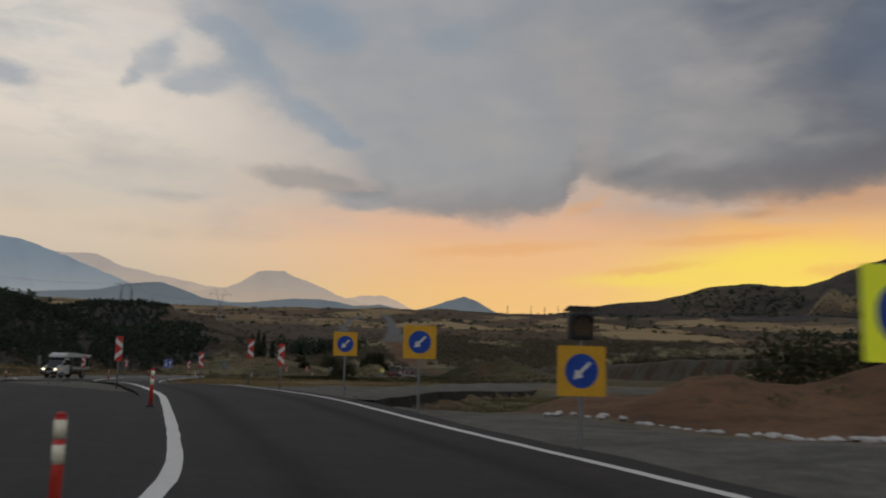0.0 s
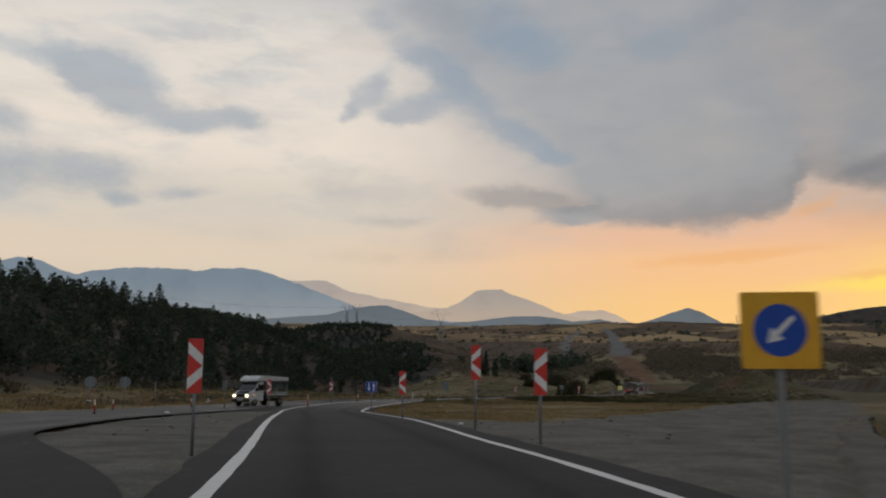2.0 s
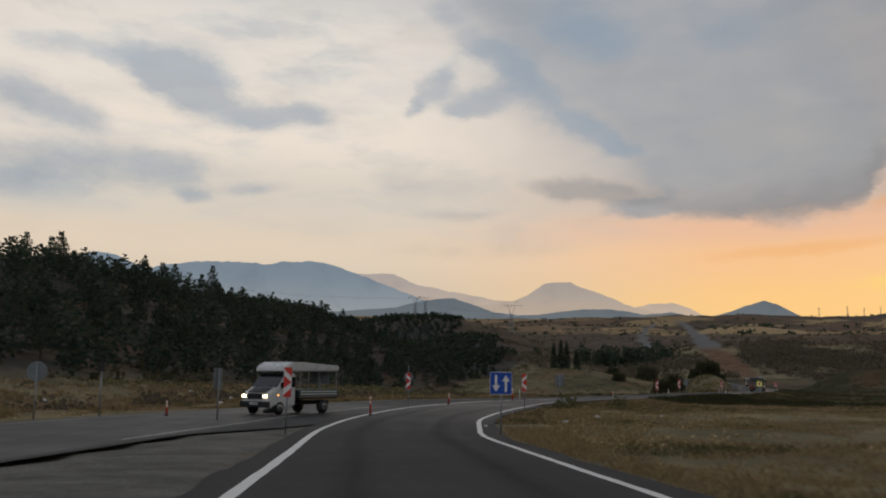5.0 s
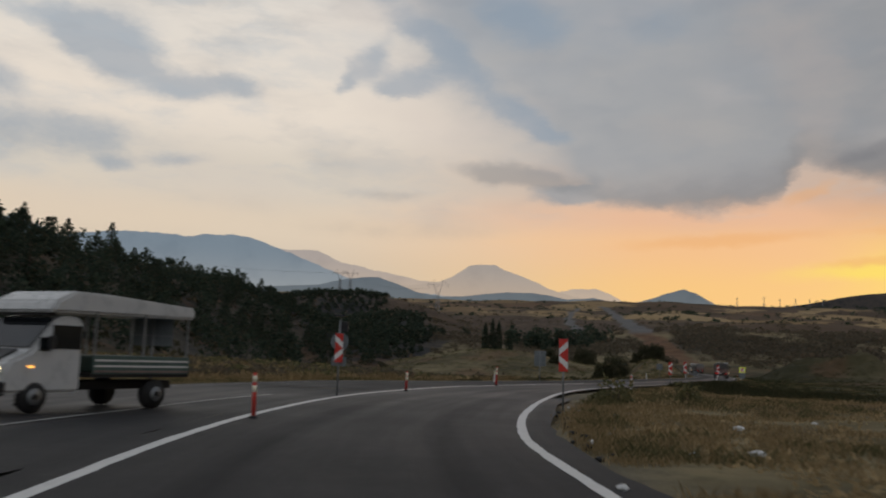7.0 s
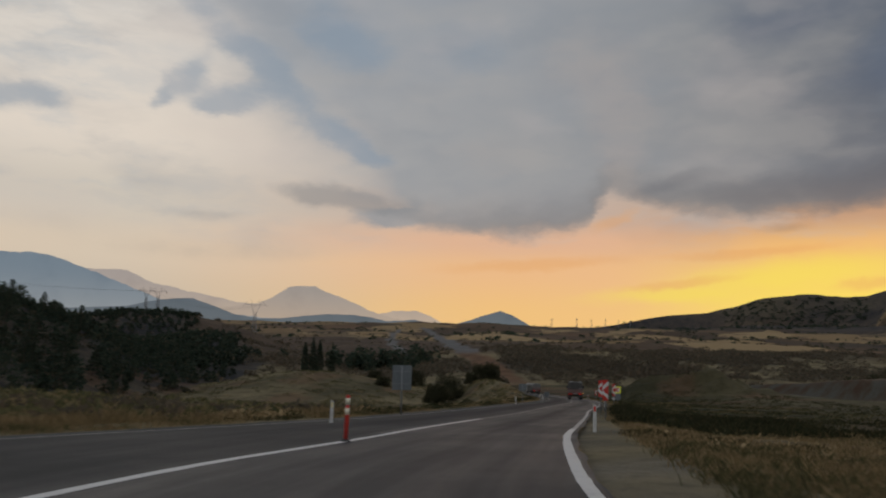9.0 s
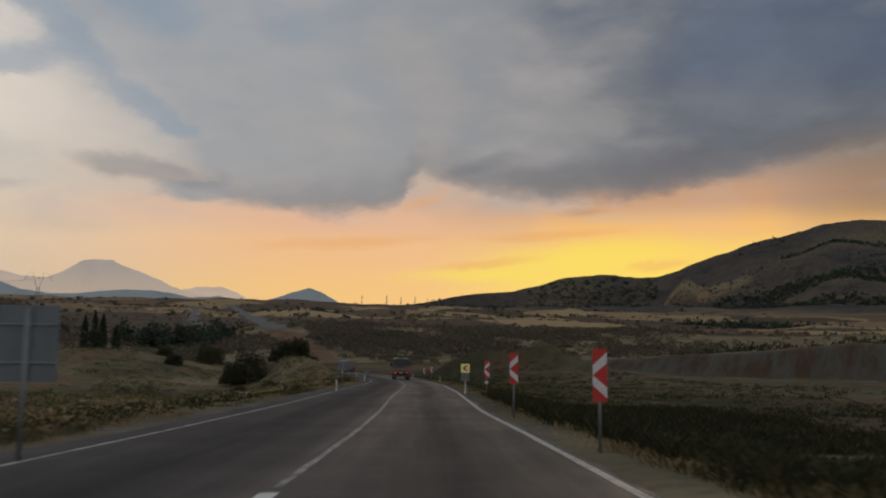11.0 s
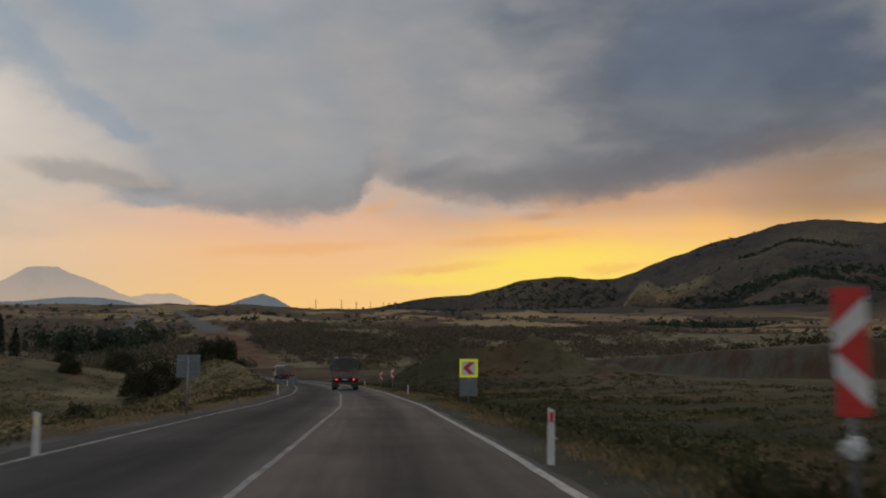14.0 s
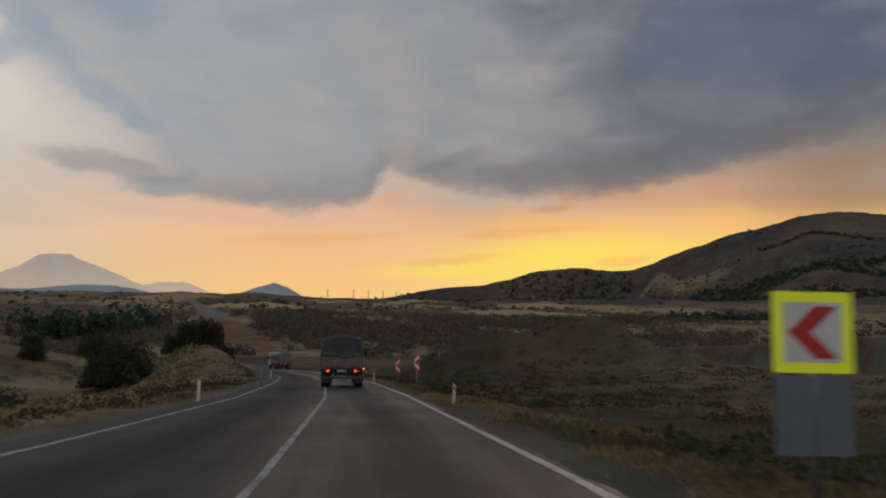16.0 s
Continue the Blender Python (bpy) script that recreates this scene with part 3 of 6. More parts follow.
def height(x, y):
    """Ground level, without the dip below the carriageway."""
    x, y = np.asarray(x, float), np.asarray(y, float)
    base = road_z(y)
    # verges
    dr, dl = x - (RIGHT(y) + 1.6), (FAR_EDGE(y) - 1.2) - x
    z = base - 0.07
    right_dip = np.interp(y, [90, 130, 160, 230, 300], [0.0, 0.35, 0.85, 0.7, 0.5])
    z = z - right_dip * step(dr, 0.0, 5.0) * (1 - 0.6 * step(dr, 14, 40))
    left_dip = np.interp(y, [110, 150, 190, 240, 330, 420], [0.15, 0.3, 1.0, 2.6, 4.6, 3.0])
    z = z - left_dip * step(dl, 0.0, np.interp(y, [180, 260], [9.0, 26.0])) + 1.1 * step(dl, 10, 45) * (y < 240)
    rough = np.minimum(step(dr, 0.5, 6) + step(dl, 0.5, 6), 1)
    z = z + rough * (0.16 * lumps(x, y, 7.0, 3) + 0.05 * lumps(x, y, 1.7, 5, 2))
    # low bank with bushes on the left of the bend
    z = z + 4.4 * np.exp(-(((x - FAR_EDGE(y) + 8.5) / 6.0) ** 2)) * step(y, 275, 352) * (1 - step(y, 372, 425)) * step(dl, -0.5, 4)
    z = z + 8.0 * np.exp(-(((x + 86) / 36) ** 2 + ((y - 412) / 38) ** 2)) * step(dl, 8, 24)
    # sunk plot beside the works road, and heaps
    z = z - 0.6 * step(x - PIT_LO(y), 0, 1.3) * step(PIT_HI(y) - x, 0, 1.3) * step(y, 23, 26) * (1 - step(y, 88, 97))
    for hx, hy, hh, hr in ((7.6, 27, 0.7, 2.4), (9.6, 28.4, 0.6, 1.6), (11.6, 26.5, 0.75, 2.2), (13.4, 28.6, 0.9, 2.0), (15.8, 27, 0.85, 2.4), (20, 29, 1.4, 4.2), (27, 62, 1.8, 9.0), (32, 40, 1.8, 8), (22, 312, 4.2, 11.0), (9, 318, 2.6, 8.0)):
        z = z + hh * np.exp(-(((x - hx) ** 2 + (y - hy) ** 2) / hr ** 2)) * (1 + 0.5 * lumps(x, y, 2.6, 9, 3))
    # low bank behind the yard, and the long cut bank above the works road
    db = x - (SITE(y) + 6.5)
    z = z + np.interp(y, [60, 90, 130, 160], [1.4, 2.4, 2.2, 0.0]) * step(db, 0.0, 11.0) * (y > 60)
    along, off = cut_bank(x, y)
    z = z + (2.0 * np.exp(-((along / 42.0) ** 2)) + 0.4 * step(along, 20, 60) * (1 - step(along, 150, 220))) * step(off, -55, -6) * (1 - step(off, 60, 160)) * step(dr, 4, 14)
    z = z + BANK_TOP(along) * step(off, 0.0, 8.5) * (1 - 0.8 * step(off, 30, 130)) * (1 + 0.04 * lumps(x, y, 9.0, 93, 3))
    # wooded hill on the left
    df = FOOT(y) - x
    rise = np.interp(y, [-60, 60, 120, 160, 220, 330, 400, 470, 560, 650, 800, 1000], [31, 28, 25, 24, 30.5, 37.5, 36, 25, 15, 11, 6, 4])
    hill = rise * (0.8 * step(df, -6, 70) + 0.2 * step(df, 50, 160)) * (1 + 0.10 * lumps(x, y, 60, 21))
    z = z + hill * (1 - step(y, 800, 1200))
    # the country rises away from the road
    r = np.hypot(x + 25, y - 130)
    ahead = step(y, 120, 420)
    plain = np.interp(r, [0, 315, 360, 440, 520, 900, 1500, 2300, 2900, 5200], [0, 0, 3, 13, 21, 45, 92, 156, 150, 120])
    bear = np.degrees(np.arctan2(x + 25, y - 130))
    gully = 1 - 0.35 * np.exp(-((bear + 8) / 5.0) ** 2) * step(r, 250, 420) * (1 - step(r, 600, 900))
    plain = plain * (0.35 + 0.65 * ahead) * (0.25 + 0.75 * step(bear + 0.006 * np.minimum(r, 2000), -24, -12)) * gully * (1 - 0.25 * step(bear, 10, 30) * (1 - step(r, 900, 2000)))
    z = z + plain + step(r, 300, 700) * (3.2 * lumps(x, y, 95, 31) + 7.0 * step(r, 800, 2000) * lumps(x, y, 320, 37))
    return z


# the long ridge of the hills beyond the valley: bearing and elevation of its summits and saddles
RIDGE = np.array([(2, 3.3), (6, 3.7), (8.6, 4.03), (10, 4.33), (11.5, 4.6), (14.4, 4.86), (16, 5.2), (17.1, 5.6), (19.2, 5.86), (20.7, 5.88), (22, 5.66), (23.4, 5.7), (24.6, 6.12), (26, 6.7), (27.6, 7.17), (29, 7.68),
                  (31, 8.06), (32.8, 8.58), (34.7, 8.78), (36.2, 8.66), (38.3, 8.3), (40, 8.4), (44, 8.8), (52, 8.0), (70, 6.5), (95, 5.0)], float)


def hills(x, y, z):
    """Larger hills, that stand on the plain."""
    for hx, hy, top, rx, ry, seed in ((-300, 850, 58, 190, 230, 3), (-430, 760, 64, 190, 200, 7)):
        u, v = (x - hx) / rx, (y - hy) / ry
        z = np.maximum(z, (top + 40) * np.exp(-(u * u + v * v) * 0.9) * (1 + 0.03 * lumps(x, y, 210, 60 + seed)) - 40)
    b, r = np.degrees(np.arctan2(x + 22, y - 110)), np.hypot(x + 22, y - 110)
    top = np.tan(np.radians(np.interp(b, RIDGE[:, 0], RIDGE[:, 1]))) * 2600
    near = np.interp(b, [8, 20, 26, 34, 60], [2050, 1950, 1500, 1300, 1200])
    t = np.clip((r - near) / (2600 - near), 0, 1)
    back = np.clip((r - 2600) / 1500, 0, 1)
    spurs = lumps(x, y, 330, 61, 4) * 0.11 + lumps(b * 34, r * 0.22, 110, 67, 3) * 0.06
    ridge = (top + 60) * t ** 1.12 * (1 + spurs * np.sin(t * math.pi)) * (1 - back ** 1.5) * step(b, 2, 8) - 60
    # a bare knoll at the foot of the big hill
    knoll = 268 * np.exp(-(((b - 25.2) / 3.2) ** 2 + ((r - 2330) / 330) ** 2)) * (1 + 0.05 * lumps(x, y, 120, 64)) - 45
    return np.maximum(np.maximum(z, ridge), knoll)


def land(x, y):
    return hills(x, y, height(x, y))


def steps_out(a, b, spacing, reach, ratio):
    """Grid lines: even between a and b, then wider and wider out to +-reach."""
    core = list(np.arange(a, b + 1e-6, spacing))
    lo, hi, d = a, b, spacing
    low, high = [], []
    while hi < reach or lo > -reach:
        d *= ratio
        lo, hi = lo - d, hi + d
        low.append(max(lo, -reach - 400)), high.append(min(hi, reach + 400))
    return np.array(sorted(set(low)) + core + sorted(set(high)))


def quads(nx, ny):
    i = np.arange(nx * ny).reshape(ny, nx)
    return np.stack([i[:-1, :-1], i[:-1, 1:], i[1:, 1:], i[1:, :-1]], -1).reshape(-1, 4)


def fast_mesh(name, verts, faces, mat, smooth=True):
    me = bpy.data.meshes.new(name)
    me.from_pydata(np.asarray(verts).tolist(), [], np.asarray(faces).tolist())
    for m in (mat if isinstance(mat, (list, tuple)) else [mat]):
        me.materials.append(m)
    if smooth:
        me.polygons.foreach_set("use_smooth", np.ones(len(me.polygons), bool))
    return me


def SHOULDER(y):
    """How wide the gravel beside the right-hand line is."""
    return np.interp(y, [62, 100, 110, 120, 138, 150, 165, 180], [0.8, 0.8, 1.3, 1.7, 1.4, 1.0, 0.9, 0.8])


def paved(x, y):
    """Whether a point lies on asphalt, with a margin."""
    lane = (x > LEFT(y) - 0.7) & (x < RIGHT(y) + 0.7)
    old = (x > FAR_EDGE(y) - 0.5) & (x < np.where(y < 112, NEAR_EDGE(y), LEFT(y)))
    return lane | old


def SCRUB(x, y):
    """How thick the scrub stands on the facing slope."""
    r = np.hypot(x + 25, y - 130) + 45 * lumps(x, y, 90, 43)
    b = np.degrees(np.arctan2(x + 25, y - 130)) + 4 * lumps(x, y, 70, 44)
    return step(r, 325, 390) * (1 - step(r, 460, 560)) * (0.55 * step(b, -15, -6) + 0.45 * step(b, -3, 4)) * (1 - step(b, 16, 27)) * step(lumps(x, y, 34, 45), -0.75, 0.1)


gx, gy = steps_out(-110, 70, 1.25, 4600, 1.035), steps_out(-25, 330, 1.25, 4800, 1.035)
gx = np.unique(np.round(np.concatenate([gx, np.arange(430, 1760, 26)]), 2))
gx = np.unique(np.round(np.concatenate([gx, np.arange(-190, -110, 4), np.arange(70, 150, 2.5)]), 2))
gy = np.unique(np.round(np.concatenate([gy, np.arange(330, 400, 2.0), np.arange(400, 1150, 7.0), np.arange(1150, 2760, 32)]), 2))
X, Y = np.meshgrid(gx, gy)
Z = land(X, Y)
inside = (X > np.minimum(LEFT(Y), FAR_EDGE(Y)) - 0.4) & (X < RIGHT(Y) + 0.6) & (Y > -40) & (Y < 470)
Z = np.where(inside & paved(X, Y), road_z(Y) - 0.16, Z)


def sheet_z(x, y):
    """Height of the ground sheet itself, between its own corners."""
    x, y = np.asarray(x, float), np.asarray(y, float)
    i, j = np.clip(np.searchsorted(gx, x) - 1, 0, len(gx) - 2), np.clip(np.searchsorted(gy, y) - 1, 0, len(gy) - 2)
    a, b = (x - gx[i]) / (gx[i + 1] - gx[i]), (y - gy[j]) / (gy[j + 1] - gy[j])
    return (Z[j, i] * (1 - a) + Z[j, i + 1] * a) * (1 - b) + (Z[j + 1, i] * (1 - a) + Z[j + 1, i + 1] * a) * b


ground_mesh = fast_mesh("ground", np.stack([X.ravel(), Y.ravel(), Z.ravel()], 1), quads(len(gx), len(gy)), M_GROUND)
dr, dl = X - RIGHT(Y), FAR_EDGE(Y) - X
rr = np.hypot(X + 25, Y - 130)
bearing = np.degrees(np.arctan2(X + 25, Y - 130))
spots = lumps(X, Y, 26, 71)
gap = (X > NEAR_EDGE(Y) - 1) & (X < LEFT(Y)) & (Y < 112)
ALONG, OFF = cut_bank(X, Y)
ON_BANK = step(ALONG, -4, 4) * (1 - step(ALONG, 150, 200))
site_road = np.maximum((1 - step(np.abs(X - SITE(Y)), 3.5, 5.5)) * step(Y, 42, 50) * (1 - step(Y, 110, 140)), 0.8 * (1 - step(np.abs(OFF + 2.6), 0.9, 2.0)) * step(ALONG, -30, -20) * (1 - step(ALONG, 150, 200)))
site_yard = step(dr, -0.5, 0.5) * step(60 + 2 * spots - Y - 0.05 * dr, -1.5, 1.5) * (1 - step(X - PIT_LO(Y), -0.6, 0.8))
wide_r = SHOULDER(Y) + 0.3 * spots
shoulder = (1 - step(dr, wide_r, wide_r + 0.8)) * (dr > -1) * np.clip(0.42 + 0.25 * lumps(X, Y, 3.0, 72), 0, 1)
shoulder_left = (1 - step(dl, 0.9 + 0.3 * spots, 1.6 + 0.3 * spots)) * (dl > -1)
ahead_ok = (Y > -40) & (Y < 470)


FAR_ROADS = ((((-150, 2100), (-106, 1750), (-59, 1046), (-42, 787), (-33, 610)), 15.0), (((-190, 2090), (-148, 1408), (-120, 1080), (-98, 894), (-75, 739), (-59, 575)), 9.0))
RAW_CUT = ((((-47, 860), (-33, 610), (-24, 530), (-14, 472), (-12, 440)), 15.0),)


def far_road_at(x, y, ways=FAR_ROADS):
    """1 on the new road that climbs the facing slope and on the older one beside it."""
    out = np.zeros_like(np.asarray(x, float))
    for knots, wide in ways:
        kx, ky = np.array(knots, float).T
        mid = np.interp(y, ky[::-1], kx[::-1])
        out = np.maximum(out, (1 - step(np.abs(x - mid + 3.0 * lumps(x, y, 30, 46, 3)), wide * 0.36, wide * 0.62)) * step(y, ky[-1], ky[-1] + 40) * (1 - step(y, ky[0] - 120, ky[0])))
    return out


far_road = far_road_at(X, Y)
pit = step(X - PIT_LO(Y), 0.2, 1.6) * step(PIT_HI(Y) - X, 0.0, 1.3) * step(Y, 23, 26) * (1 - step(Y, 88, 97))


def oval(x, y, cx, cy, a, b, turn):
    """1 inside an uneven oval patch of land, 0 outside."""
    c, s = math.cos(radians(turn)), math.sin(radians(turn))
    u, v = (c * (x - cx) + s * (y - cy)) / a, (-s * (x - cx) + c * (y - cy)) / b
    return 1 - step(np.hypot(u, v) + 0.22 * lumps(x, y, 70, 78, 3), 0.85, 1.15)


def SPUR_WOOD(x, y):
    """Where the pine wood runs on over the spur behind the first hill."""
    b = np.degrees(np.arctan2(x + 8.5, y - 31.7)) - 0.7 * lumps(x, y, 40, 42)
    return 1 - step(b - np.interp(y, [420, 560, 700, 860], [-12.0, -13.6, -16.8, -17.8]), -0.6, 0.6)


# where pines stand on the big hill, and the bare knoll and pastures at its foot
GROVES = ((1008, 1880, 200, 55, -40), (991, 1674, 150, 36, -40), (1150, 1824, 190, 26, -40), (1179, 1688, 170, 24, -40), (1275, 2060, 150, 24, -42), (575, 1190, 110, 30, -32))
PASTURES = ((520, 1634, 220, 46, -15), (663, 1422, 120, 26, -25), (754, 1297, 120, 22, -35), (815, 1232, 160, 20, -38), (930, 2110, 130, 70, -30), (865, 2138, 110, 60, -30), (469, 1320, 120, 36, -15), (300, 1560, 160, 30, -8))
GROVE = np.maximum.reduce([oval(X, Y, *o) for o in GROVES])
PASTURE = np.maximum.reduce([oval(X, Y, *o) for o in PASTURES])
BROWN = oval(X, Y, -240, 830, 240, 330, 0)
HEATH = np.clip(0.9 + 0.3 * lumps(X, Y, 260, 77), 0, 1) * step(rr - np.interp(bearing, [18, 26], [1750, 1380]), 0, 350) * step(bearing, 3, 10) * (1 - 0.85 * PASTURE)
masks = {
    "gravel": np.maximum.reduce([gap * 1.0, site_road * (Y < 450), site_yard, WORKS(X, Y), shoulder, shoulder_left * (Y > 60), step(np.abs(OFF - 9.3), 0.9, 0.3) * 0.9 * ON_BANK]) * ahead_ok,
    "dirt": np.maximum.reduce([step(X - PIT_LO(Y), -0.3, 0.6) * (X < 45) * (Y > 12) * (Y < 62), 0.25 * step(dr, 10, 22) * (1 - WORKS(X, Y)) * (Y > 110) * (Y < 340) * step(spots, -0.3, 0.3),
                               step(OFF, 6.0, 8.0) * (1 - step(OFF, 12, 30)) * ON_BANK, 0.75 * ON_BANK * step(ALONG, 70, 95) * step(OFF, -1, 1) * (1 - step(OFF, 9, 12)), step(X - SITE(Y), 5.5, 8) * (1 - step(X - SITE(Y), 24, 34)) * (1 - step(Y, 95, 130)) * (Y > 50), (0.7 - 0.15 * step(Y, 118, 145)) * step(lumps(X, Y, 14, 91), 0.1, 0.7) * (rr < 320) * (1 - (dr > -1) * (1 - step(dr, 2.5, 6)) * (Y > 110)), 0.35 * BROWN * (1 - SPUR_WOOD(X, Y)), far_road_at(X, Y, RAW_CUT)]) * (1 - 0.85 * pit),
    "clay": step(OFF, -1.0, 1.0) * (1 - step(OFF, 7.0, 9.5)) * ON_BANK,
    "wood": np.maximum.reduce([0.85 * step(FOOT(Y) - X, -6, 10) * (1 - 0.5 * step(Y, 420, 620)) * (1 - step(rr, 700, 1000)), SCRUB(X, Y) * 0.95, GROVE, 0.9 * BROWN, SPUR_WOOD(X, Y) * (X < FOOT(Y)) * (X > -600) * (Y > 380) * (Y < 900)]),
    "hazy_heath": HEATH * (1 - GROVE),
    "green": np.clip(0.55 * pit + (0.72 + 0.28 * (1 - step(dr, 14, 34))) * step(Y, 130, 180) * (Y < 460) * (rr < 420) + 0.3 * (Y < 130) * step(lumps(X, Y, 9, 73), 0.1, 0.6) + 0.4 * step(FOOT(Y) - X, -40, -10), 0, 1) * np.clip(0.97 + 0.12 * spots - (0.62 - 0.25 * spots) * step(dl, 0, 4), 0, 1),
    "paving": far_road,
    "field": np.maximum(PASTURE * (bearing > 12), step(rr + 60 * spots, 470, 620)) * (1 - 0.8 * BROWN) * (1 - step(Z - 0.06 * rr, 25, 70)),
}
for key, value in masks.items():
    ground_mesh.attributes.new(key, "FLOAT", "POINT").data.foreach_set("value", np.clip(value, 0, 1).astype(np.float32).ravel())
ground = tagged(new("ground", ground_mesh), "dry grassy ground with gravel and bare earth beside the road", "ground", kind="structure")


# ---------------------------------------------------------------- carriageway
def strip(name, lo, hi, y0, y1, dy, lift, mat, columns=7):
    ys = np.arange(y0, y1 + 1e-6, dy)
    a, b = lo(ys), hi(ys)
    f = np.linspace(0, 1, columns)
    xs = a[:, None] + (b - a)[:, None] * f[None, :]
    yy = np.repeat(ys[:, None], columns, 1)
    zz = road_z(yy) + lift
    return fast_mesh(name, np.stack([xs.ravel(), yy.ravel(), zz.ravel()], 1), quads(columns, len(ys)), mat), xs, yy


def wheel_tracks(me, xs, yy):
    """Darker bands where wheels run."""
    mid = (LEFT(yy) + RIGHT(yy)) / 2
    t = np.exp(-(((np.abs(xs - mid) - 0.0) / 0.55) ** 2)) * step(yy, 105, 150) + 0.7 * np.exp(-((np.abs(xs - mid) - 1.45) / 0.3) ** 2) * (1 - step(yy, 80, 140))
    far = (LEFT(yy) + FAR_EDGE(yy)) / 2
    t = t + 0.9 * np.exp(-(((xs - far) / 0.6) ** 2)) * step(yy, 110, 150)
    me.attributes.new("side", "FLOAT", "POINT").data.foreach_set("value", (xs - mid).astype(np.float32).ravel())
    young = (1 - step(yy, 70, 118)) * (1 - 0.8 * step(NEAR_EDGE(yy) - xs, 0.0, 0.5) * step(yy, 24, 40))
    far_side = step(LEFT(yy) - xs, 0.1, 0.8) * step(yy, 100, 118)
    young = np.maximum(young, 0.45 * far_side)
    me.attributes.new("fresh", "FLOAT", "POINT").data.foreach_set("value", young.astype(np.float32).ravel())
    t = t + 0.3 * far_side
    me.attributes.new("track", "FLOAT", "POINT").data.foreach_set("value", np.clip(t, 0, 1).astype(np.float32).ravel())


def ragged(line, by, seed):
    return lambda y: line(y) + by + 0.12 * lumps(y, y * 0 + seed, 2.2, seed, 3)


road = tagged(new("road"), "worn dark asphalt road of two lanes with a diversion", "road", kind="structure")
pieces = [
    ("diversion_lane", lambda y: LEFT(y) - 0.75 + 0.08 * lumps(y, y * 0, 2.0, 3, 2), ragged(RIGHT, 0.75, 11), -14.0, 112.0),
    ("closed_lane", ragged(FAR_EDGE, -0.5, 13), lambda y: np.minimum(LEFT(y) - 0.4 - 0.36 * step(y, 20, 27), NEAR_EDGE(y) * step(y, 27, 42) * (1 - step(y, 76, 90)) + (LEFT(y) - 0.4) * (1 - step(y, 27, 42) * (1 - step(y, 76, 90)))), -14.0, 36.0),
    ("old_lane", ragged(FAR_EDGE, -0.5, 13), lambda y: np.minimum(LEFT(y) - 0.4 - 0.36 * step(y, 20, 27), NEAR_EDGE(y) * step(y, 27, 42) * (1 - step(y, 76, 90)) + (LEFT(y) - 0.4) * (1 - step(y, 27, 42) * (1 - step(y, 76, 90)))), 36.0, 112.0),
    ("two_lane_road", ragged(FAR_EDGE, -0.5, 17), ragged(RIGHT, 0.22, 19), 112.0, 460.0),
]
for nm, lo, hi, y0, y1 in pieces:
    me, xs, yy = strip(nm, lo, hi, y0, y1, 0.5, -0.012 if nm in ("old_lane", "closed_lane") else 0.0, M_ASPHALT, 33)
    wheel_tracks(me, xs, yy)
    ob = new(nm, me)
    ob.parent = road


lip = bmesh.new()
rows = []
for yy in np.arange(29.6, 94.0, 0.4):
    xx = float(PIT_LO(np.array([yy]))[0]) + 0.14 * float(lumps(np.array([yy]), np.array([3.0]), 2.6, 47, 3)[0])
    top = float(road_z(yy)) - 0.045 + 0.02 * float(lumps(np.array([yy]), np.array([9.0]), 1.4, 48, 2)[0])
    rows.append([lip.verts.new(c) for c in ((xx - 0.35, yy, top - 0.10), (xx - 0.2, yy, top), (xx + 0.62, yy, top - 0.01), (xx + 0.78, yy, top - 0.45))])
for p, q in zip(rows, rows[1:]):
    for i in range(3):
        lip.faces.new((p[i], p[i + 1], q[i + 1], q[i])).material_index = 1 if i == 2 else 0
bmesh.ops.recalc_face_normals(lip, faces=lip.faces[:])
lip_mesh = bpy.data.meshes.new("asphalt_lip")
lip.to_mesh(lip_mesh)
lip.free()
lip_mesh.materials.append(surface("yard_gravel", (0.076, 0.073, 0.061), (0.158, 0.150, 0.128), 1.2, 0.95, bump=0.6, grain=22.0, spec=0.1))
lip_mesh.materials.append(surface("broken_asphalt", (0.014, 0.014, 0.014), (0.040, 0.038, 0.035), 2.5, 0.95, bump=0.6, grain=18.0, spec=0.1))
new("asphalt_lip", lip_mesh).parent = road


def line_marking(name, line, off, wide, y0, y1, dash=None, mat=M_PAINT):
    ys, k = y0, 0
    while ys < y1:
        ye = min(ys + (dash[0] if dash else 1e9), y1)
        lo = lambda y: line(y) + off - wide / 2 + 0.012 * lumps(y, y * 0 + 3, 0.6, 5, 2)
        hi = lambda y: line(y) + off + wide / 2 + 0.012 * lumps(y, y * 0 + 9, 0.6, 6, 2)
        me, _, _ = strip(name, lo, hi, ys, ye, 0.25 if y1 - y0 < 150 else 0.5, 0.005, mat, 3)
        ob = new(name, me)
        ob.parent = road
        ys = ye + (dash[1] if dash else 1e9)


line_marking("edge_line", RIGHT, 0.0, 0.20, -14, 134, mat=M_NEW_PAINT)
line_marking("right_edge_line", RIGHT, 0.0, 0.15, 134.25, 455)
line_marking("lane_line", LEFT, 0.0, 0.22, -14, 143, mat=M_NEW_PAINT)
line_marking("centre_line", LEFT, 0.0, 0.115, 143.5, 455, mat=M_OLD_PAINT)
line_marking("far_edge_line", FAR_EDGE, 0.35, 0.13, 60, 455, mat=M_OLD_PAINT)
line_marking("old_edge_line", NEAR_EDGE, -0.7, 0.12, 74, 106)


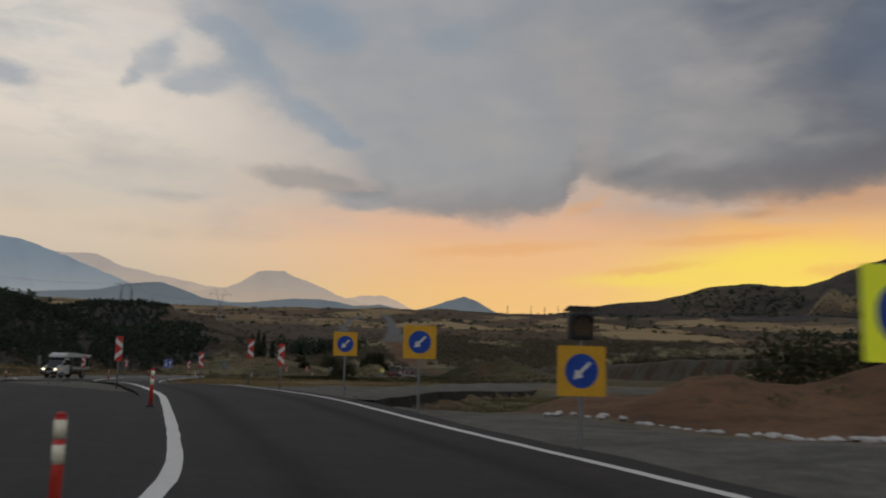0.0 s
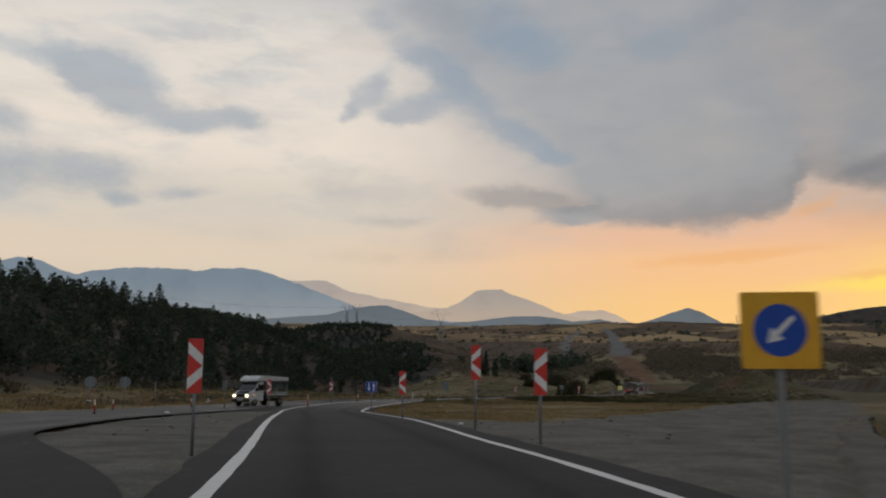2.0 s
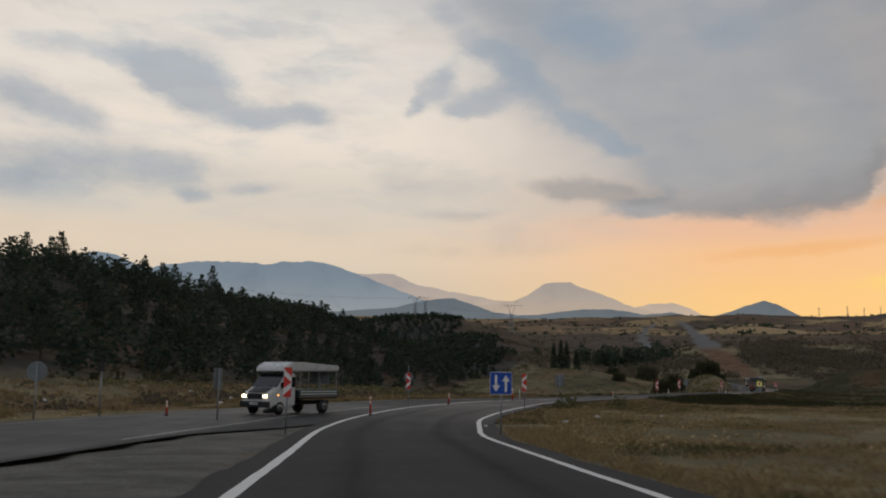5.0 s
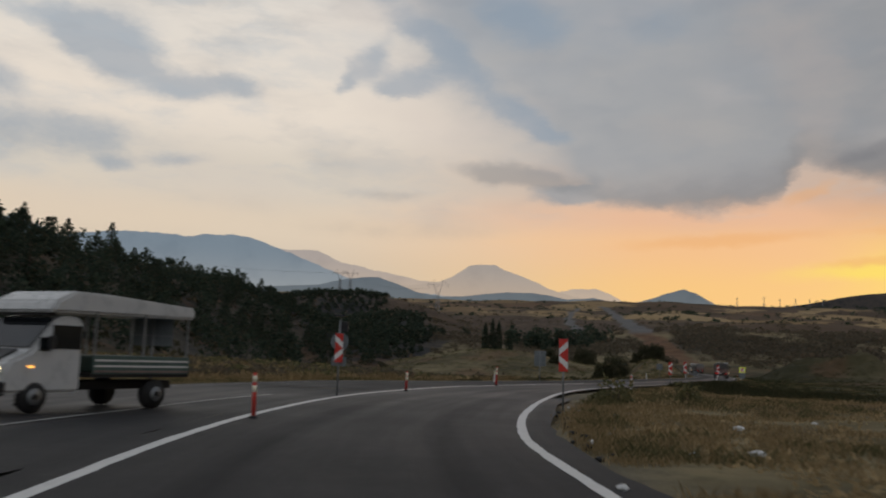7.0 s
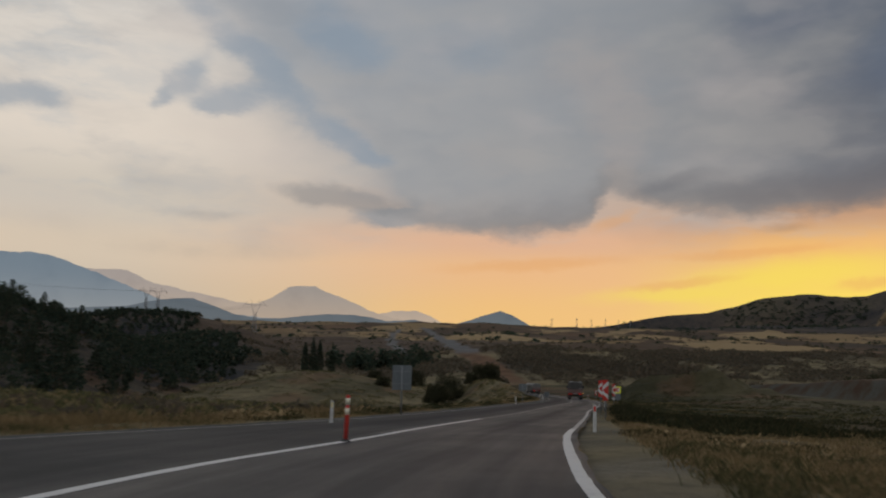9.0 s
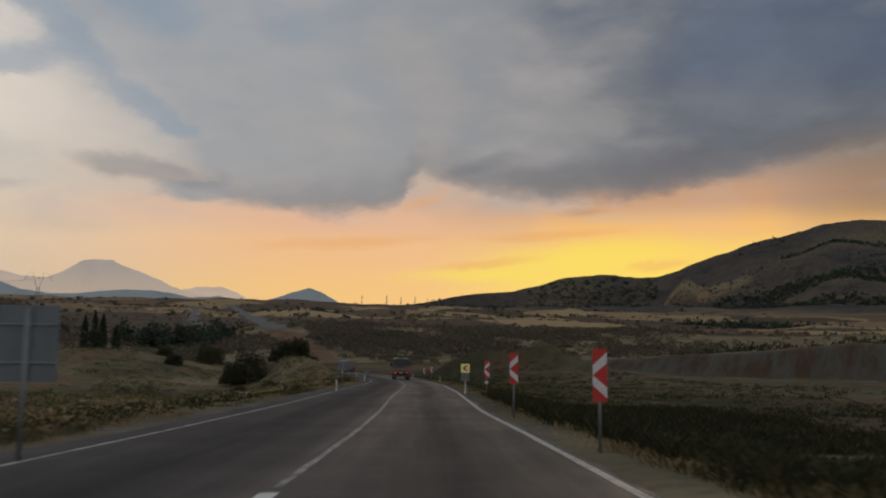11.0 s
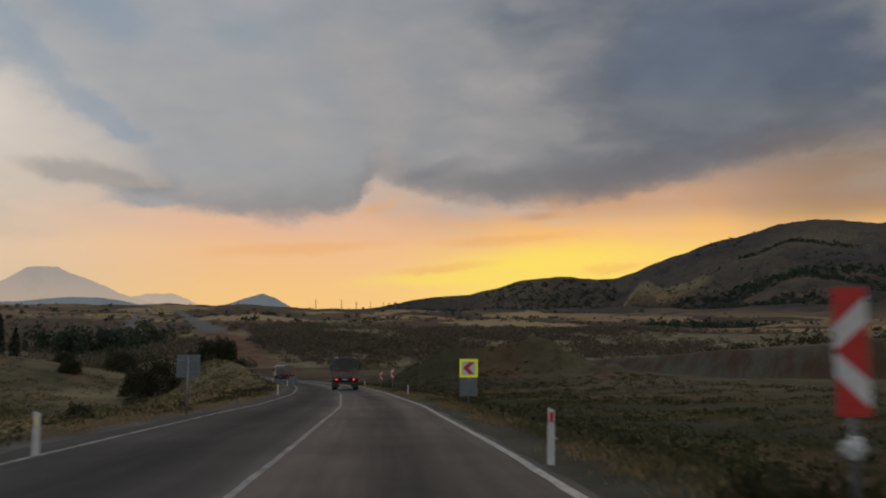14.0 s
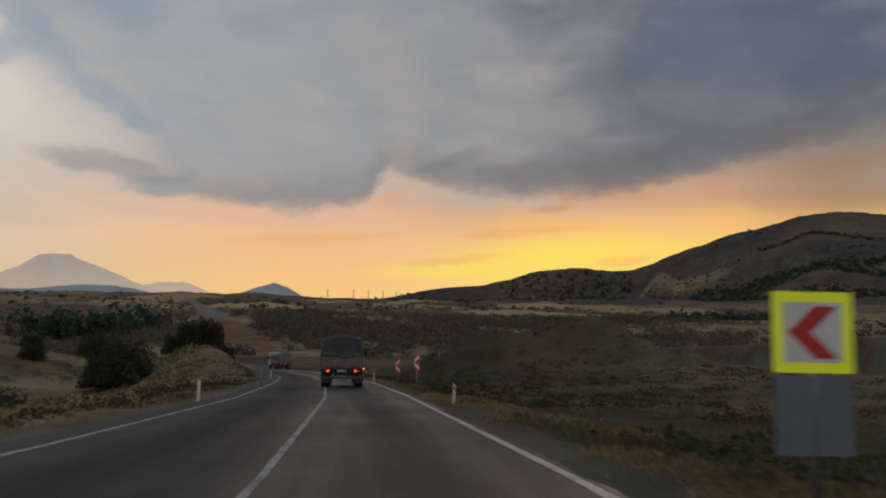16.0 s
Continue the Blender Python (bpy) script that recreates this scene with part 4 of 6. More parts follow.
# ---------------------------------------------------------------- far ranges
def mountain(name, mat, label, dist, deep, crest, rugged, seed):
    """A range seen far off: a ridge whose crest runs smoothly through a few summits and saddles (azimuth, elevation)."""
    ka, ke = np.array(crest, float).T
    az = np.arange(ka[0], ka[-1], 0.05)
    el = np.interp(az, ka, ke)
    k = np.hanning(9)
    el = np.convolve(np.pad(el, 4, "edge"), k / k.sum(), "valid")
    el = el + rugged * (lumps(az * 10, az * 0 + seed, 9.0, seed, 5) + 0.5 * lumps(az * 10, az * 0 + seed, 2.6, seed + 20, 3))
    rows = []
    for k, q in enumerate((-1.0, -0.6, -0.3, -0.1, 0.0, 0.15, 1.0)):
        rise = max(0.0, 1 - abs(q)) ** 1.3
        d = dist + deep * q
        top = np.tan(np.radians(el)) * dist
        z = top * rise * (1 + 0.05 * lumps(az * 10, az * 0 + k * 7, 6.0, seed + k, 3) * (q != 0)) - 30 * (q in (-1.0, 1.0))
        rows.append(np.stack([-22 + np.sin(np.radians(az)) * d, 110 + np.cos(np.radians(az)) * d, z], 1))
    v = np.concatenate(rows)
    return tagged(new(name, fast_mesh(name, v, quads(len(az), len(rows)), mat)), label, "mountain", kind="structure")


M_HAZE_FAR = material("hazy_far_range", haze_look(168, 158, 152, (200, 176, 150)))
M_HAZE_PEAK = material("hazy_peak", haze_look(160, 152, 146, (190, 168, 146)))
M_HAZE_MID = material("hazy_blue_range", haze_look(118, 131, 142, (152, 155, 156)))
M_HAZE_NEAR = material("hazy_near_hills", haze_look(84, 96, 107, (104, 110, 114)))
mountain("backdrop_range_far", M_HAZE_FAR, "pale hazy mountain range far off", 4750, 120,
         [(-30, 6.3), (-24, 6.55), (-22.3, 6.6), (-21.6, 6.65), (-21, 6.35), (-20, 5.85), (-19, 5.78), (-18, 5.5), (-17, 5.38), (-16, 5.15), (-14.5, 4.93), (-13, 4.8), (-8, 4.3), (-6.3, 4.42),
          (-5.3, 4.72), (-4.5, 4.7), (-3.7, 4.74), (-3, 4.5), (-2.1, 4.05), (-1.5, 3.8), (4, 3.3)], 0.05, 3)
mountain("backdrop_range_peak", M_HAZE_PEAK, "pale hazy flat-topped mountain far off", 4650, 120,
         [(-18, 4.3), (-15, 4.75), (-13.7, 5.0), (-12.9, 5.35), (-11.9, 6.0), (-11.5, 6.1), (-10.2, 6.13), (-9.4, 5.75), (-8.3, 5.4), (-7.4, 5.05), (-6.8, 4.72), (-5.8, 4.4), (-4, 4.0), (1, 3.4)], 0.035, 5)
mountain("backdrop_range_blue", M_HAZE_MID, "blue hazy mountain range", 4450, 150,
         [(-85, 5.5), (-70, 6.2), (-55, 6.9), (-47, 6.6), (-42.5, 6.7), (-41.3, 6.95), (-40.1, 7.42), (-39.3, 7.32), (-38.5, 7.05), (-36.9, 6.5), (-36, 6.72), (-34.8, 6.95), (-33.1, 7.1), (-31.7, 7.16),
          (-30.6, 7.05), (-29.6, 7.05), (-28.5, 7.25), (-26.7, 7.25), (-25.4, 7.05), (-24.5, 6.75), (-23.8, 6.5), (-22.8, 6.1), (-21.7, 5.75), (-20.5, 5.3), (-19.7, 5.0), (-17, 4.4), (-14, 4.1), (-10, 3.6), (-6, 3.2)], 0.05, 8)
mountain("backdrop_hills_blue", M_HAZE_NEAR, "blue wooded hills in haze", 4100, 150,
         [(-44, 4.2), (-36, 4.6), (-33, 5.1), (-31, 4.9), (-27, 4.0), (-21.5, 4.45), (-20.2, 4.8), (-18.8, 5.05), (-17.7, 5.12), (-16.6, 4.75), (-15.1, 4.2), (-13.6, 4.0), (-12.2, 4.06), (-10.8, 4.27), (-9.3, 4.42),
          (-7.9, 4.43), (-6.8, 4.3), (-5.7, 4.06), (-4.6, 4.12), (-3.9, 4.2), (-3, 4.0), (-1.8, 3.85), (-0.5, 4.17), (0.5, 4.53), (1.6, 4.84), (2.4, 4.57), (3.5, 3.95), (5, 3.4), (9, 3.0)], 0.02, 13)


# ---------------------------------------------------------------- building helpers
def mesh_of(name, bm, mat, smooth=False):
    me = bpy.data.meshes.new(name)
    bm.to_mesh(me)
    bm.free()
    for m in (mat if isinstance(mat, (list, tuple)) else [mat]):
        me.materials.append(m)
    if smooth:
        for p in me.polygons:
            p.use_smooth = True
    return me


def part(name, bm, mat, parent, label="", smooth=False):
    """Links a bmesh as one mesh object under a thing or under a part."""
    ob = new(name, mesh_of(name, bm, mat, smooth))
    ob.parent = parent
    return tagged(ob, label) if label else ob


def box(bm, size, at=(0, 0, 0), bevel=0.0, turn=None):
    """A box with softened edges, added to bm."""
    m = Matrix.Translation(at) @ (turn or Matrix()) @ Matrix.Diagonal((*size, 1))
    vs = bmesh.ops.create_cube(bm, size=1.0, matrix=m)["verts"]
    if bevel:
        es = list({e for v in vs for e in v.link_edges})
        bmesh.ops.bevel(bm, geom=es, offset=bevel, segments=2, profile=0.7, affect="EDGES")
    return bm


def tube(bm, r0, r1, a, b, seg=12):
    """A round bar between two points, added to bm."""
    a, b = Vector(a), Vector(b)
    d = b - a
    m = Matrix.Translation((a + b) / 2) @ d.to_track_quat("Z", "Y").to_matrix().to_4x4()
    bmesh.ops.create_cone(bm, cap_ends=True, segments=seg, radius1=r0, radius2=r1, depth=d.length, matrix=m)
    return bm


def slab(bm, outline, y0, y1):
    """A flat plate with that outline (x, z), from y0 (front) to y1 (back)."""
    lo = [bm.verts.new((x, y0, z)) for x, z in outline]
    hi = [bm.verts.new((x, y1, z)) for x, z in outline]
    n = len(lo)
    bm.faces.new(lo)
    bm.faces.new(hi[::-1])
    for i in range(n):
        bm.faces.new((lo[i], hi[i], hi[(i + 1) % n], lo[(i + 1) % n]))
    bmesh.ops.recalc_face_normals(bm, faces=bm.faces)
    return bm


def ring(r, n=40, cx=0.0, cz=0.0):
    return [(cx + r * math.cos(2 * math.pi * i / n), cz + r * math.sin(2 * math.pi * i / n)) for i in range(n)]


def rounded(w, h, r, cz=0.0, n=5):
    pts = []
    for sx, sz, a0 in ((1, 1, 0), (-1, 1, 90), (-1, -1, 180), (1, -1, 270)):
        for i in range(n + 1):
            a = radians(a0 + 90 * i / n)
            pts.append((sx * (w / 2 - r) + r * math.cos(a), cz + sz * (h / 2 - r) + r * math.sin(a)))
    return pts


def at_ground(x, y, sink=0.0):
    z = float(land(np.array([x]), np.array([y]))[0])
    if paved(np.array([x]), np.array([y]))[0] and y < 455:
        z = float(road_z(y))
    return z - sink


M_STEEL = surface("galvanised_steel", (0.20, 0.21, 0.215), (0.30, 0.31, 0.31), 6.0, 0.5, 0.6)
M_PLATE_BACK = surface("grey_sign_back", (0.15, 0.172, 0.178), (0.21, 0.232, 0.238), 4.0, 0.55, 0.3)
M_RED = surface("red_sheeting", (0.55, 0.035, 0.025), (0.66, 0.06, 0.04), 8.0, 0.4)
M_WHITE = surface("white_sheeting", (0.68, 0.66, 0.62), (0.82, 0.80, 0.77), 7.0, 0.4)
M_YELLOW = surface("amber_sheeting", (0.72, 0.36, 0.015), (0.82, 0.44, 0.03), 5.0, 0.45)
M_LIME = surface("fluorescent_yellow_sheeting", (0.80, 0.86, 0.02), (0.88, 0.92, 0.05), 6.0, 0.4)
def add_glow(m, colour, strength):
    """Adds a glow to fluorescent sheeting, which is no lamp, to brighten it."""
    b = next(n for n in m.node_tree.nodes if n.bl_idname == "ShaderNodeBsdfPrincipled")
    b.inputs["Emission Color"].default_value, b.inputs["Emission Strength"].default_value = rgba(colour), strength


add_glow(M_LIME, (0.85, 0.9, 0.03), 0.13)
M_BLUE = surface("blue_sheeting", (0.008, 0.055, 0.33), (0.015, 0.085, 0.42), 6.0, 0.4)
M_BLACK = surface("black_plastic", (0.012, 0.012, 0.013), (0.03, 0.03, 0.03), 5.0, 0.5)
M_PANEL = surface("solar_cells", (0.012, 0.014, 0.03), (0.02, 0.024, 0.05), 12.0, 0.2)
M_RUBBER = surface("rubber", (0.016, 0.016, 0.016), (0.032, 0.031, 0.03), 8.0, 0.85)
M_REFLECT_RED = surface("red_reflector", (0.70, 0.05, 0.03), (0.80, 0.08, 0.05), 20.0, 0.2)
# pale yellow reflector, its returned headlamp glow painted in as a brighter colour
M_HEADLIT_PALE = surface("headlit_pale_reflector", (0.92, 0.78, 0.34), (0.98, 0.88, 0.46), 20.0, 0.2)
# warm headlamp light is painted into the white bands as cream
M_HEADLIT_CREAM = surface("headlit_cream_band", (0.86, 0.78, 0.58), (0.95, 0.88, 0.70), 20.0, 0.3)
M_POST_WHITE = surface("weathered_white_plastic", (0.55, 0.54, 0.50), (0.72, 0.71, 0.68), 5.0, 0.5)


def glowing(name, colour, strength):
    def build(n, p):
        p.inputs["Base Color"].default_value = rgba(colour)
        p.inputs["Emission Color"].default_value = rgba(colour)
        p.inputs["Emission Strength"].default_value = strength
        p.inputs["Roughness"].default_value = 0.3
    return material(name, build)


M_LENS_OFF = surface("unlit_amber_lens", (0.05, 0.028, 0.012), (0.09, 0.05, 0.02), 30.0, 0.25)
M_TAIL = glowing("lit_tail_lamp", (1.0, 0.05, 0.03), 1.4)
M_HEAD = glowing("lit_headlamp", (1.0, 0.86, 0.55), 4.0)
M_SIDE = glowing("lit_marker_lamp", (1.0, 0.45, 0.08), 2.0)


def thing(name, label, category, at, turn=0.0, group="", lean=0.0):
    """An empty at a thing's base, to hold its parts. turn: degrees to the left that its front is swung."""
    e = new(name)
    e.empty_display_size = 0.2
    e.matrix_world = pose(at[0], at[1], at[2], 0, lean, turn)
    return tagged(e, label, category, group)


def arrow(bm, cx, cz, angle, size, y0, y1):
    """A straight arrow with a head; angle from straight up, degrees to the left."""
    c, s = math.cos(radians(angle)), math.sin(radians(angle))
    shape = [(-0.07, -0.5), (0.07, -0.5), (0.07, 0.12), (0.23, 0.12), (0.0, 0.5), (-0.23, 0.12), (-0.07, 0.12)]
    return slab(bm, [(cx + size * (c * u - s * v), cz + size * (s * u + c * v)) for u, v in shape], y0, y1)


# ---------------------------------------------------------------- red and white chevron plates
def chevron_plate(x, y, bottom, turn, mirrored=False, extra=0.0, lean=0.0, plate=0.0):
    z0 = at_ground(x, y)
    t = thing("chevron_plate", "red and white striped chevron plate on a grey steel post", "road sign", (x, y, z0 - 0.02), turn, "chevron plates along the road", lean)
    b = bottom - z0
    part("post", tube(bmesh.new(), 0.032, 0.032, (0, 0.035, -0.3), (0, 0.035, b + 0.98 + extra), 10), M_STEEL, t, smooth=True)
    w, h = 0.28, 1.0
    p = part("plate", slab(bmesh.new(), rounded(w, h, 0.015, b + h / 2), -0.004, 0.0), M_PLATE_BACK, t)
    if plate:
        p.rotation_euler.z = radians(plate)
    s = -1 if mirrored else 1
    u = lambda a: s * (a - 0.5) * (w - 0.006)
    v = lambda a: b + h * (0.003 + 0.994 * a)
    for nm, poly, mat in (("red_field", [(0, 1), (1, 1), (1, 0.94), (0, 0.69)], M_RED), ("white_band", [(0, 0.69), (1, 0.94), (1, 0.73), (0, 0.5)], M_WHITE),
                          ("red_field", [(1, 0.73), (0, 0.5), (1, 0.27)], M_RED), ("white_band", [(0, 0.5), (1, 0.27), (1, 0.06), (0, 0.31)], M_WHITE),
                          ("red_field", [(0, 0.31), (1, 0.06), (1, 0), (0, 0)], M_RED)):
        part(nm, slab(bmesh.new(), [(u(a), v(c)) for a, c in poly], -0.0075, -0.0042), mat, p)
    for k in (0.25, 0.75):
        part("clamp", box(bmesh.new(), (0.09, 0.05, 0.035), (0, 0.03, b + h * k), 0.006), M_STEEL, t)
    return t


for x, y, b, turn, mir in ((-7.3, 40.63, 1.35, 16, False), (-10.08, 47.14, 1.71, 18, False), (-15.73, 58.79, 1.13, 20, False), (-29.57, 105.33, 0.80, 8, False),
                           (-25.73, 149.07, 0.46, -9, False), (-24.26, 161.04, 0.55, -6, False), (-20.04, 183.19, 0.47, -8, False), (-10.74, 257.37, 0.21, -10, False),
                           (-10.0, 268.4, -0.01, -10, False), (-13.05, 36.3, 1.39, 14, True), (-32.2, 80.95, 0.84, 16, True)):
    chevron_plate(x, y, b, turn, mir, lean=random.uniform(-1.2, 1.2))

# the plate with a lamp, a solar panel and the backs of two more signs on its pole
_t = chevron_plate(-37.45, 107.0, 0.81, 10, True, extra=0.5)
_t["label"] = "chevron plate on a tall pole with solar panel and lamp"
part("solar_panel", box(bmesh.new(), (0.42, 0.30, 0.025), (0, 0.05, 2.74), 0.004, Euler((radians(-4), 0, 0)).to_matrix().to_4x4()), M_PANEL, _t)
part("lamp_box", box(bmesh.new(), (0.30, 0.16, 0.34), (0.12, 0.16, 2.38), 0.03), M_BLACK, _t)
part("round_sign_back", slab(bmesh.new(), ring(0.31, 40, 0.0, 1.86), 0.075, 0.082), M_PLATE_BACK, _t)
part("lower_sign_back", slab(bmesh.new(), rounded(0.5, 0.32, 0.03, 1.18), 0.075, 0.082), M_PLATE_BACK, _t)


# ---------------------------------------------------------------- yellow arrow signs
def arrow_sign(x, y, bottom, turn, sheet, flasher=False, label="amber square sign with a white arrow on a blue disc"):
    z0 = at_ground(x, y)
    t = thing("arrow_sign", label, "road sign", (x, y, z0), turn, "arrow signs beside the lane")
    b, w = bottom - z0, 0.83
    part("post", box(bmesh.new(), (0.06, 0.045, b + w - 0.05 + 0.3), (0, 0.045, (b + w - 0.05 - 0.3) / 2), 0.006), M_STEEL, t)
    p = part("panel", slab(bmesh.new(), rounded(w, w, 0.035, b + w / 2), -0.012, 0.0), sheet, t)
    part("panel_back", slab(bmesh.new(), rounded(w - 0.01, w - 0.01, 0.03, b + w / 2), 0.0005, 0.008), M_PLATE_BACK, t)
    part("disc", slab(bmesh.new(), ring(0.285, 48, 0, b + w / 2), -0.0165, -0.0125), M_BLUE, p)
    part("arrow", arrow(bmesh.new(), 0, b + w / 2, 135, 0.40, -0.0205, -0.017), M_WHITE, p)
    if flasher:
        top = b + w + 0.06
        part("lamp_neck", tube(bmesh.new(), 0.035, 0.035, (0, 0.045, b + w - 0.06), (0, 0.045, top + 0.06), 10), M_STEEL, t, smooth=True)
        case = part("lamp_case", box(bmesh.new(), (0.42, 0.20, 0.44), (0, 0.06, top + 0.26), 0.04), M_BLACK, t, "black lamp housing")
        part("lens", slab(bmesh.new(), ring(0.165, 40, 0, top + 0.26), -0.062, -0.038), M_LENS_OFF, case, "unlit dark amber lens")
        hood = bmesh.new()
        for i in range(14):
            a0, a1 = radians(20 + 10 * i), radians(30 + 10 * i)
            q = [(0.185 * math.cos(a), yy, top + 0.26 + 0.185 * math.sin(a)) for yy in (-0.05, -0.17) for a in (a0, a1)]
            hood.faces.new([hood.verts.new(c) for c in (q[0], q[1], q[3], q[2])])
        bmesh.ops.solidify(hood, geom=hood.faces, thickness=0.006)
        part("hood", hood, M_BLACK, case)
        part("solar_panel", box(bmesh.new(), (0.50, 0.34, 0.03), (0, 0.05, top + 0.56), 0.005, Euler((radians(-8), 0, 0)).to_matrix().to_4x4()), M_PANEL, t)
    return t


arrow_sign(2.3, 15.05, 0.93, 8, M_YELLOW, True, "amber square arrow sign with an unlit warning lamp above")
arrow_sign(-0.6, 22.7, 1.58, 6, M_YELLOW)
arrow_sign(-3.44, 31.6, 1.73, 8, M_YELLOW)
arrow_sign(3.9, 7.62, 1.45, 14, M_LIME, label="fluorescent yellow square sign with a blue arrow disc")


# ---------------------------------------------------------------- blue two-way sign
def two_way_sign(x, y, bottom, turn):
    z0 = at_ground(x, y)
    t = thing("two_way_traffic_sign", "blue square sign with white up and down arrows", "road sign", (x, y, z0), turn)
    b, w = bottom - z0, 0.75
    part("post", tube(bmesh.new(), 0.03, 0.03, (0, 0.035, -0.3), (0, 0.035, b + w - 0.05), 10), M_STEEL, t, smooth=True)
    p = part("panel", slab(bmesh.new(), rounded(w, w, 0.05, b + w / 2), -0.004, 0.0), M_WHITE, t)
    part("blue_field", slab(bmesh.new(), rounded(w - 0.03, w - 0.03, 0.04, b + w / 2), -0.0075, -0.0042), M_BLUE, p)
    part("arrow", arrow(bmesh.new(), -0.165, b + w / 2, 180, 0.56, -0.011, -0.0078), M_WHITE, p)
    part("arrow", arrow(bmesh.new(), 0.165, b + w / 2, 0, 0.56, -0.011, -0.0078), M_WHITE, p)
    part("panel_back", slab(bmesh.new(), rounded(w - 0.01, w - 0.01, 0.04, b + w / 2), 0.0005, 0.004), M_PLATE_BACK, t)


two_way_sign(-25.2, 82.93, 0.98, 13)


# ---------------------------------------------------------------- yellow bend sign, with a pair of sign backs under it
def bend_sign(x, y, bottom, turn):
    z0 = at_ground(x, y)
    t = thing("bend_sign", "fluorescent yellow framed sign with a red chevron", "road sign", (x, y, z0), turn, lean=0.8)
    b, w = bottom - z0, 0.81
    part("post", tube(bmesh.new(), 0.04, 0.04, (0, 0.045, -0.3), (0, 0.045, b + w - 0.05), 10), M_STEEL, t, smooth=True)
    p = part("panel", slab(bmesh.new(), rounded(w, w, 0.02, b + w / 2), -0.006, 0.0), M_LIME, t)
    part("white_field", slab(bmesh.new(), rounded(0.60, 0.60, 0.01, b + w / 2), -0.0095, -0.0065), M_WHITE, p)
    c = b + w / 2
    part("chevron", slab(bmesh.new(), [(0.02, c + 0.26), (0.25, c + 0.26), (-0.02, c), (0.25, c - 0.26), (0.02, c - 0.26), (-0.25, c)], -0.013, -0.010), M_RED, p, "red chevron")
    for s in (-1, 1):
        part("lower_sign_back", slab(bmesh.new(), rounded(0.37, 0.78, 0.02, b - 0.42), 0.0, 0.004), M_PLATE_BACK, t).location.x = s * 0.205


bend_sign(-14.56, 215.83, 0.57, -10)


# ---------------------------------------------------------------- sign backs that face the other way
def sign_back(x, y, top, turn, wide, high, double=True, round_one=False):
    z0 = at_ground(x, y)
    t = thing("sign_back", "grey back of a %s road sign on a post" % ("round" if round_one else "double" if double else "square"), "road sign", (x, y, z0), turn, "sign backs beside the road")
    h = top - z0
    part("post", tube(bmesh.new(), 0.035, 0.035, (0, -0.04, -0.3), (0, -0.04, h - 0.04), 10), M_STEEL, t, smooth=True)
    if round_one:
        part("panel", slab(bmesh.new(), ring(wide / 2, 40, 0, h - wide / 2), 0.0, 0.006), M_PLATE_BACK, t)
    elif double:
        for s in (-1, 1):
            part("panel", slab(bmesh.new(), rounded(wide / 2 - 0.01, high, 0.02, h - high / 2), 0.0, 0.006), M_PLATE_BACK, t).location.x = s * wide / 4
    else:
        part("panel", slab(bmesh.new(), rounded(wide, high, 0.03, h - high / 2), 0.0, 0.006), M_PLATE_BACK, t)
    for k in (0.25, 0.75):
        part("rail", box(bmesh.new(), (wide * (0.5 if round_one else 0.9), 0.025, 0.03), (0, -0.014, h - high * k), 0.004), M_STEEL, t)


sign_back(-39.4, 98.4, 2.15, 16, 1.0, 1.04)
sign_back(-35.5, 147.1, 1.92, -6, 0.92, 1.15)
sign_back(-26.27, 211.45, 1.47, -6, 0.85, 0.83)
sign_back(-19.1, 264.3, 0.45, -4, 0.8, 0.85)
sign_back(-46.0, 80.0, 2.05, 30, 0.85, 0.85, round_one=True)
sign_back(-46.4, 85.0, 2.05, 30, 0.85, 0.85, round_one=True)
sign_back(-39.3, 88.0, 1.85, 82, 0.6, 0.9, double=False)


def lamp_post(x, y, top):
    z0 = at_ground(x, y)
    t = thing("warning_lamp", "dark warning lamp box on a slim grey post", "warning lamp", (x, y, z0), 20)
    part("post", tube(bmesh.new(), 0.035, 0.035, (0, 0, -0.3), (0, 0, top - z0), 10), M_STEEL, t, smooth=True)
    part("lamp_case", box(bmesh.new(), (0.32, 0.2, 0.36), (0, -0.02, top - z0), 0.03), M_BLACK, t)
    part("solar_panel", box(bmesh.new(), (0.42, 0.3, 0.025), (0, 0, top - z0 + 0.26), 0.004), M_PANEL, t)


lamp_post(-45.7, 88.3, 1.85)


# ---------------------------------------------------------------- red posts with white bands, and white delineators
def red_post(x, y, high=0.92, lean=0.0):
    z0 = at_ground(x, y)
    t = thing("red_marker_post", "red flexible marker post with two white bands", "marker post", (x, y, z0), random.uniform(-20, 20), "red marker posts along the lane", lean)
    part("foot", tube(bmesh.new(), 0.11, 0.085, (0, 0, -0.01), (0, 0, 0.05), 16), M_BLACK, t, smooth=True)
    part("shaft", tube(bmesh.new(), 0.048, 0.042, (0, 0, 0.05), (0, 0, high), 16), M_RED, t, smooth=True)
    part("cap", tube(bmesh.new(), 0.044, 0.02, (0, 0, high), (0, 0, high + 0.025), 16), M_RED, t, smooth=True)
    for k in (0.66, 0.88):
        part("band", tube(bmesh.new(), 0.0475, 0.0465, (0, 0, high * k - 0.07), (0, 0, high * k + 0.07), 16), M_HEADLIT_CREAM, t, "white reflective band", True)


for x, y, h in ((-2.84, 6.8, 0.83), (-7.15, 22.3, 0.92), (-35.5, 96.25, 0.98), (-36.5, 112.4, 0.75), (-34.87, 123.95, 0.95), (-42.0, 77.0, 0.7), (-32.3, 61.0, 0.7), (-43.6, 90.5, 0.7)):
    red_post(x, y, h, random.uniform(-2, 2))


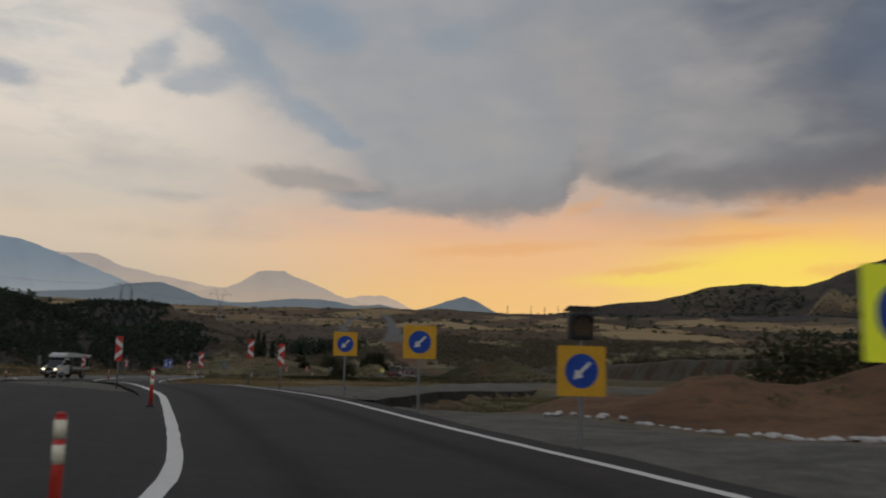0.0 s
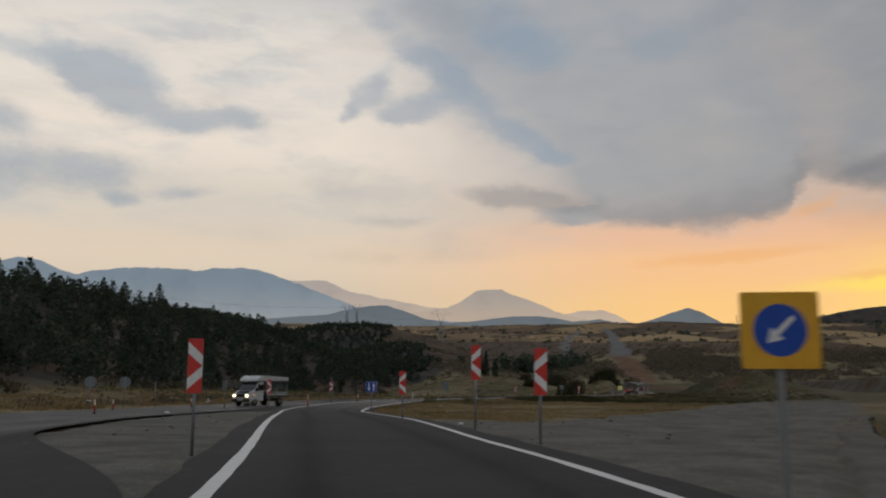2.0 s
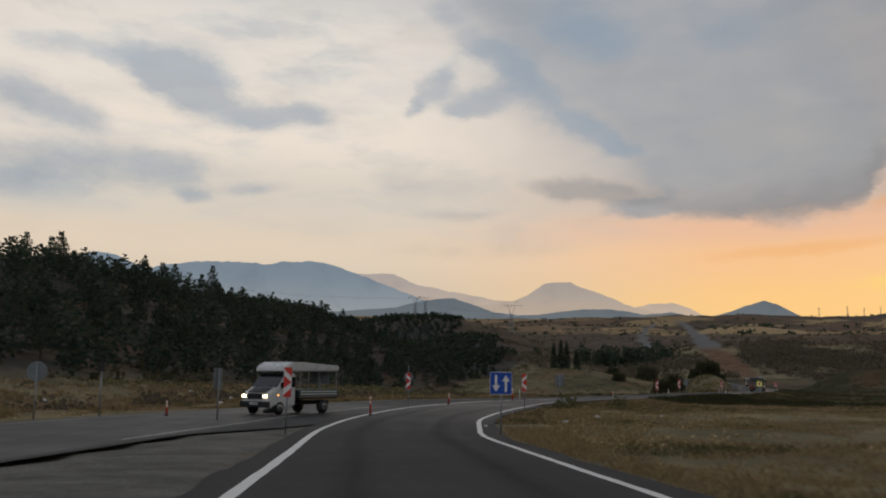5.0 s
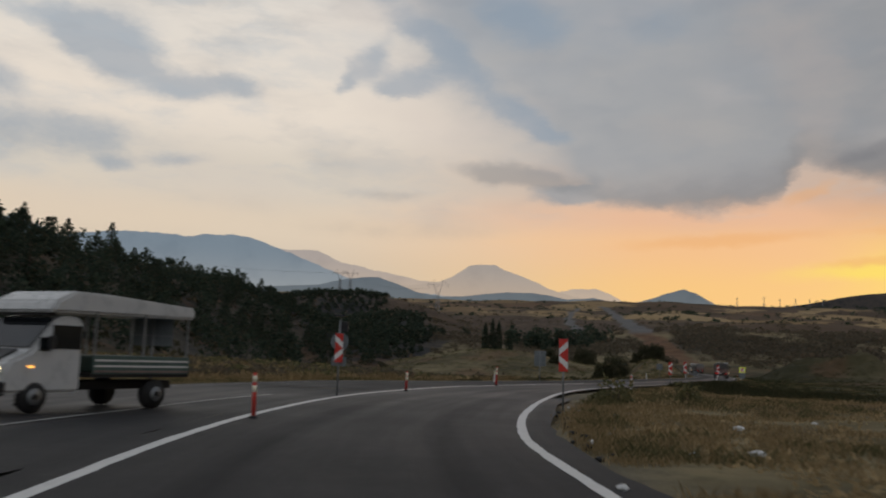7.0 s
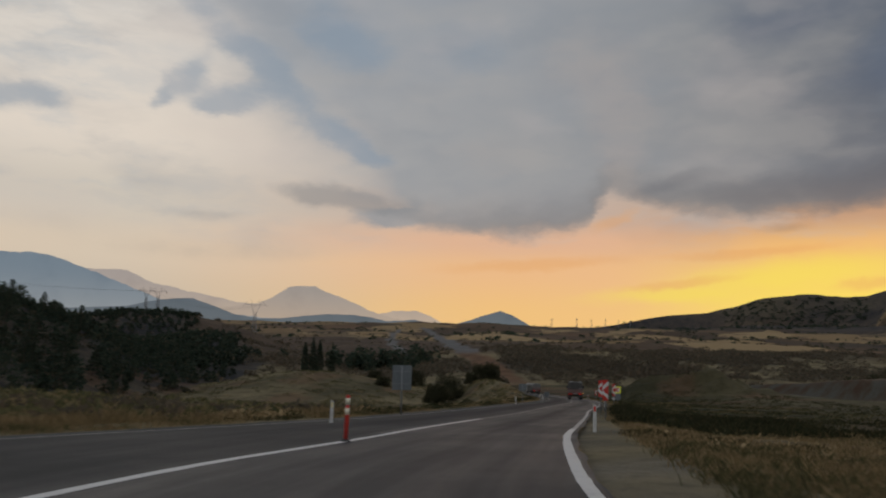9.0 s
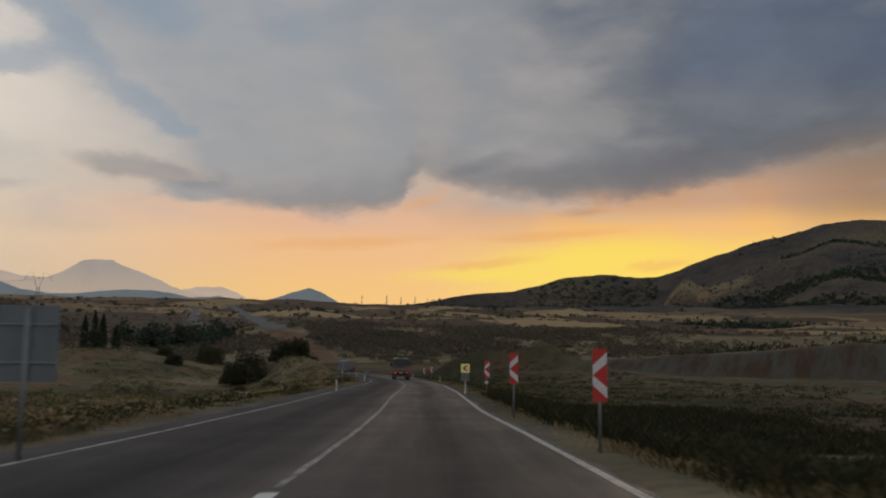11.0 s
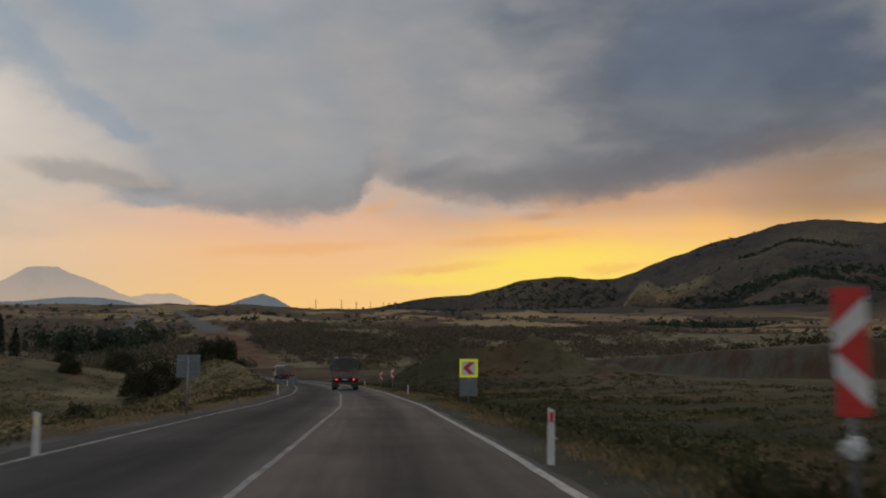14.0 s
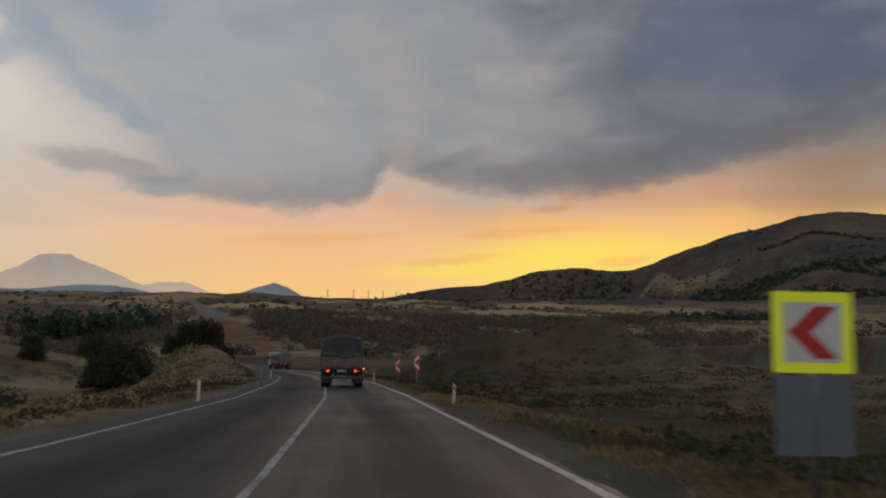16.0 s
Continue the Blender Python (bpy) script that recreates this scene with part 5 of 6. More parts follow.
def delineator(x, y, high, turn, mat, label):
    z0 = at_ground(x, y)
    t = thing("delineator_post", label, "delineator", (x, y, z0), turn, "delineators along the road", random.uniform(-2, 2))
    bm = slab(bmesh.new(), [(-0.055, -0.1), (0.055, -0.1), (0.052, high - 0.05), (-0.052, high)], -0.03, 0.03)
    part("post", bm, M_POST_WHITE, t)
    part("reflector", box(bmesh.new(), (0.066, 0.008, 0.16), (0, -0.035, high - 0.16), 0.003), mat, t, "%s reflector" % ("red" if mat is M_REFLECT_RED else "pale yellow"))


for x, y, h, turn in ((-28.27, 134.1, 0.8, -4), (-19.66, 191.06, 0.81, -8), (-12.67, 239.88, 0.72, -10), (-9.3, 285, 0.75, -4)):
    delineator(x, y, h, turn, M_REFLECT_RED, "white plastic delineator post with a red reflector")
for x, y, h, turn in ((-36.85, 134.72, 0.75, 4), (-27.9, 193.88, 0.75, -6), (-21.65, 240.66, 0.82, -8), (-17.6, 300, 0.75, 0), (-18.3, 328, 0.75, 6)):
    delineator(x, y, h, turn, M_HEADLIT_PALE, "white plastic delineator post with a pale reflector")


# ---------------------------------------------------------------- vehicles
M_TARP = surface("olive_grey_tarpaulin", (0.14, 0.136, 0.124), (0.21, 0.205, 0.19), 1.5, 0.75, bump=0.5, grain=9.0)
M_TARP_TOP = surface("pale_tarpaulin_top", (0.20, 0.20, 0.185), (0.28, 0.28, 0.26), 1.2, 0.7, bump=0.5, grain=9.0)
M_BED_RED = surface("faded_red_body", (0.16, 0.105, 0.09), (0.26, 0.19, 0.17), 3.0, 0.6)
M_CHASSIS = surface("sooty_chassis", (0.012, 0.012, 0.012), (0.03, 0.028, 0.026), 4.0, 0.8)
M_CAB_WHITE = surface("white_vehicle_paint", (0.50, 0.51, 0.50), (0.60, 0.60, 0.58), 2.0, 0.3, bump=0.03)
M_SIDES = surface("green_bed_boards", (0.05, 0.09, 0.075), (0.10, 0.14, 0.12), 3.0, 0.6)
M_MUD = surface("grey_mudflap", (0.06, 0.06, 0.058), (0.12, 0.118, 0.11), 4.0, 0.85)


def glass_look(n, p):
    p.inputs["Base Color"].default_value = (0.012, 0.014, 0.016, 1)
    p.inputs["Roughness"].default_value = 0.05
    p.inputs["Specular IOR Level"].default_value = 0.6


M_GLASS = material("dark_vehicle_glass", glass_look)


def wheel(parent, x, y, r=0.5, wide=0.3, double=False):
    bm = tube(bmesh.new(), r, r, (x - wide / 2, y, r), (x + wide / 2, y, r), 28)
    bmesh.ops.bevel(bm, geom=[e for e in bm.edges if e.calc_face_angle(0) > 1.0], offset=0.05, segments=2, affect="EDGES")
    w = part("wheel", bm, M_RUBBER, parent, smooth=True)
    s = 1 if x > 0 else -1
    part("rim", tube(bmesh.new(), r * 0.55, r * 0.5, (x + s * (wide / 2 - 0.06), y, r), (x + s * (wide / 2 + 0.012), y, r), 20), M_STEEL, w, smooth=True)
    part("hub", tube(bmesh.new(), r * 0.2, r * 0.16, (x + s * (wide / 2), y, r), (x + s * (wide / 2 + 0.05), y, r), 12), M_CHASSIS, w, smooth=True)
    return w


def tipper_truck(x, y, turn, label):
    """A tipper lorry seen from behind; its rear is at the origin, its front towards +y."""
    t = thing("lorry", label, "truck", (x, y, at_ground(x, y)), turn, "lorries on the road")
    # frame, axles and rear lamp bar
    part("chassis", box(bmesh.new(), (0.9, 7.6, 0.28), (0, 4.0, 0.82), 0.02), M_CHASSIS, t)
    part("lamp_bar", box(bmesh.new(), (2.42, 0.16, 0.34), (0, 0.10, 0.93), 0.02), M_CHASSIS, t, "black bar that holds the rear lamps")
    part("underrun_guard", box(bmesh.new(), (2.30, 0.10, 0.14), (0, 0.16, 0.55), 0.02), M_MUD, t)
    for s in (-1, 1):
        part("guard_bracket", box(bmesh.new(), (0.08, 0.08, 0.5), (s * 0.42, 0.2, 0.74), 0.01), M_CHASSIS, t)
        lamp = part("tail_lamp", box(bmesh.new(), (0.42, 0.06, 0.17), (s * 0.86, 0.0, 0.95), 0.02), M_BLACK, t)
        part("lens", box(bmesh.new(), (0.17, 0.03, 0.12), (s * 0.80, -0.04, 0.95), 0.02), M_TAIL, lamp, "lit red lens")
        part("reflector", box(bmesh.new(), (0.09, 0.02, 0.10), (s * 1.00, -0.035, 0.95), 0.01), M_REFLECT_RED, lamp)
        part("mudflap", box(bmesh.new(), (0.62, 0.03, 0.52), (s * 0.88, 0.62, 0.48), 0.008), M_MUD, t)
        part("marker_lamp", box(bmesh.new(), (0.06, 0.10, 0.08), (s * 1.30, 5.9, 1.05), 0.01), M_SIDE, t, "lit amber marker lamp")
        part("side_guard", box(bmesh.new(), (0.05, 2.2, 0.34), (s * 1.16, 4.1, 0.72), 0.015), M_CHASSIS, t)
        for ay in (1.25, 2.6):
            wheel(t, s * 0.98, ay, 0.5, 0.5)
        wheel(t, s * 1.03, 6.55, 0.5, 0.32)
    plate = part("number_plate", box(bmesh.new(), (0.52, 0.015, 0.12), (0, 0.005, 0.95), 0.004), M_WHITE, t)
    for k in (-0.17, 0.0, 0.17):
        part("bar", box(bmesh.new(), (0.11, 0.006, 0.055), (k, -0.008, 0.95)), M_BLACK, plate)
    # tipping body: floor, boards, ribs, tailgate
    part("bed_floor", box(bmesh.new(), (2.46, 5.6, 0.14), (0, 2.95, 1.18), 0.02), M_BED_RED, t)
    for s in (-1, 1):
        side = part("side_board", box(bmesh.new(), (0.06, 5.6, 1.10), (s * 1.20, 2.95, 1.78), 0.012), M_TARP, t, "dusty grey side board")
        for k in range(8):
            part("rib", box(bmesh.new(), (0.06, 0.09, 1.02), (s * 1.255, 0.35 + 0.74 * k, 1.76), 0.012), M_TARP, side)
    gate = part("tailgate", box(bmesh.new(), (2.34, 0.07, 0.62), (0, 0.14, 1.52), 0.015), M_BED_RED, t, "faded red tailgate")
    for k in (-0.78, 0.0, 0.78):
        part("rib", box(bmesh.new(), (0.09, 0.05, 0.60), (k, 0.09, 1.52), 0.01), M_BED_RED, gate)
    part("top_rail", box(bmesh.new(), (2.44, 0.09, 0.09), (0, 0.10, 1.84), 0.015), M_BED_RED, gate)
    for s in (-1, 1):
        part("hinge_post", box(bmesh.new(), (0.12, 0.14, 0.95), (s * 1.18, 0.12, 1.66), 0.015), M_BED_RED, t)
    # tarpaulin: an arched, sagging cover that hangs over the rear
    rows = []
    for j in range(13):
        yy = -0.02 + 5.75 * j / 12
        ring_ = []
        for i in range(17):
            a = -1 + 2 * i / 16
            zz = 3.02 - 0.24 * abs(a) ** 2.6 - 0.03 * math.cos(j * math.pi) * (1 - abs(a))
            xx = 1.235 * a
            ring_.append((xx, yy, zz))
        ring_ = [(-1.265, yy, 1.98 + 0.05 * math.sin(j * 1.9)), (-1.255, yy, 2.4)] + ring_ + [(1.255, yy, 2.4), (1.265, yy, 1.98 + 0.05 * math.cos(j * 1.7))]
        rows.append(ring_)
    bm = bmesh.new()
    grid = [[bm.verts.new(c) for c in r] for r in rows]
    for j in range(len(grid) - 1):
        for i in range(len(grid[0]) - 1):
            bm.faces.new((grid[j][i], grid[j][i + 1], grid[j + 1][i + 1], grid[j + 1][i]))
    bmesh.ops.solidify(bm, geom=bm.faces[:], thickness=0.015)
    part("tarpaulin", bm, M_TARP_TOP, t, "pale dusty tarpaulin over the load", True)
    flap = bmesh.new()
    cols = [[flap.verts.new((-1.24 + 2.48 * i / 12, -0.03 - 0.05 * math.sin(i * 1.1) * j / 6, 2.98 - 0.22 * abs(-1 + i / 6) ** 2.6 - (1.06 - 0.16 * math.cos(i * 0.52)) * j / 6)) for i in range(13)] for j in range(7)]
    for j in range(6):
        for i in range(12):
            flap.faces.new((cols[j][i], cols[j][i + 1], cols[j + 1][i + 1], cols[j + 1][i]))
    bmesh.ops.solidify(flap, geom=flap.faces[:], thickness=0.012)
    part("rear_flap", flap, M_TARP, t, "dark tarpaulin flap hanging at the rear", True)
    # cab
    cab = bmesh.new()
    slab(cab, [(5.95, 0.75), (7.95, 0.75), (8.02, 1.5), (7.85, 2.65), (7.5, 2.85), (5.95, 2.88)], -1.2, 1.2)
    bmesh.ops.rotate(cab, verts=cab.verts, cent=(0, 0, 0), matrix=Matrix.Rotation(radians(90), 3, "Z"))
    bmesh.ops.bevel(cab, geom=cab.edges[:], offset=0.07, segments=2, affect="EDGES")
    c = part("cab", cab, M_CAB_WHITE, t, "white driver's cab")
    part("windscreen", box(bmesh.new(), (2.1, 0.03, 0.82), (0, 7.96, 2.05), 0.02, Euler((radians(8), 0, 0)).to_matrix().to_4x4()), M_GLASS, c)
    for s in (-1, 1):
        part("side_window", box(bmesh.new(), (0.03, 0.95, 0.7), (s * 1.2, 7.1, 2.1), 0.01), M_GLASS, c)
        part("mirror", box(bmesh.new(), (0.22, 0.12, 0.5), (s * 1.42, 7.75, 2.1), 0.03), M_BLACK, c)
    part("roof_fairing", box(bmesh.new(), (2.1, 0.9, 0.25), (0, 6.7, 2.98), 0.08), M_CAB_WHITE, c)
    part("exhaust_stack", tube(bmesh.new(), 0.07, 0.07, (-1.05, 5.82, 0.9), (-1.05, 5.82, 2.6), 10), M_STEEL, t, smooth=True)
    return t


lorry = tipper_truck(-14.55, 261.0, -7, "dusty red tipper lorry under a grey tarpaulin, lamps lit")
far_lorry = copy_thing(lorry, pose(-13.2, 372.0, at_ground(-13.2, 372.0), 0, 0, 12))
far_lorry["label"] = "tarpaulin-covered lorry further along the road, tail lamps lit"


def camper_pickup(x, y, turn):
    """A white light lorry with a roofed open bed; its front is at -y."""
    t = thing("light_lorry", "white light lorry with a roofed open bed, headlamps lit", "truck", (x, y, at_ground(x, y)), turn)
    part("chassis", box(bmesh.new(), (0.8, 5.3, 0.2), (0, 0.0, 0.55), 0.02), M_CHASSIS, t)
    body = bmesh.new()
    slab(body, [(-2.72, 0.42), (-0.75, 0.42), (-0.75, 2.02), (-1.05, 2.12), (-1.45, 2.06), (-2.10, 1.32), (-2.62, 1.10), (-2.75, 0.85)], -0.94, 0.94)
    bmesh.ops.rotate(body, verts=body.verts, cent=(0, 0, 0), matrix=Matrix.Rotation(radians(90), 3, "Z"))
    bmesh.ops.bevel(body, geom=body.edges[:], offset=0.07, segments=2, affect="EDGES")
    cab = part("cab", body, M_CAB_WHITE, t, "white rounded cab")
    part("windscreen", box(bmesh.new(), (1.66, 0.03, 0.86), (0, -1.80, 1.71), 0.02, Euler((radians(-41), 0, 0)).to_matrix().to_4x4()), M_GLASS, cab)
    part("bonnet_cover", box(bmesh.new(), (1.2, 0.5, 0.03), (0, -2.40, 1.235), 0.01, Euler((radians(24), 0, 0)).to_matrix().to_4x4()), M_BLACK, cab, "black bonnet cover")
    part("grille", box(bmesh.new(), (0.95, 0.05, 0.28), (0, -2.765, 0.92), 0.015), M_BLACK, cab)
    part("bumper", box(bmesh.new(), (1.9, 0.16, 0.3), (0, -2.76, 0.52), 0.05), M_BLACK, cab, "dark plastic bumper")
    plate = part("number_plate", box(bmesh.new(), (0.52, 0.012, 0.11), (0, -2.85, 0.56), 0.003), M_WHITE, cab)
    for k in (-0.16, 0.0, 0.16):
        part("bar", box(bmesh.new(), (0.1, 0.006, 0.05), (k, -2.859, 0.56)), M_BLACK, plate)
    for s in (-1, 1):
        lamp = part("headlamp", box(bmesh.new(), (0.36, 0.10, 0.20), (s * 0.70, -2.74, 0.94), 0.04), M_POST_WHITE, cab)
        part("lens", box(bmesh.new(), (0.28, 0.04, 0.13), (s * 0.70, -2.79, 0.92), 0.03), M_HEAD, lamp, "lit headlamp lens")
        part("side_window", box(bmesh.new(), (0.02, 0.78, 0.52), (s * 0.945, -1.22, 1.63), 0.01), M_GLASS, cab)
        part("quarter_window", box(bmesh.new(), (0.02, 0.30, 0.30), (s * 0.945, -1.78, 1.46), 0.01), M_GLASS, cab)
        part("mirror", box(bmesh.new(), (0.16, 0.1, 0.3), (s * 1.07, -1.72, 1.5), 0.03), M_BLACK, cab)
        part("indicator", box(bmesh.new(), (0.02, 0.14, 0.04), (s * 0.95, -2.1, 0.98), 0.004), M_SIDE, cab)
        wheel(t, s * 0.84, -1.95, 0.35, 0.22)
        wheel(t, s * 0.84, 1.55, 0.35, 0.30)
        side = part("bed_side", box(bmesh.new(), (0.05, 3.1, 0.42), (s * 1.0, 1.05, 1.04), 0.01), M_SIDES, t, "striped green drop side")
        for k, m in ((0.10, M_POST_WHITE), (-0.03, M_POST_WHITE), (-0.15, M_BED_RED)):
            part("stripe", box(bmesh.new(), (0.012, 3.04, 0.045), (s * 1.03, 1.05, 1.04 + k), 0.002), m, side)
        for yy in (-0.45, 1.05, 2.55):
            part("roof_post", box(bmesh.new(), (0.05, 0.05, 1.1), (s * 0.96, yy, 1.72), 0.006), M_STEEL, t)
    part("bed_floor", box(bmesh.new(), (2.0, 3.15, 0.10), (0, 1.05, 0.80), 0.01), M_CHASSIS, t)
    part("tail_board", box(bmesh.new(), (2.0, 0.05, 0.42), (0, 2.62, 1.04), 0.01), M_SIDES, t)
    part("load", box(bmesh.new(), (1.7, 2.4, 0.40), (0, 1.0, 1.05), 0.10), M_SIDES, t, "dark covered load")
    roof = bmesh.new()
    slab(roof, [(-1.75, 2.16), (2.75, 2.22), (2.75, 2.52), (-0.2, 2.66), (-1.15, 2.66), (-1.62, 2.42)], -1.03, 1.03)
    bmesh.ops.rotate(roof, verts=roof.verts, cent=(0, 0, 0), matrix=Matrix.Rotation(radians(90), 3, "Z"))
    bmesh.ops.bevel(roof, geom=roof.edges[:], offset=0.06, segments=2, affect="EDGES")
    part("roof_fairing", roof, M_CAB_WHITE, t, "white moulded roof over cab and bed")
    part("sun_visor", box(bmesh.new(), (1.7, 0.16, 0.06), (0, -1.56, 2.12), 0.01), M_BLACK, t)
    return t


camper_pickup(-40.1, 96.4, -13)


# ---------------------------------------------------------------- plants
rng = np.random.default_rng(7)


def flakes(centres, size, aspect=1.0, flat=0.35, seed=0):
    """Small four-cornered leaf clumps, turned at random, one at each centre. size: one number or one for each."""
    g = np.random.default_rng(seed)
    n = len(centres)
    a = g.normal(size=(n, 3))
    a[:, 2] *= flat
    a /= np.linalg.norm(a, axis=1, keepdims=True)
    b = np.cross(a, g.normal(size=(n, 3)))
    b /= np.linalg.norm(b, axis=1, keepdims=True) + 1e-9
    s = np.broadcast_to(np.asarray(size, float), (n,))[:, None] * g.uniform(0.6, 1.3, (n, 1))
    a, b = a * s, b * s * aspect
    v = np.stack([centres - a, centres - b * g.uniform(0.5, 1, (n, 1)), centres + a, centres + b * g.uniform(0.5, 1, (n, 1))], 1).reshape(-1, 3)
    return v, np.arange(4 * n).reshape(n, 4)


def trunk_mesh(high, r, limbs, seed):
    g = np.random.default_rng(seed)
    bm = bmesh.new()
    tube(bm, r, r * 0.25, (0, 0, -0.4), (g.uniform(-0.3, 0.3), g.uniform(-0.3, 0.3), high), 8)
    for _ in range(limbs):
        z = high * g.uniform(0.3, 0.9)
        a = g.uniform(0, 6.28)
        l = (high - z) * 0.5 + 0.6
        tube(bm, r * 0.25, r * 0.08, (0, 0, z), (l * math.cos(a), l * math.sin(a), z + l * 0.25), 5)
    return bm


def pine_points(high, n, g):
    """Where needles sit on a pine: ragged tiers that narrow upwards."""
    tiers = max(5, int(high * 0.9))
    out = []
    for k in range(tiers):
        f = (k + 0.5) / tiers
        z = high * (0.18 + 0.82 * f)
        reach = high * 0.33 * (1 - f) ** 0.75 * g.uniform(0.6, 1.25) + 0.25
        m = max(4, int(n / tiers * (1.35 - 0.8 * f)))
        arms = g.integers(4, 7)
        a = g.integers(0, arms, m) * 6.283 / arms + g.normal(0, 0.28, m) + k
        rad = reach * np.sqrt(g.uniform(0.05, 1.0, m))
        out.append(np.stack([rad * np.cos(a), rad * np.sin(a), z + g.normal(0, high * 0.028, m) - rad * 0.12], 1))
    return np.concatenate(out)


pine_kinds = []
for k, (h, n) in enumerate(((9.0, 1300), (7.6, 1150), (10.2, 1400), (6.4, 950), (8.4, 1200))):
    g = np.random.default_rng(100 + k)
    v, f = flakes(pine_points(h, n, g), 0.26, 0.6, 0.6, 200 + k)
    pine_kinds.append((fast_mesh("crown", v, f, M_PINE, False), mesh_of("trunk", trunk_mesh(h * 0.95, 0.16, 7, k), M_BARK), h))


def pine(x, y, k, scale):
    t = thing("pine_tree", "dark green ragged pine on the wooded slope", "tree", (x, y, at_ground(x, y)), random.uniform(0, 360), "pines on the slope")
    t.scale = (scale, scale, scale * random.uniform(0.9, 1.15))
    for nm, me in (("crown", pine_kinds[k][0]), ("trunk", pine_kinds[k][1])):
        ob = new(nm, me)
        ob.parent = t


stand = []
while len(stand) < 90:
    y = rng.uniform(70, 420)
    d = rng.uniform(8, 80)
    stand.append((float(FOOT(y)) - d, y))
for i, (x, y) in enumerate(stand):
    pine(x, y, i % 5, rng.uniform(0.75, 1.15))

def crown_points(h, n, g):
    """A small bushy pine: a rounded, lumpy crown on a short clear stem."""
    d = g.normal(size=(n, 3))
    d /= np.linalg.norm(d, axis=1, keepdims=True)
    d *= (g.uniform(0.3, 1.0, (n, 1)) ** 0.5) * (1 + 0.25 * np.sin(d[:, :1] * 4 + g.uniform(0, 6)) * np.cos(d[:, 2:] * 5))
    p = d * np.array([0.30, 0.30, 0.46]) * h
    p[:, :2] *= (1.15 - 0.75 * np.clip(p[:, 2:] / (0.46 * h), -0.4, 1))
    p[:, 2] += 0.54 * h
    return p


# the rest of the wood is one mass of small crowns
cs, hs = [], []
for _ in range(3200):
    y = rng.uniform(-40, 640)
    d = rng.uniform(2, 210) if y > 60 else rng.uniform(2, 90)
    cs.append((float(FOOT(y)) - d, y))
cs = np.array(cs)
up_slope = FOOT(cs[:, 1]) - cs[:, 0]
far_x, far_y = rng.uniform(-430, -140, 9000), rng.uniform(420, 870, 9000)
spur = np.column_stack([far_x, far_y])[(SPUR_WOOD(far_x, far_y) > 0.5) & (far_x < FOOT(far_y) - 4)][:3600]
keep = lumps(cs[:, 0], cs[:, 1], 28, 41) > -0.5 + 0.4 * (1 - step(up_slope, 4, 24)) + 1.8 * step(up_slope - 140 + 0.42 * (cs[:, 1] - 330), -25, 30) * step(cs[:, 1], 300, 360) + step(cs[:, 1], 520, 640)
cs = np.concatenate([cs[keep], spur])
zs = land(cs[:, 0], cs[:, 1])
pts, sizes = [], []
for (x, y), z in zip(cs, zs):
    h = rng.uniform(3.5, 8.5) * (1 - 0.35 * float(step(y, 380, 520)))
    q = crown_points(h, 120 if y < 300 else 70 if y < 500 else 34, rng)
    pts.append(q + np.array([x, y, z - 0.3]))
    sizes.append(np.full(len(q), 0.46 if y < 300 else 0.62 if y < 500 else 0.9))
v, f = flakes(np.concatenate(pts), np.concatenate(sizes), 0.75, 0.5, 11)
tagged(new("pine_wood", fast_mesh("pine_wood", v, f, M_PINE, False)), "dense dark pine wood covering the hillside", "wood", kind="stuff")


def dome_points(n, g, wide, high):
    """Points through a rounded, uneven crown."""
    d = g.normal(size=(n, 3))
    d /= np.linalg.norm(d, axis=1, keepdims=True)
    r = g.uniform(0.45, 1.0, (n, 1)) ** 0.6
    lump = 1 + 0.28 * np.sin(d[:, :1] * 5 + 1) * np.cos(d[:, 1:2] * 4 + d[:, 2:] * 3)
    p = d * r * lump * np.array([wide, wide, high])
    p[:, 2] = np.abs(p[:, 2]) * 0.9 + 0.05 * high
    return p


def scatter(name, label, category, places, mat, wide, high, per, leaf, seed, kind="stuff"):
    g = np.random.default_rng(seed)
    places = np.asarray(places, float)
    z = sheet_z(places[:, 0], places[:, 1])
    out, sz = [], []
    for (x, y), zz in zip(places, z):
        k = g.uniform(0.5, 1.4)
        out.append(dome_points(per, g, wide * k, high * k * g.uniform(0.8, 1.2)) + np.array([x, y, zz - 0.1 * k]))
        sz.append(np.full(per, leaf * k))
    v, f = flakes(np.concatenate(out), np.concatenate(sz), 0.8, 0.8, seed + 1)
    return tagged(new(name, fast_mesh(name, v, f, mat, False)), label, category, kind=kind)


def polar(n, r0, r1, b0, b1, g, clump=0.0, seed=0):
    """Places by distance and bearing from the bend in the road, kept where a patchy noise allows."""
    m = n * 12
    r = r0 * (r1 / r0) ** g.uniform(size=m)
    b = np.radians(g.uniform(b0, b1, m))
    x, y = -25 + r * np.sin(b), 130 + r * np.cos(b)
    ok = (lumps(x, y, 60.0, seed) > clump) if r1 < 3000 else (lumps(x, y, 260, 77) > clump)
    return np.column_stack([x, y])[ok][:n]


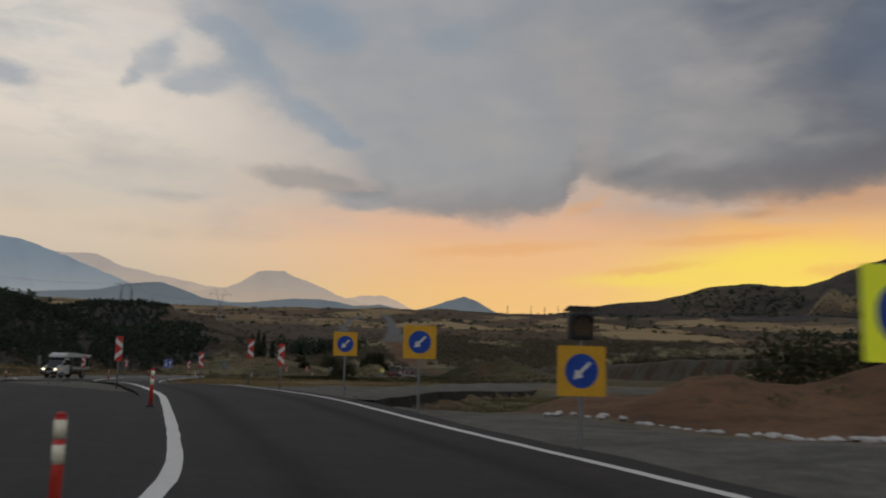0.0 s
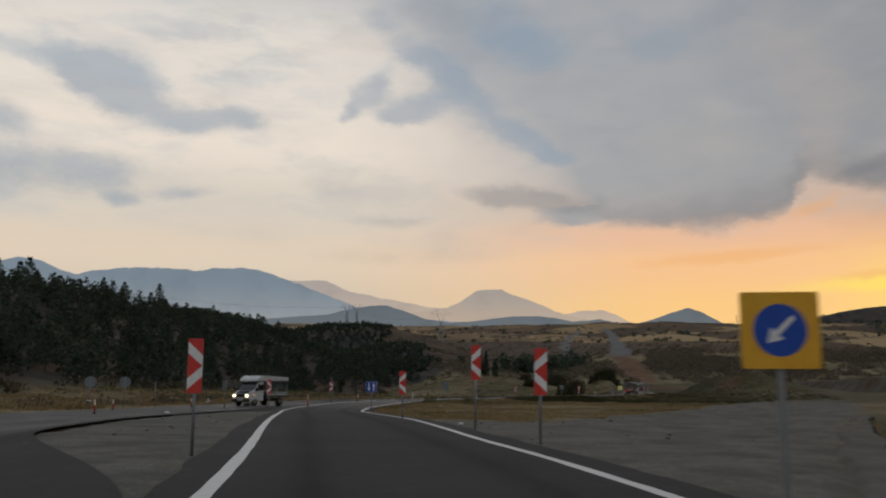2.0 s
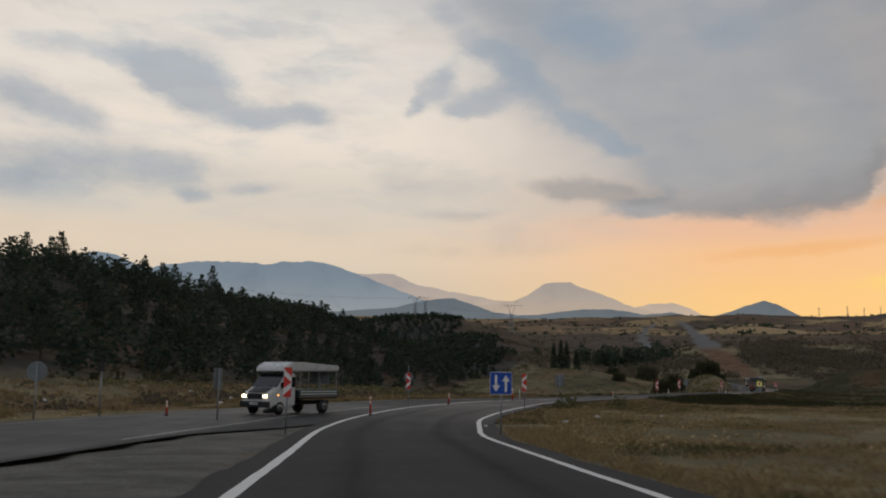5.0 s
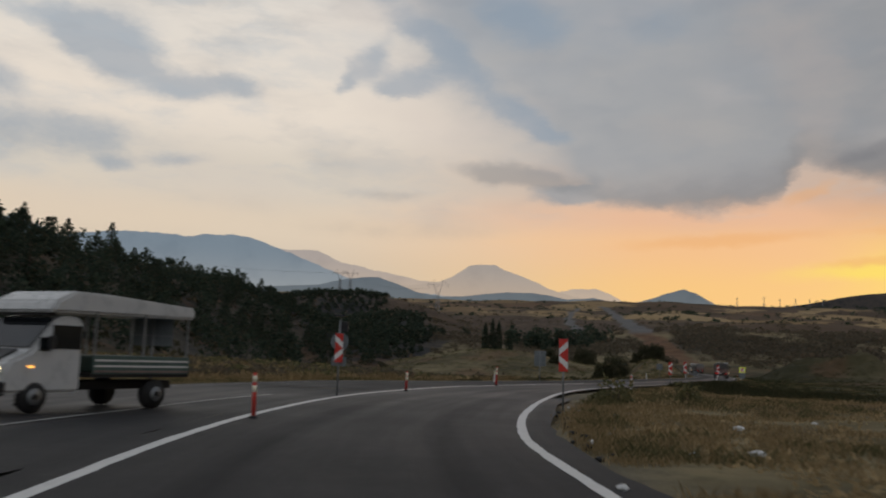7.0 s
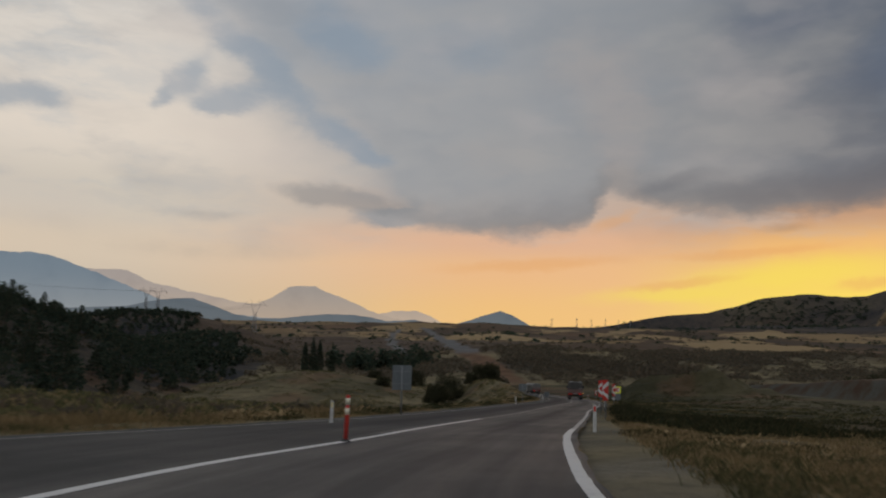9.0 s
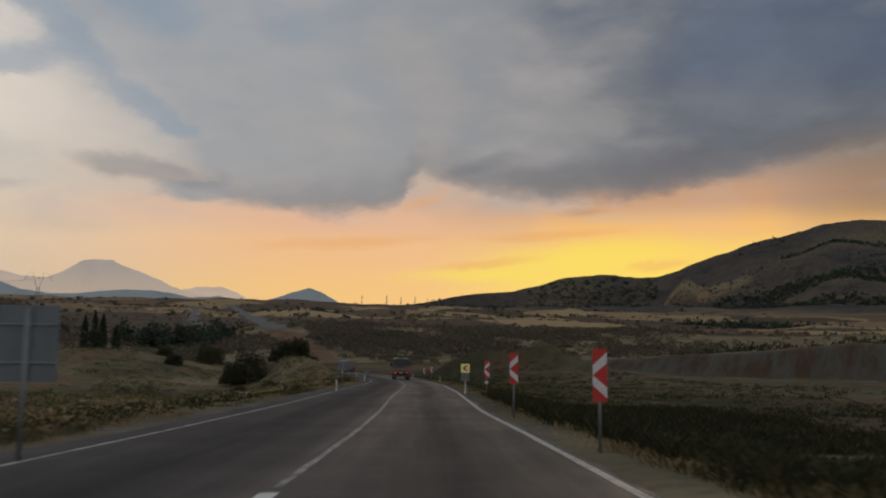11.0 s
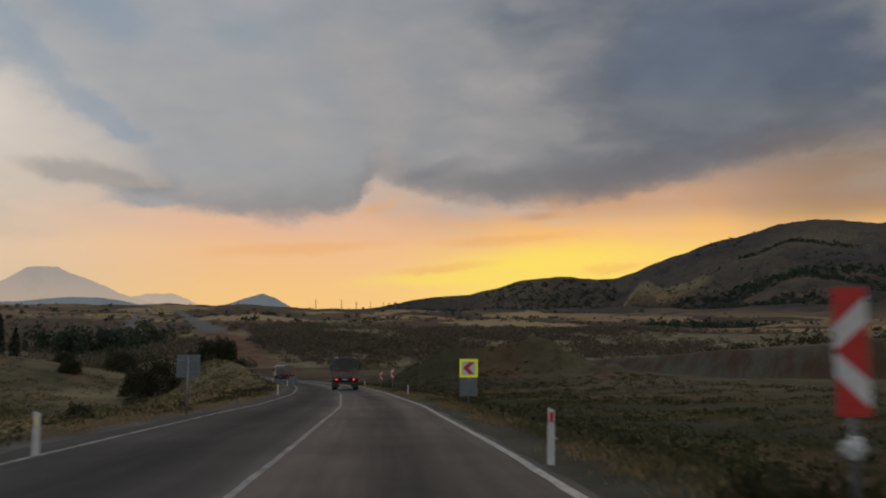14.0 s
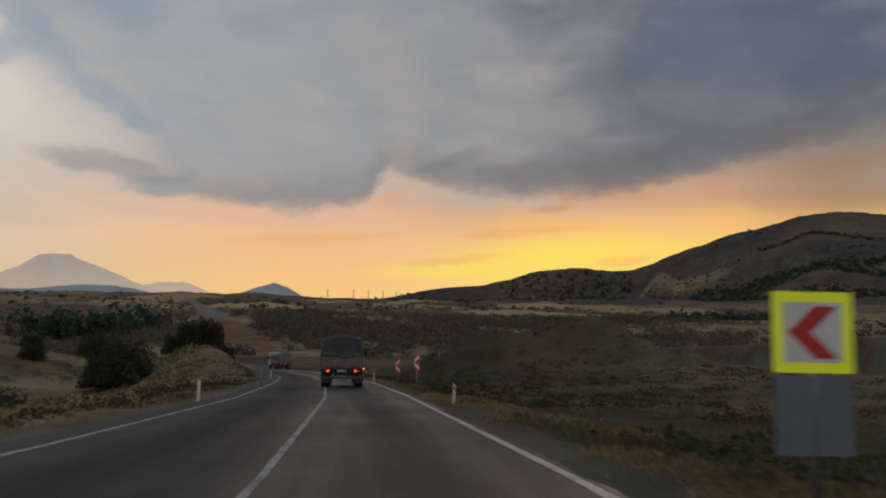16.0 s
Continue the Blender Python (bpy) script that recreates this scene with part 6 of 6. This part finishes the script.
g = np.random.default_rng(21)
places = polar(11000, 320, 580, -16, 28, g, -9.0, 51)
places = places[g.uniform(size=len(places)) < 0.06 + 0.94 * SCRUB(places[:, 0], places[:, 1])][:3400]
places = places[(far_road_at(places[:, 0], places[:, 1]) < 0.05) & (far_road_at(places[:, 0], places[:, 1], RAW_CUT) < 0.05)]
scatter("scrub", "dark oak scrub on the facing slope", "scrub", places, M_SCRUB, 2.2, 2.0, 36, 0.46, 31)
hedge = polar(1700, 330, 1500, -40, 45, g, 0.15, 53)
hedge = hedge[far_road_at(hedge[:, 0], hedge[:, 1]) < 0.05][:1300]
scatter("hedge_bushes", "scattered dark bushes in the fields", "bushes", hedge, M_SCRUB, 2.4, 2.6, 18, 0.9, 33)
far = polar(500, 1900, 3300, 6, 48, g, 0.35, 57)
ridge = polar(420, 2380, 2560, 15.5, 23.5, g, -9.0, 58)
scatter("far_woods", "dark woods on the far hills", "wood", np.concatenate([far, ridge]), M_PINE, 4.5, 5.5, 14, 2.0, 35)
grove = []
for cx, cy, a, b, turn in GROVES:
    for _ in range(int(a * b / 26)):
        rad, ang = math.sqrt(g.uniform()), g.uniform(0, 6.283)
        u, v, c, s = a * rad * math.cos(ang), b * rad * math.sin(ang), math.cos(radians(turn)), math.sin(radians(turn))
        grove.append((cx + c * u - s * v, cy + s * u + c * v))
scatter("hill_grove", "dark pine groves on the big hill", "wood", grove, M_PINE, 4.5, 6.5, 14, 2.0, 36)
knoll = [(920 + g.normal(0, 90), 2100 + g.normal(0, 60)) for _ in range(170)]
scatter("knoll_bushes", "scattered bushes on the bare knoll", "bushes", knoll, M_SHRUB, 3.2, 3.2, 12, 1.5, 38)
grown = polar(700, 900, 2400, -35, 30, g, 0.2, 59)
grown = grown[far_road_at(grown[:, 0], grown[:, 1]) < 0.05]
scatter("far_trees", "small trees along the far fields", "trees", grown, M_PINE, 3.6, 4.2, 14, 1.6, 37)
scatter("valley_trees", "belt of dark trees in the valley", "trees", [(-108 + 0.95 * i + g.normal(0, 3), 585 + g.normal(0, 14)) for i in range(58)], M_PINE, 2.8, 9.5, 60, 1.0, 39)


def bush(x, y, wide, high, n, leaf, label="dense dark green bush on the grassy bank", mat=M_BUSH):
    t = thing("bush", label, "bush", (x, y, at_ground(x, y)), 0, "bushes beside the road")
    gg = np.random.default_rng(int(abs(x * 31 + y * 7)))
    v, f = flakes(dome_points(n, gg, wide, high), leaf, 0.8, 0.8, int(abs(y * 13)))
    ob = new("crown", fast_mesh("crown", v, f, mat, False))
    ob.parent = t
    part("trunk", trunk_mesh(high * 0.6, 0.05 * high ** 0.5, 8, int(abs(x))), M_BARK, t)


for x, y, w, h in ((-38.6, 358, 4.6, 8.2), (-42.5, 361, 3.2, 5.6), (-26.6, 371, 2.7, 5.8), (-29.8, 374, 2.8, 5.0), (-24.0, 369, 1.9, 3.4), (-32.4, 372, 2.0, 3.6), (-53, 424, 4.6, 6.4), (-61, 398, 2.6, 3.2), (-66, 420, 2.6, 3.2), (-33, 262, 1.3, 1.5), (-38, 268, 1.2, 1.4), (-36.5, 254, 1.0, 1.3), (-57, 318, 2.2, 2.4), (-62, 322, 2.0, 1.8)):
    bush(x, y, w, h, (7000 if h > 5.5 else 3500) if h > 3 else 400, 0.19 if h > 3 else 0.13)
for x, y, w, h in ((15.6, 40.5, 2.3, 3.1), (18.3, 42, 2.6, 3.3), (20.8, 40, 2.2, 2.6), (25, 44, 2.6, 2.8)):
    bush(x, y, w, h, 1300, 0.16, "dark green bush behind the earth heap")
for x, y, w, h in ((-28.3, 111.5, 0.8, 1.0), (-25.6, 116.5, 0.7, 0.9)):
    bush(x, y, w, h, 220, 0.10, "small grey-green weed bush beside the road", M_WEED)


def poplar(x, y, high):
    t = thing("poplar_tree", "tall slim dark poplar in the valley", "tree", (x, y, at_ground(x, y)), 0, "row of poplars")
    gg = np.random.default_rng(int(abs(x * 17)))
    zz = gg.uniform(0.03, 1.0, 1100)
    rad = 1.7 * np.sin(np.clip(zz * 0.9 + 0.12, 0, 1) * math.pi) ** 0.7 * np.sqrt(gg.uniform(0, 1, 1100))
    a = gg.uniform(0, 6.283, 1100)
    v, f = flakes(np.stack([rad * np.cos(a), rad * np.sin(a), zz * high], 1), 0.5, 0.6, 1.2, int(abs(x)))
    ob = new("crown", fast_mesh("crown", v, f, M_PINE, False))
    ob.parent = t
    part("trunk", trunk_mesh(high * 0.9, 0.2, 5, 3), M_BARK, t)


for i, x in enumerate((-102, -99, -96.5, -91)):
    poplar(x, 480 + 2 * (i % 3), (16, 18, 17, 13)[i])


def tufts(name, label, places, blades, high, mat, seed):
    """Grass: thin bent blades in tufts."""
    g = np.random.default_rng(seed)
    places = np.asarray(places, float)
    z = land(places[:, 0], places[:, 1])
    n = len(places) * blades
    base = np.repeat(np.column_stack([places, z - 0.02]), blades, 0) + np.column_stack([g.normal(0, 0.20, (n, 2)), np.zeros(n)])
    h = high * np.repeat(g.uniform(0.5, 1.5, len(places)), blades) * g.uniform(0.5, 1.2, n)
    a = g.uniform(0, 6.283, n)
    lean = g.uniform(0.15, 0.9, n) * h
    w = g.uniform(0.003, 0.008, n) * (1 + h)
    d = np.column_stack([np.cos(a), np.sin(a), np.zeros(n)])
    s = np.column_stack([-np.sin(a), np.cos(a), np.zeros(n)])
    up_ = np.array([0, 0, 1.0])
    mid = base + d * (lean * 0.35)[:, None] + up_ * (h * 0.6)[:, None]
    tip = base + d * lean[:, None] + up_ * h[:, None]
    v = np.stack([base - s * w[:, None], base + s * w[:, None], mid + s * w[:, None] * 0.7, tip, mid - s * w[:, None] * 0.7], 1).reshape(-1, 3)
    f = np.arange(5 * n).reshape(n, 5)
    return tagged(new(name, fast_mesh(name, v, f, mat, False)), label, "grass", kind="stuff")


def verge(n, y0, y1, d0, d1, left, g, seed, clump=-0.2):
    m = n * 6
    y = g.uniform(y0, y1, m)
    d = d0 + (d1 - d0) * g.uniform(size=m) ** 1.6
    x = FAR_EDGE(y) - d if left else RIGHT(y) + d
    ok = (lumps(x, y, 6.0, seed) > clump) & (left | (d > SHOULDER(y) + 0.3)) & (left | (np.abs(x - SITE(y)) > 6.5) | (y > 125)) & (left | (np.abs(cut_bank(x, y)[1] + 4.5) > 5)) & (WORKS(x, y) < 0.3)
    return [tuple(p) for p in np.column_stack([x, y])[ok][:n]]


g = np.random.default_rng(5)
tufts("dry_grass", "dry straw-coloured grass on the verges", verge(11000, 62, 150, 1.2, 30, False, g, 81, -0.6) + verge(200, 145, 190, 1.2, 2.6, False, g, 82, -0.1) + verge(3700, 190, 300, 1.2, 18, False, g, 82, -0.2) + verge(2600, 95, 150, 1.4, 34, True, g, 83) + verge(3600, 150, 340, 1.4, 34, True, g, 84, -0.2), 16, 0.13, M_GRASS, 91)
slope = np.column_stack([FOOT(np.linspace(-20, 430, 1500)) - rng.uniform(-4, 190, 1500), np.linspace(-20, 430, 1500) + rng.normal(0, 4, 1500)])
scatter("undergrowth", "dark shrubs under the pines", "shrubs", slope, M_SHRUB, 1.5, 1.6, 16, 0.6, 101)
tufts("green_weeds", "dull green weeds among the dry grass", verge(1600, 66, 140, 1.6, 30, False, g, 87, 0.2) + verge(5200, 186, 310, 1.6, 30, False, g, 88, -0.4) + verge(1500, 95, 200, 1.6, 30, True, g, 89, 0.1), 16, 0.16, M_WEED, 93)
tufts("dark_herbs", "dark green and brown herbs covering the verge", verge(3600, 130, 186, 1.6, 32, False, g, 88, -0.3) + verge(2600, 130, 330, 1.6, 40, True, g, 86, -0.1), 16, 0.15, M_HERB, 94)
tufts("ditch_herbs", "rank dark herbs filling the roadside ditch", np.concatenate([verge(500, 142, 158, 1.8, 15, False, g, 85, -0.2), verge(2100, 156, 186, 1.8, 15, False, g, 85, -0.9)]), 18, 0.30, M_HERB, 96)
low = [p for p in verge(800, 66, 140, 3, 34, False, g, 94, 0.1) + verge(2600, 130, 320, 2.5, 45, False, g, 95, -0.3) + verge(1500, 60, 330, 2.5, 45, True, g, 97, -0.1)]
scatter("low_weeds", "low brown and green weeds beside the road", "weeds", [p for p in low if p[1] > 140], M_HERB, 0.5, 0.42, 26, 0.085, 99)
scatter("dry_weeds", "low straw-brown weeds inside the bend", "weeds", [p for p in low if p[1] <= 140], M_GRASS, 0.42, 0.28, 26, 0.06, 98)

# bushes and tall weeds of the valley floor and of the brown hill behind it
g = np.random.default_rng(29)
floor_y = g.uniform(130, 470, 3600)
floor_x = FAR_EDGE(floor_y) - 8 - (FAR_EDGE(floor_y) - FOOT(floor_y) - 8) * g.uniform(0, 1, 3600) ** 1.4
ok = lumps(floor_x, floor_y, 16, 61) > -0.2
scatter("valley_weeds", "low dark green weeds on the valley floor", "weeds", np.column_stack([floor_x, floor_y])[ok], M_WEED, 1.2, 0.55, 26, 0.19, 62)
ok2 = lumps(floor_x, floor_y, 11, 60) > -0.1
scatter("dry_tussocks", "straw-coloured tussocks on the valley floor", "grass", np.column_stack([floor_x + 3, floor_y + 2])[ok2], M_GRASS, 1.0, 0.4, 26, 0.13, 59)
brown = np.column_stack([g.normal(-270, 110, 700), g.normal(800, 140, 700)])
brown = brown[(lumps(brown[:, 0], brown[:, 1], 40, 63) > 0.0) & (far_road_at(brown[:, 0], brown[:, 1]) < 0.05)]
scatter("hill_bushes", "scattered bushes on the brown hill", "bushes", brown, M_SCRUB, 2.4, 2.4, 20, 0.7, 64)
pit_y = g.uniform(25, 84, 900)
pit_x = PIT_LO(pit_y) + 0.6 + (PIT_HI(pit_y) - PIT_LO(pit_y) - 1.2) * g.uniform(0, 1, 900)
tufts("pit_herbs", "dark weeds growing in the sunk plot", np.column_stack([pit_x, pit_y]), 14, 0.14, M_WEED, 65)
heap_spots = np.column_stack([g.uniform(7, 26, 160), g.uniform(24, 36, 160)])
scatter("heap_weeds", "sparse brown weeds on the earth heaps", "weeds", heap_spots, M_WEED, 0.32, 0.3, 24, 0.06, 66)
tall = verge(4200, 20, 165, 4.0, 42, True, g, 67, -0.15)
tufts("tall_dry_grass", "tall dry brown grass between the old road and the wood", tall, 16, 0.34, M_GRASS, 68)
clumps = [(x, y) for x, y in verge(420, 20, 170, 8.0, 44, True, g, 69, 0.0)]
scatter("brown_bushes", "low brown bushes at the foot of the wood", "bushes", clumps, M_SCRUB, 0.9, 0.8, 40, 0.16, 70)
rim_s, rim_o = np.linspace(34, 165, 150) + g.normal(0, 1.5, 150), g.uniform(13, 24, 150)
rim = np.column_stack([20 + 0.686 * rim_s + 0.727 * rim_o, 332 - 0.727 * rim_s + 0.686 * rim_o])
scatter("bank_hedge", "dark green hedge along the top of the cut bank", "hedge", rim, M_BUSH, 1.5, 1.7, 60, 0.24, 71)


# ---------------------------------------------------------------- pylons and small things
M_PYLON = surface("pylon_steel", (0.22, 0.225, 0.23), (0.32, 0.32, 0.325), 2.0, 0.6, 0.2)


def pylon(x, y, top, turn, thick):
    base = at_ground(x, y) - 0.5
    h = max(top - base, 16.0)
    t = thing("pylon", "lattice steel power pylon on the ridge", "pylon", (x, y, base), turn, "pylons across the hills")
    w0, w1, wt = h * 0.07, h * 0.03, h * 0.11
    waist, head = h * 0.6, h * 0.86
    for sx in (-1, 1):
        for sy in (-1, 1):
            leg = tube(bmesh.new(), thick, thick * 0.8, (sx * w0, sy * w0, 0), (sx * w1, sy * w1, waist), 5)
            tube(leg, thick * 0.8, thick * 0.7, (sx * w1, sy * w1, waist), (sx * wt, sy * w1 * 0.6, head), 5)
            part("leg", leg, M_PYLON, t)
    for s in (-1, 1):
        for k in range(5):
            f0, f1 = k / 5, (k + 1) / 5
            a0, a1 = w0 + (w1 - w0) * f0, w0 + (w1 - w0) * f1
            br = tube(bmesh.new(), thick * 0.5, thick * 0.5, (-a0, s * a0, waist * f0), (a1, s * a1, waist * f1), 4)
            tube(br, thick * 0.5, thick * 0.5, (a0, s * a0, waist * f0), (-a1, s * a1, waist * f1), 4)
            tube(br, thick * 0.4, thick * 0.4, (-a1, s * a1, waist * f1), (a1, s * a1, waist * f1), 4)
            part("brace", br, M_PYLON, t)
    arm = tube(bmesh.new(), thick, thick * 0.6, (-h * 0.32, 0, head), (h * 0.32, 0, head), 5)
    for s in (-1, 1):
        tube(arm, thick * 0.7, thick * 0.5, (s * wt, 0, head), (s * wt, 0, h), 5)
        tube(arm, thick * 0.5, thick * 0.5, (s * wt, 0, h), (s * h * 0.32, 0, head), 4)
    part("cross_arm", arm, M_PYLON, t)
    for k in (-0.3, 0.0, 0.3):
        part("insulator", tube(bmesh.new(), thick * 0.7, thick * 0.5, (k * h, 0, head), (k * h, 0, head - h * 0.08), 6), M_BLACK, t)
    return base + head


pylon(-300, 830, 77, 30, 0.16)
pylon(-294, 841, 78, 30, 0.16)
pylon(-519, 648, 93, 30, 0.16)
pylon(-521, 662, 96, 30, 0.16)
pylon(-291, 1163, 99, 20, 0.2)
for b, r in ((4.88, 2230), (6.46, 2250), (7.37, 2240), (8.26, 2260), (9.07, 2250), (9.78, 2270)):
    px, py = -25 + r * math.sin(radians(b)), 130 + r * math.cos(radians(b))
    pylon(px, py, at_ground(px, py) + 24, 70, 0.26)


def cable(a, b, sag, r):
    bm = bmesh.new()
    pts = [Vector(a).lerp(Vector(b), i / 12) - Vector((0, 0, sag * (1 - (2 * i / 12 - 1) ** 2))) for i in range(13)]
    for p, q in zip(pts, pts[1:]):
        tube(bm, r, r, p, q, 4)
    tagged(new("power_cable", mesh_of("power_cable", bm, M_BLACK)), "thin black power cable between the pylons", "cable", "cables between the pylons")


for k in (-5, 0, 5):
    cable((-300 + k, 830, 74), (-521 + k, 662, 92), 9, 0.02)
    cable((-300 + k, 830, 74), (-291 + k, 1163, 92), 9, 0.03)

M_BAG = surface("white_plastic_film", (0.55, 0.55, 0.53), (0.75, 0.75, 0.73), 9.0, 0.45)
M_STONE = surface("whitewashed_stone", (0.40, 0.385, 0.36), (0.62, 0.60, 0.57), 4.0, 0.85, bump=0.6, grain=14.0)
M_ROCK = surface("grey_stone", (0.12, 0.11, 0.10), (0.24, 0.225, 0.20), 4.0, 0.9, bump=0.6, grain=14.0)


def lump(name, label, category, group, x, y, size, flat, mat, seed):
    g = np.random.default_rng(seed)
    bm = bmesh.new()
    bmesh.ops.create_icosphere(bm, subdivisions=2, radius=size)
    for v in bm.verts:
        k = 1 + 0.32 * noise.noise(v.co * (2.2 / size) + Vector((seed, 0, 0))) + g.uniform(-0.06, 0.06)
        v.co = Vector((v.co.x * k * 1.25, v.co.y * k, v.co.z * k * flat))
    ob = tagged(new(name, mesh_of(name, bm, mat)), label, category, group)
    ob.matrix_world = pose(x, y, at_ground(x, y) + size * flat * 0.62, 0, 0, g.uniform(0, 360))


# whitewashed stones along the earth heap
k = 0
for i in range(38):
    f = ((i * 0.618) % 1.0) ** 0.8
    x, y = 2.6 + 7.2 * f, 23.2 - 1.3 * f - 4.0 * f * f
    lump("white_stone", "rough whitewashed stone at the foot of the heap", "stone", "stones along the heap", x + random.uniform(-0.2, 0.2), y + random.uniform(-0.4, 0.4), random.uniform(0.05, 0.11) + 0.09 * f * random.random(), 0.6, M_STONE, 300 + i)
for i, (x, y, s) in enumerate(((-25.1, 94.3, 0.20), (-24.8, 101.6, 0.18), (-28.0, 95.1, 0.13), (-27.2, 88.3, 0.10), (-28.0, 103.9, 0.14), (-11.9, 53.3, 0.12), (-30.6, 64.9, 0.16), (-22.0, 108, 0.12),
                               (-51, 107, 0.25), (-55, 112, 0.2), (-58, 120, 0.25), (-49, 122, 0.2), (-60, 131, 0.3), (-66, 126, 0.25), (-52, 96, 0.2), (-63, 104, 0.3), (-48.5, 126, 0.2), (-13, 221, 0.1), (-17.8, 196, 0.1), (-14.5, 205, 0.12))):
    lump("plastic_bag", "crumpled white plastic litter lying in the grass", "litter", "litter along the road", x, y, s * 0.72, 0.6, M_BAG, 400 + i)
for i in range(40):
    y = random.uniform(30, 62)
    x = random.uniform(float(NEAR_EDGE(y)) + 0.6, float(LEFT(y)) - 1.2) if i % 2 else float(RIGHT(y)) + random.uniform(1.2, 8)
    lump("loose_stone", "small grey stone lying on the gravel", "stone", "loose stones on the gravel", x, y, random.uniform(0.03, 0.075), 0.6, M_ROCK, 500 + i)

# plastic film caught on a post
bm = bmesh.new()
bmesh.ops.create_icosphere(bm, subdivisions=3, radius=0.12)
for v in bm.verts:
    q = 1 + 0.5 * noise.noise(v.co * 16)
    v.co = Vector((v.co.x * q * 1.5, v.co.y * q * 0.6, v.co.z * q * 1.0))
rag = tagged(new("plastic_rag", mesh_of("plastic_rag", bm, M_BAG)), "torn white plastic caught on a sign post", "litter")
rag.scale = (0.55, 0.55, 0.7)
rag.location = (-20.04, 183.2, 0.22)

# dark cloth left on the lane edge
bm = bmesh.new()
bmesh.ops.create_icosphere(bm, subdivisions=3, radius=0.22)
for v in bm.verts:
    q = 1 + 0.35 * noise.noise(v.co * 9)
    v.co = Vector((v.co.x * q * 1.4, v.co.y * q, max(v.co.z * q, -0.1) * 0.8))
heap = tagged(new("rubber_scrap", mesh_of("rubber_scrap", bm, M_RUBBER)), "heap of torn black tyre rubber on the asphalt", "rubber scrap")
heap.location = (-41.4, 96.4, float(road_z(96.4)) + 0.07)

# scraps and broken asphalt along the inside of the bend
for i in range(16):
    y = random.uniform(78, 112)
    x = float(RIGHT(y)) + random.uniform(1.1, 7.5) * (0.4 + 0.6 * random.random())
    lump("paper_scrap", "small pale scrap of litter in the dry grass", "litter", "litter along the road", x, y, random.uniform(0.03, 0.075), 0.5, M_BAG, 600 + i)
for i in range(12):
    y = 92 + 1.1 * i + random.uniform(-0.4, 0.4)
    lump("asphalt_lump", "broken black lump of asphalt at the lane edge", "rubble", "broken asphalt at the edge", float(RIGHT(y)) + random.uniform(0.85, 1.3), y, random.uniform(0.05, 0.11), 0.6, M_RUBBER, 640 + i)
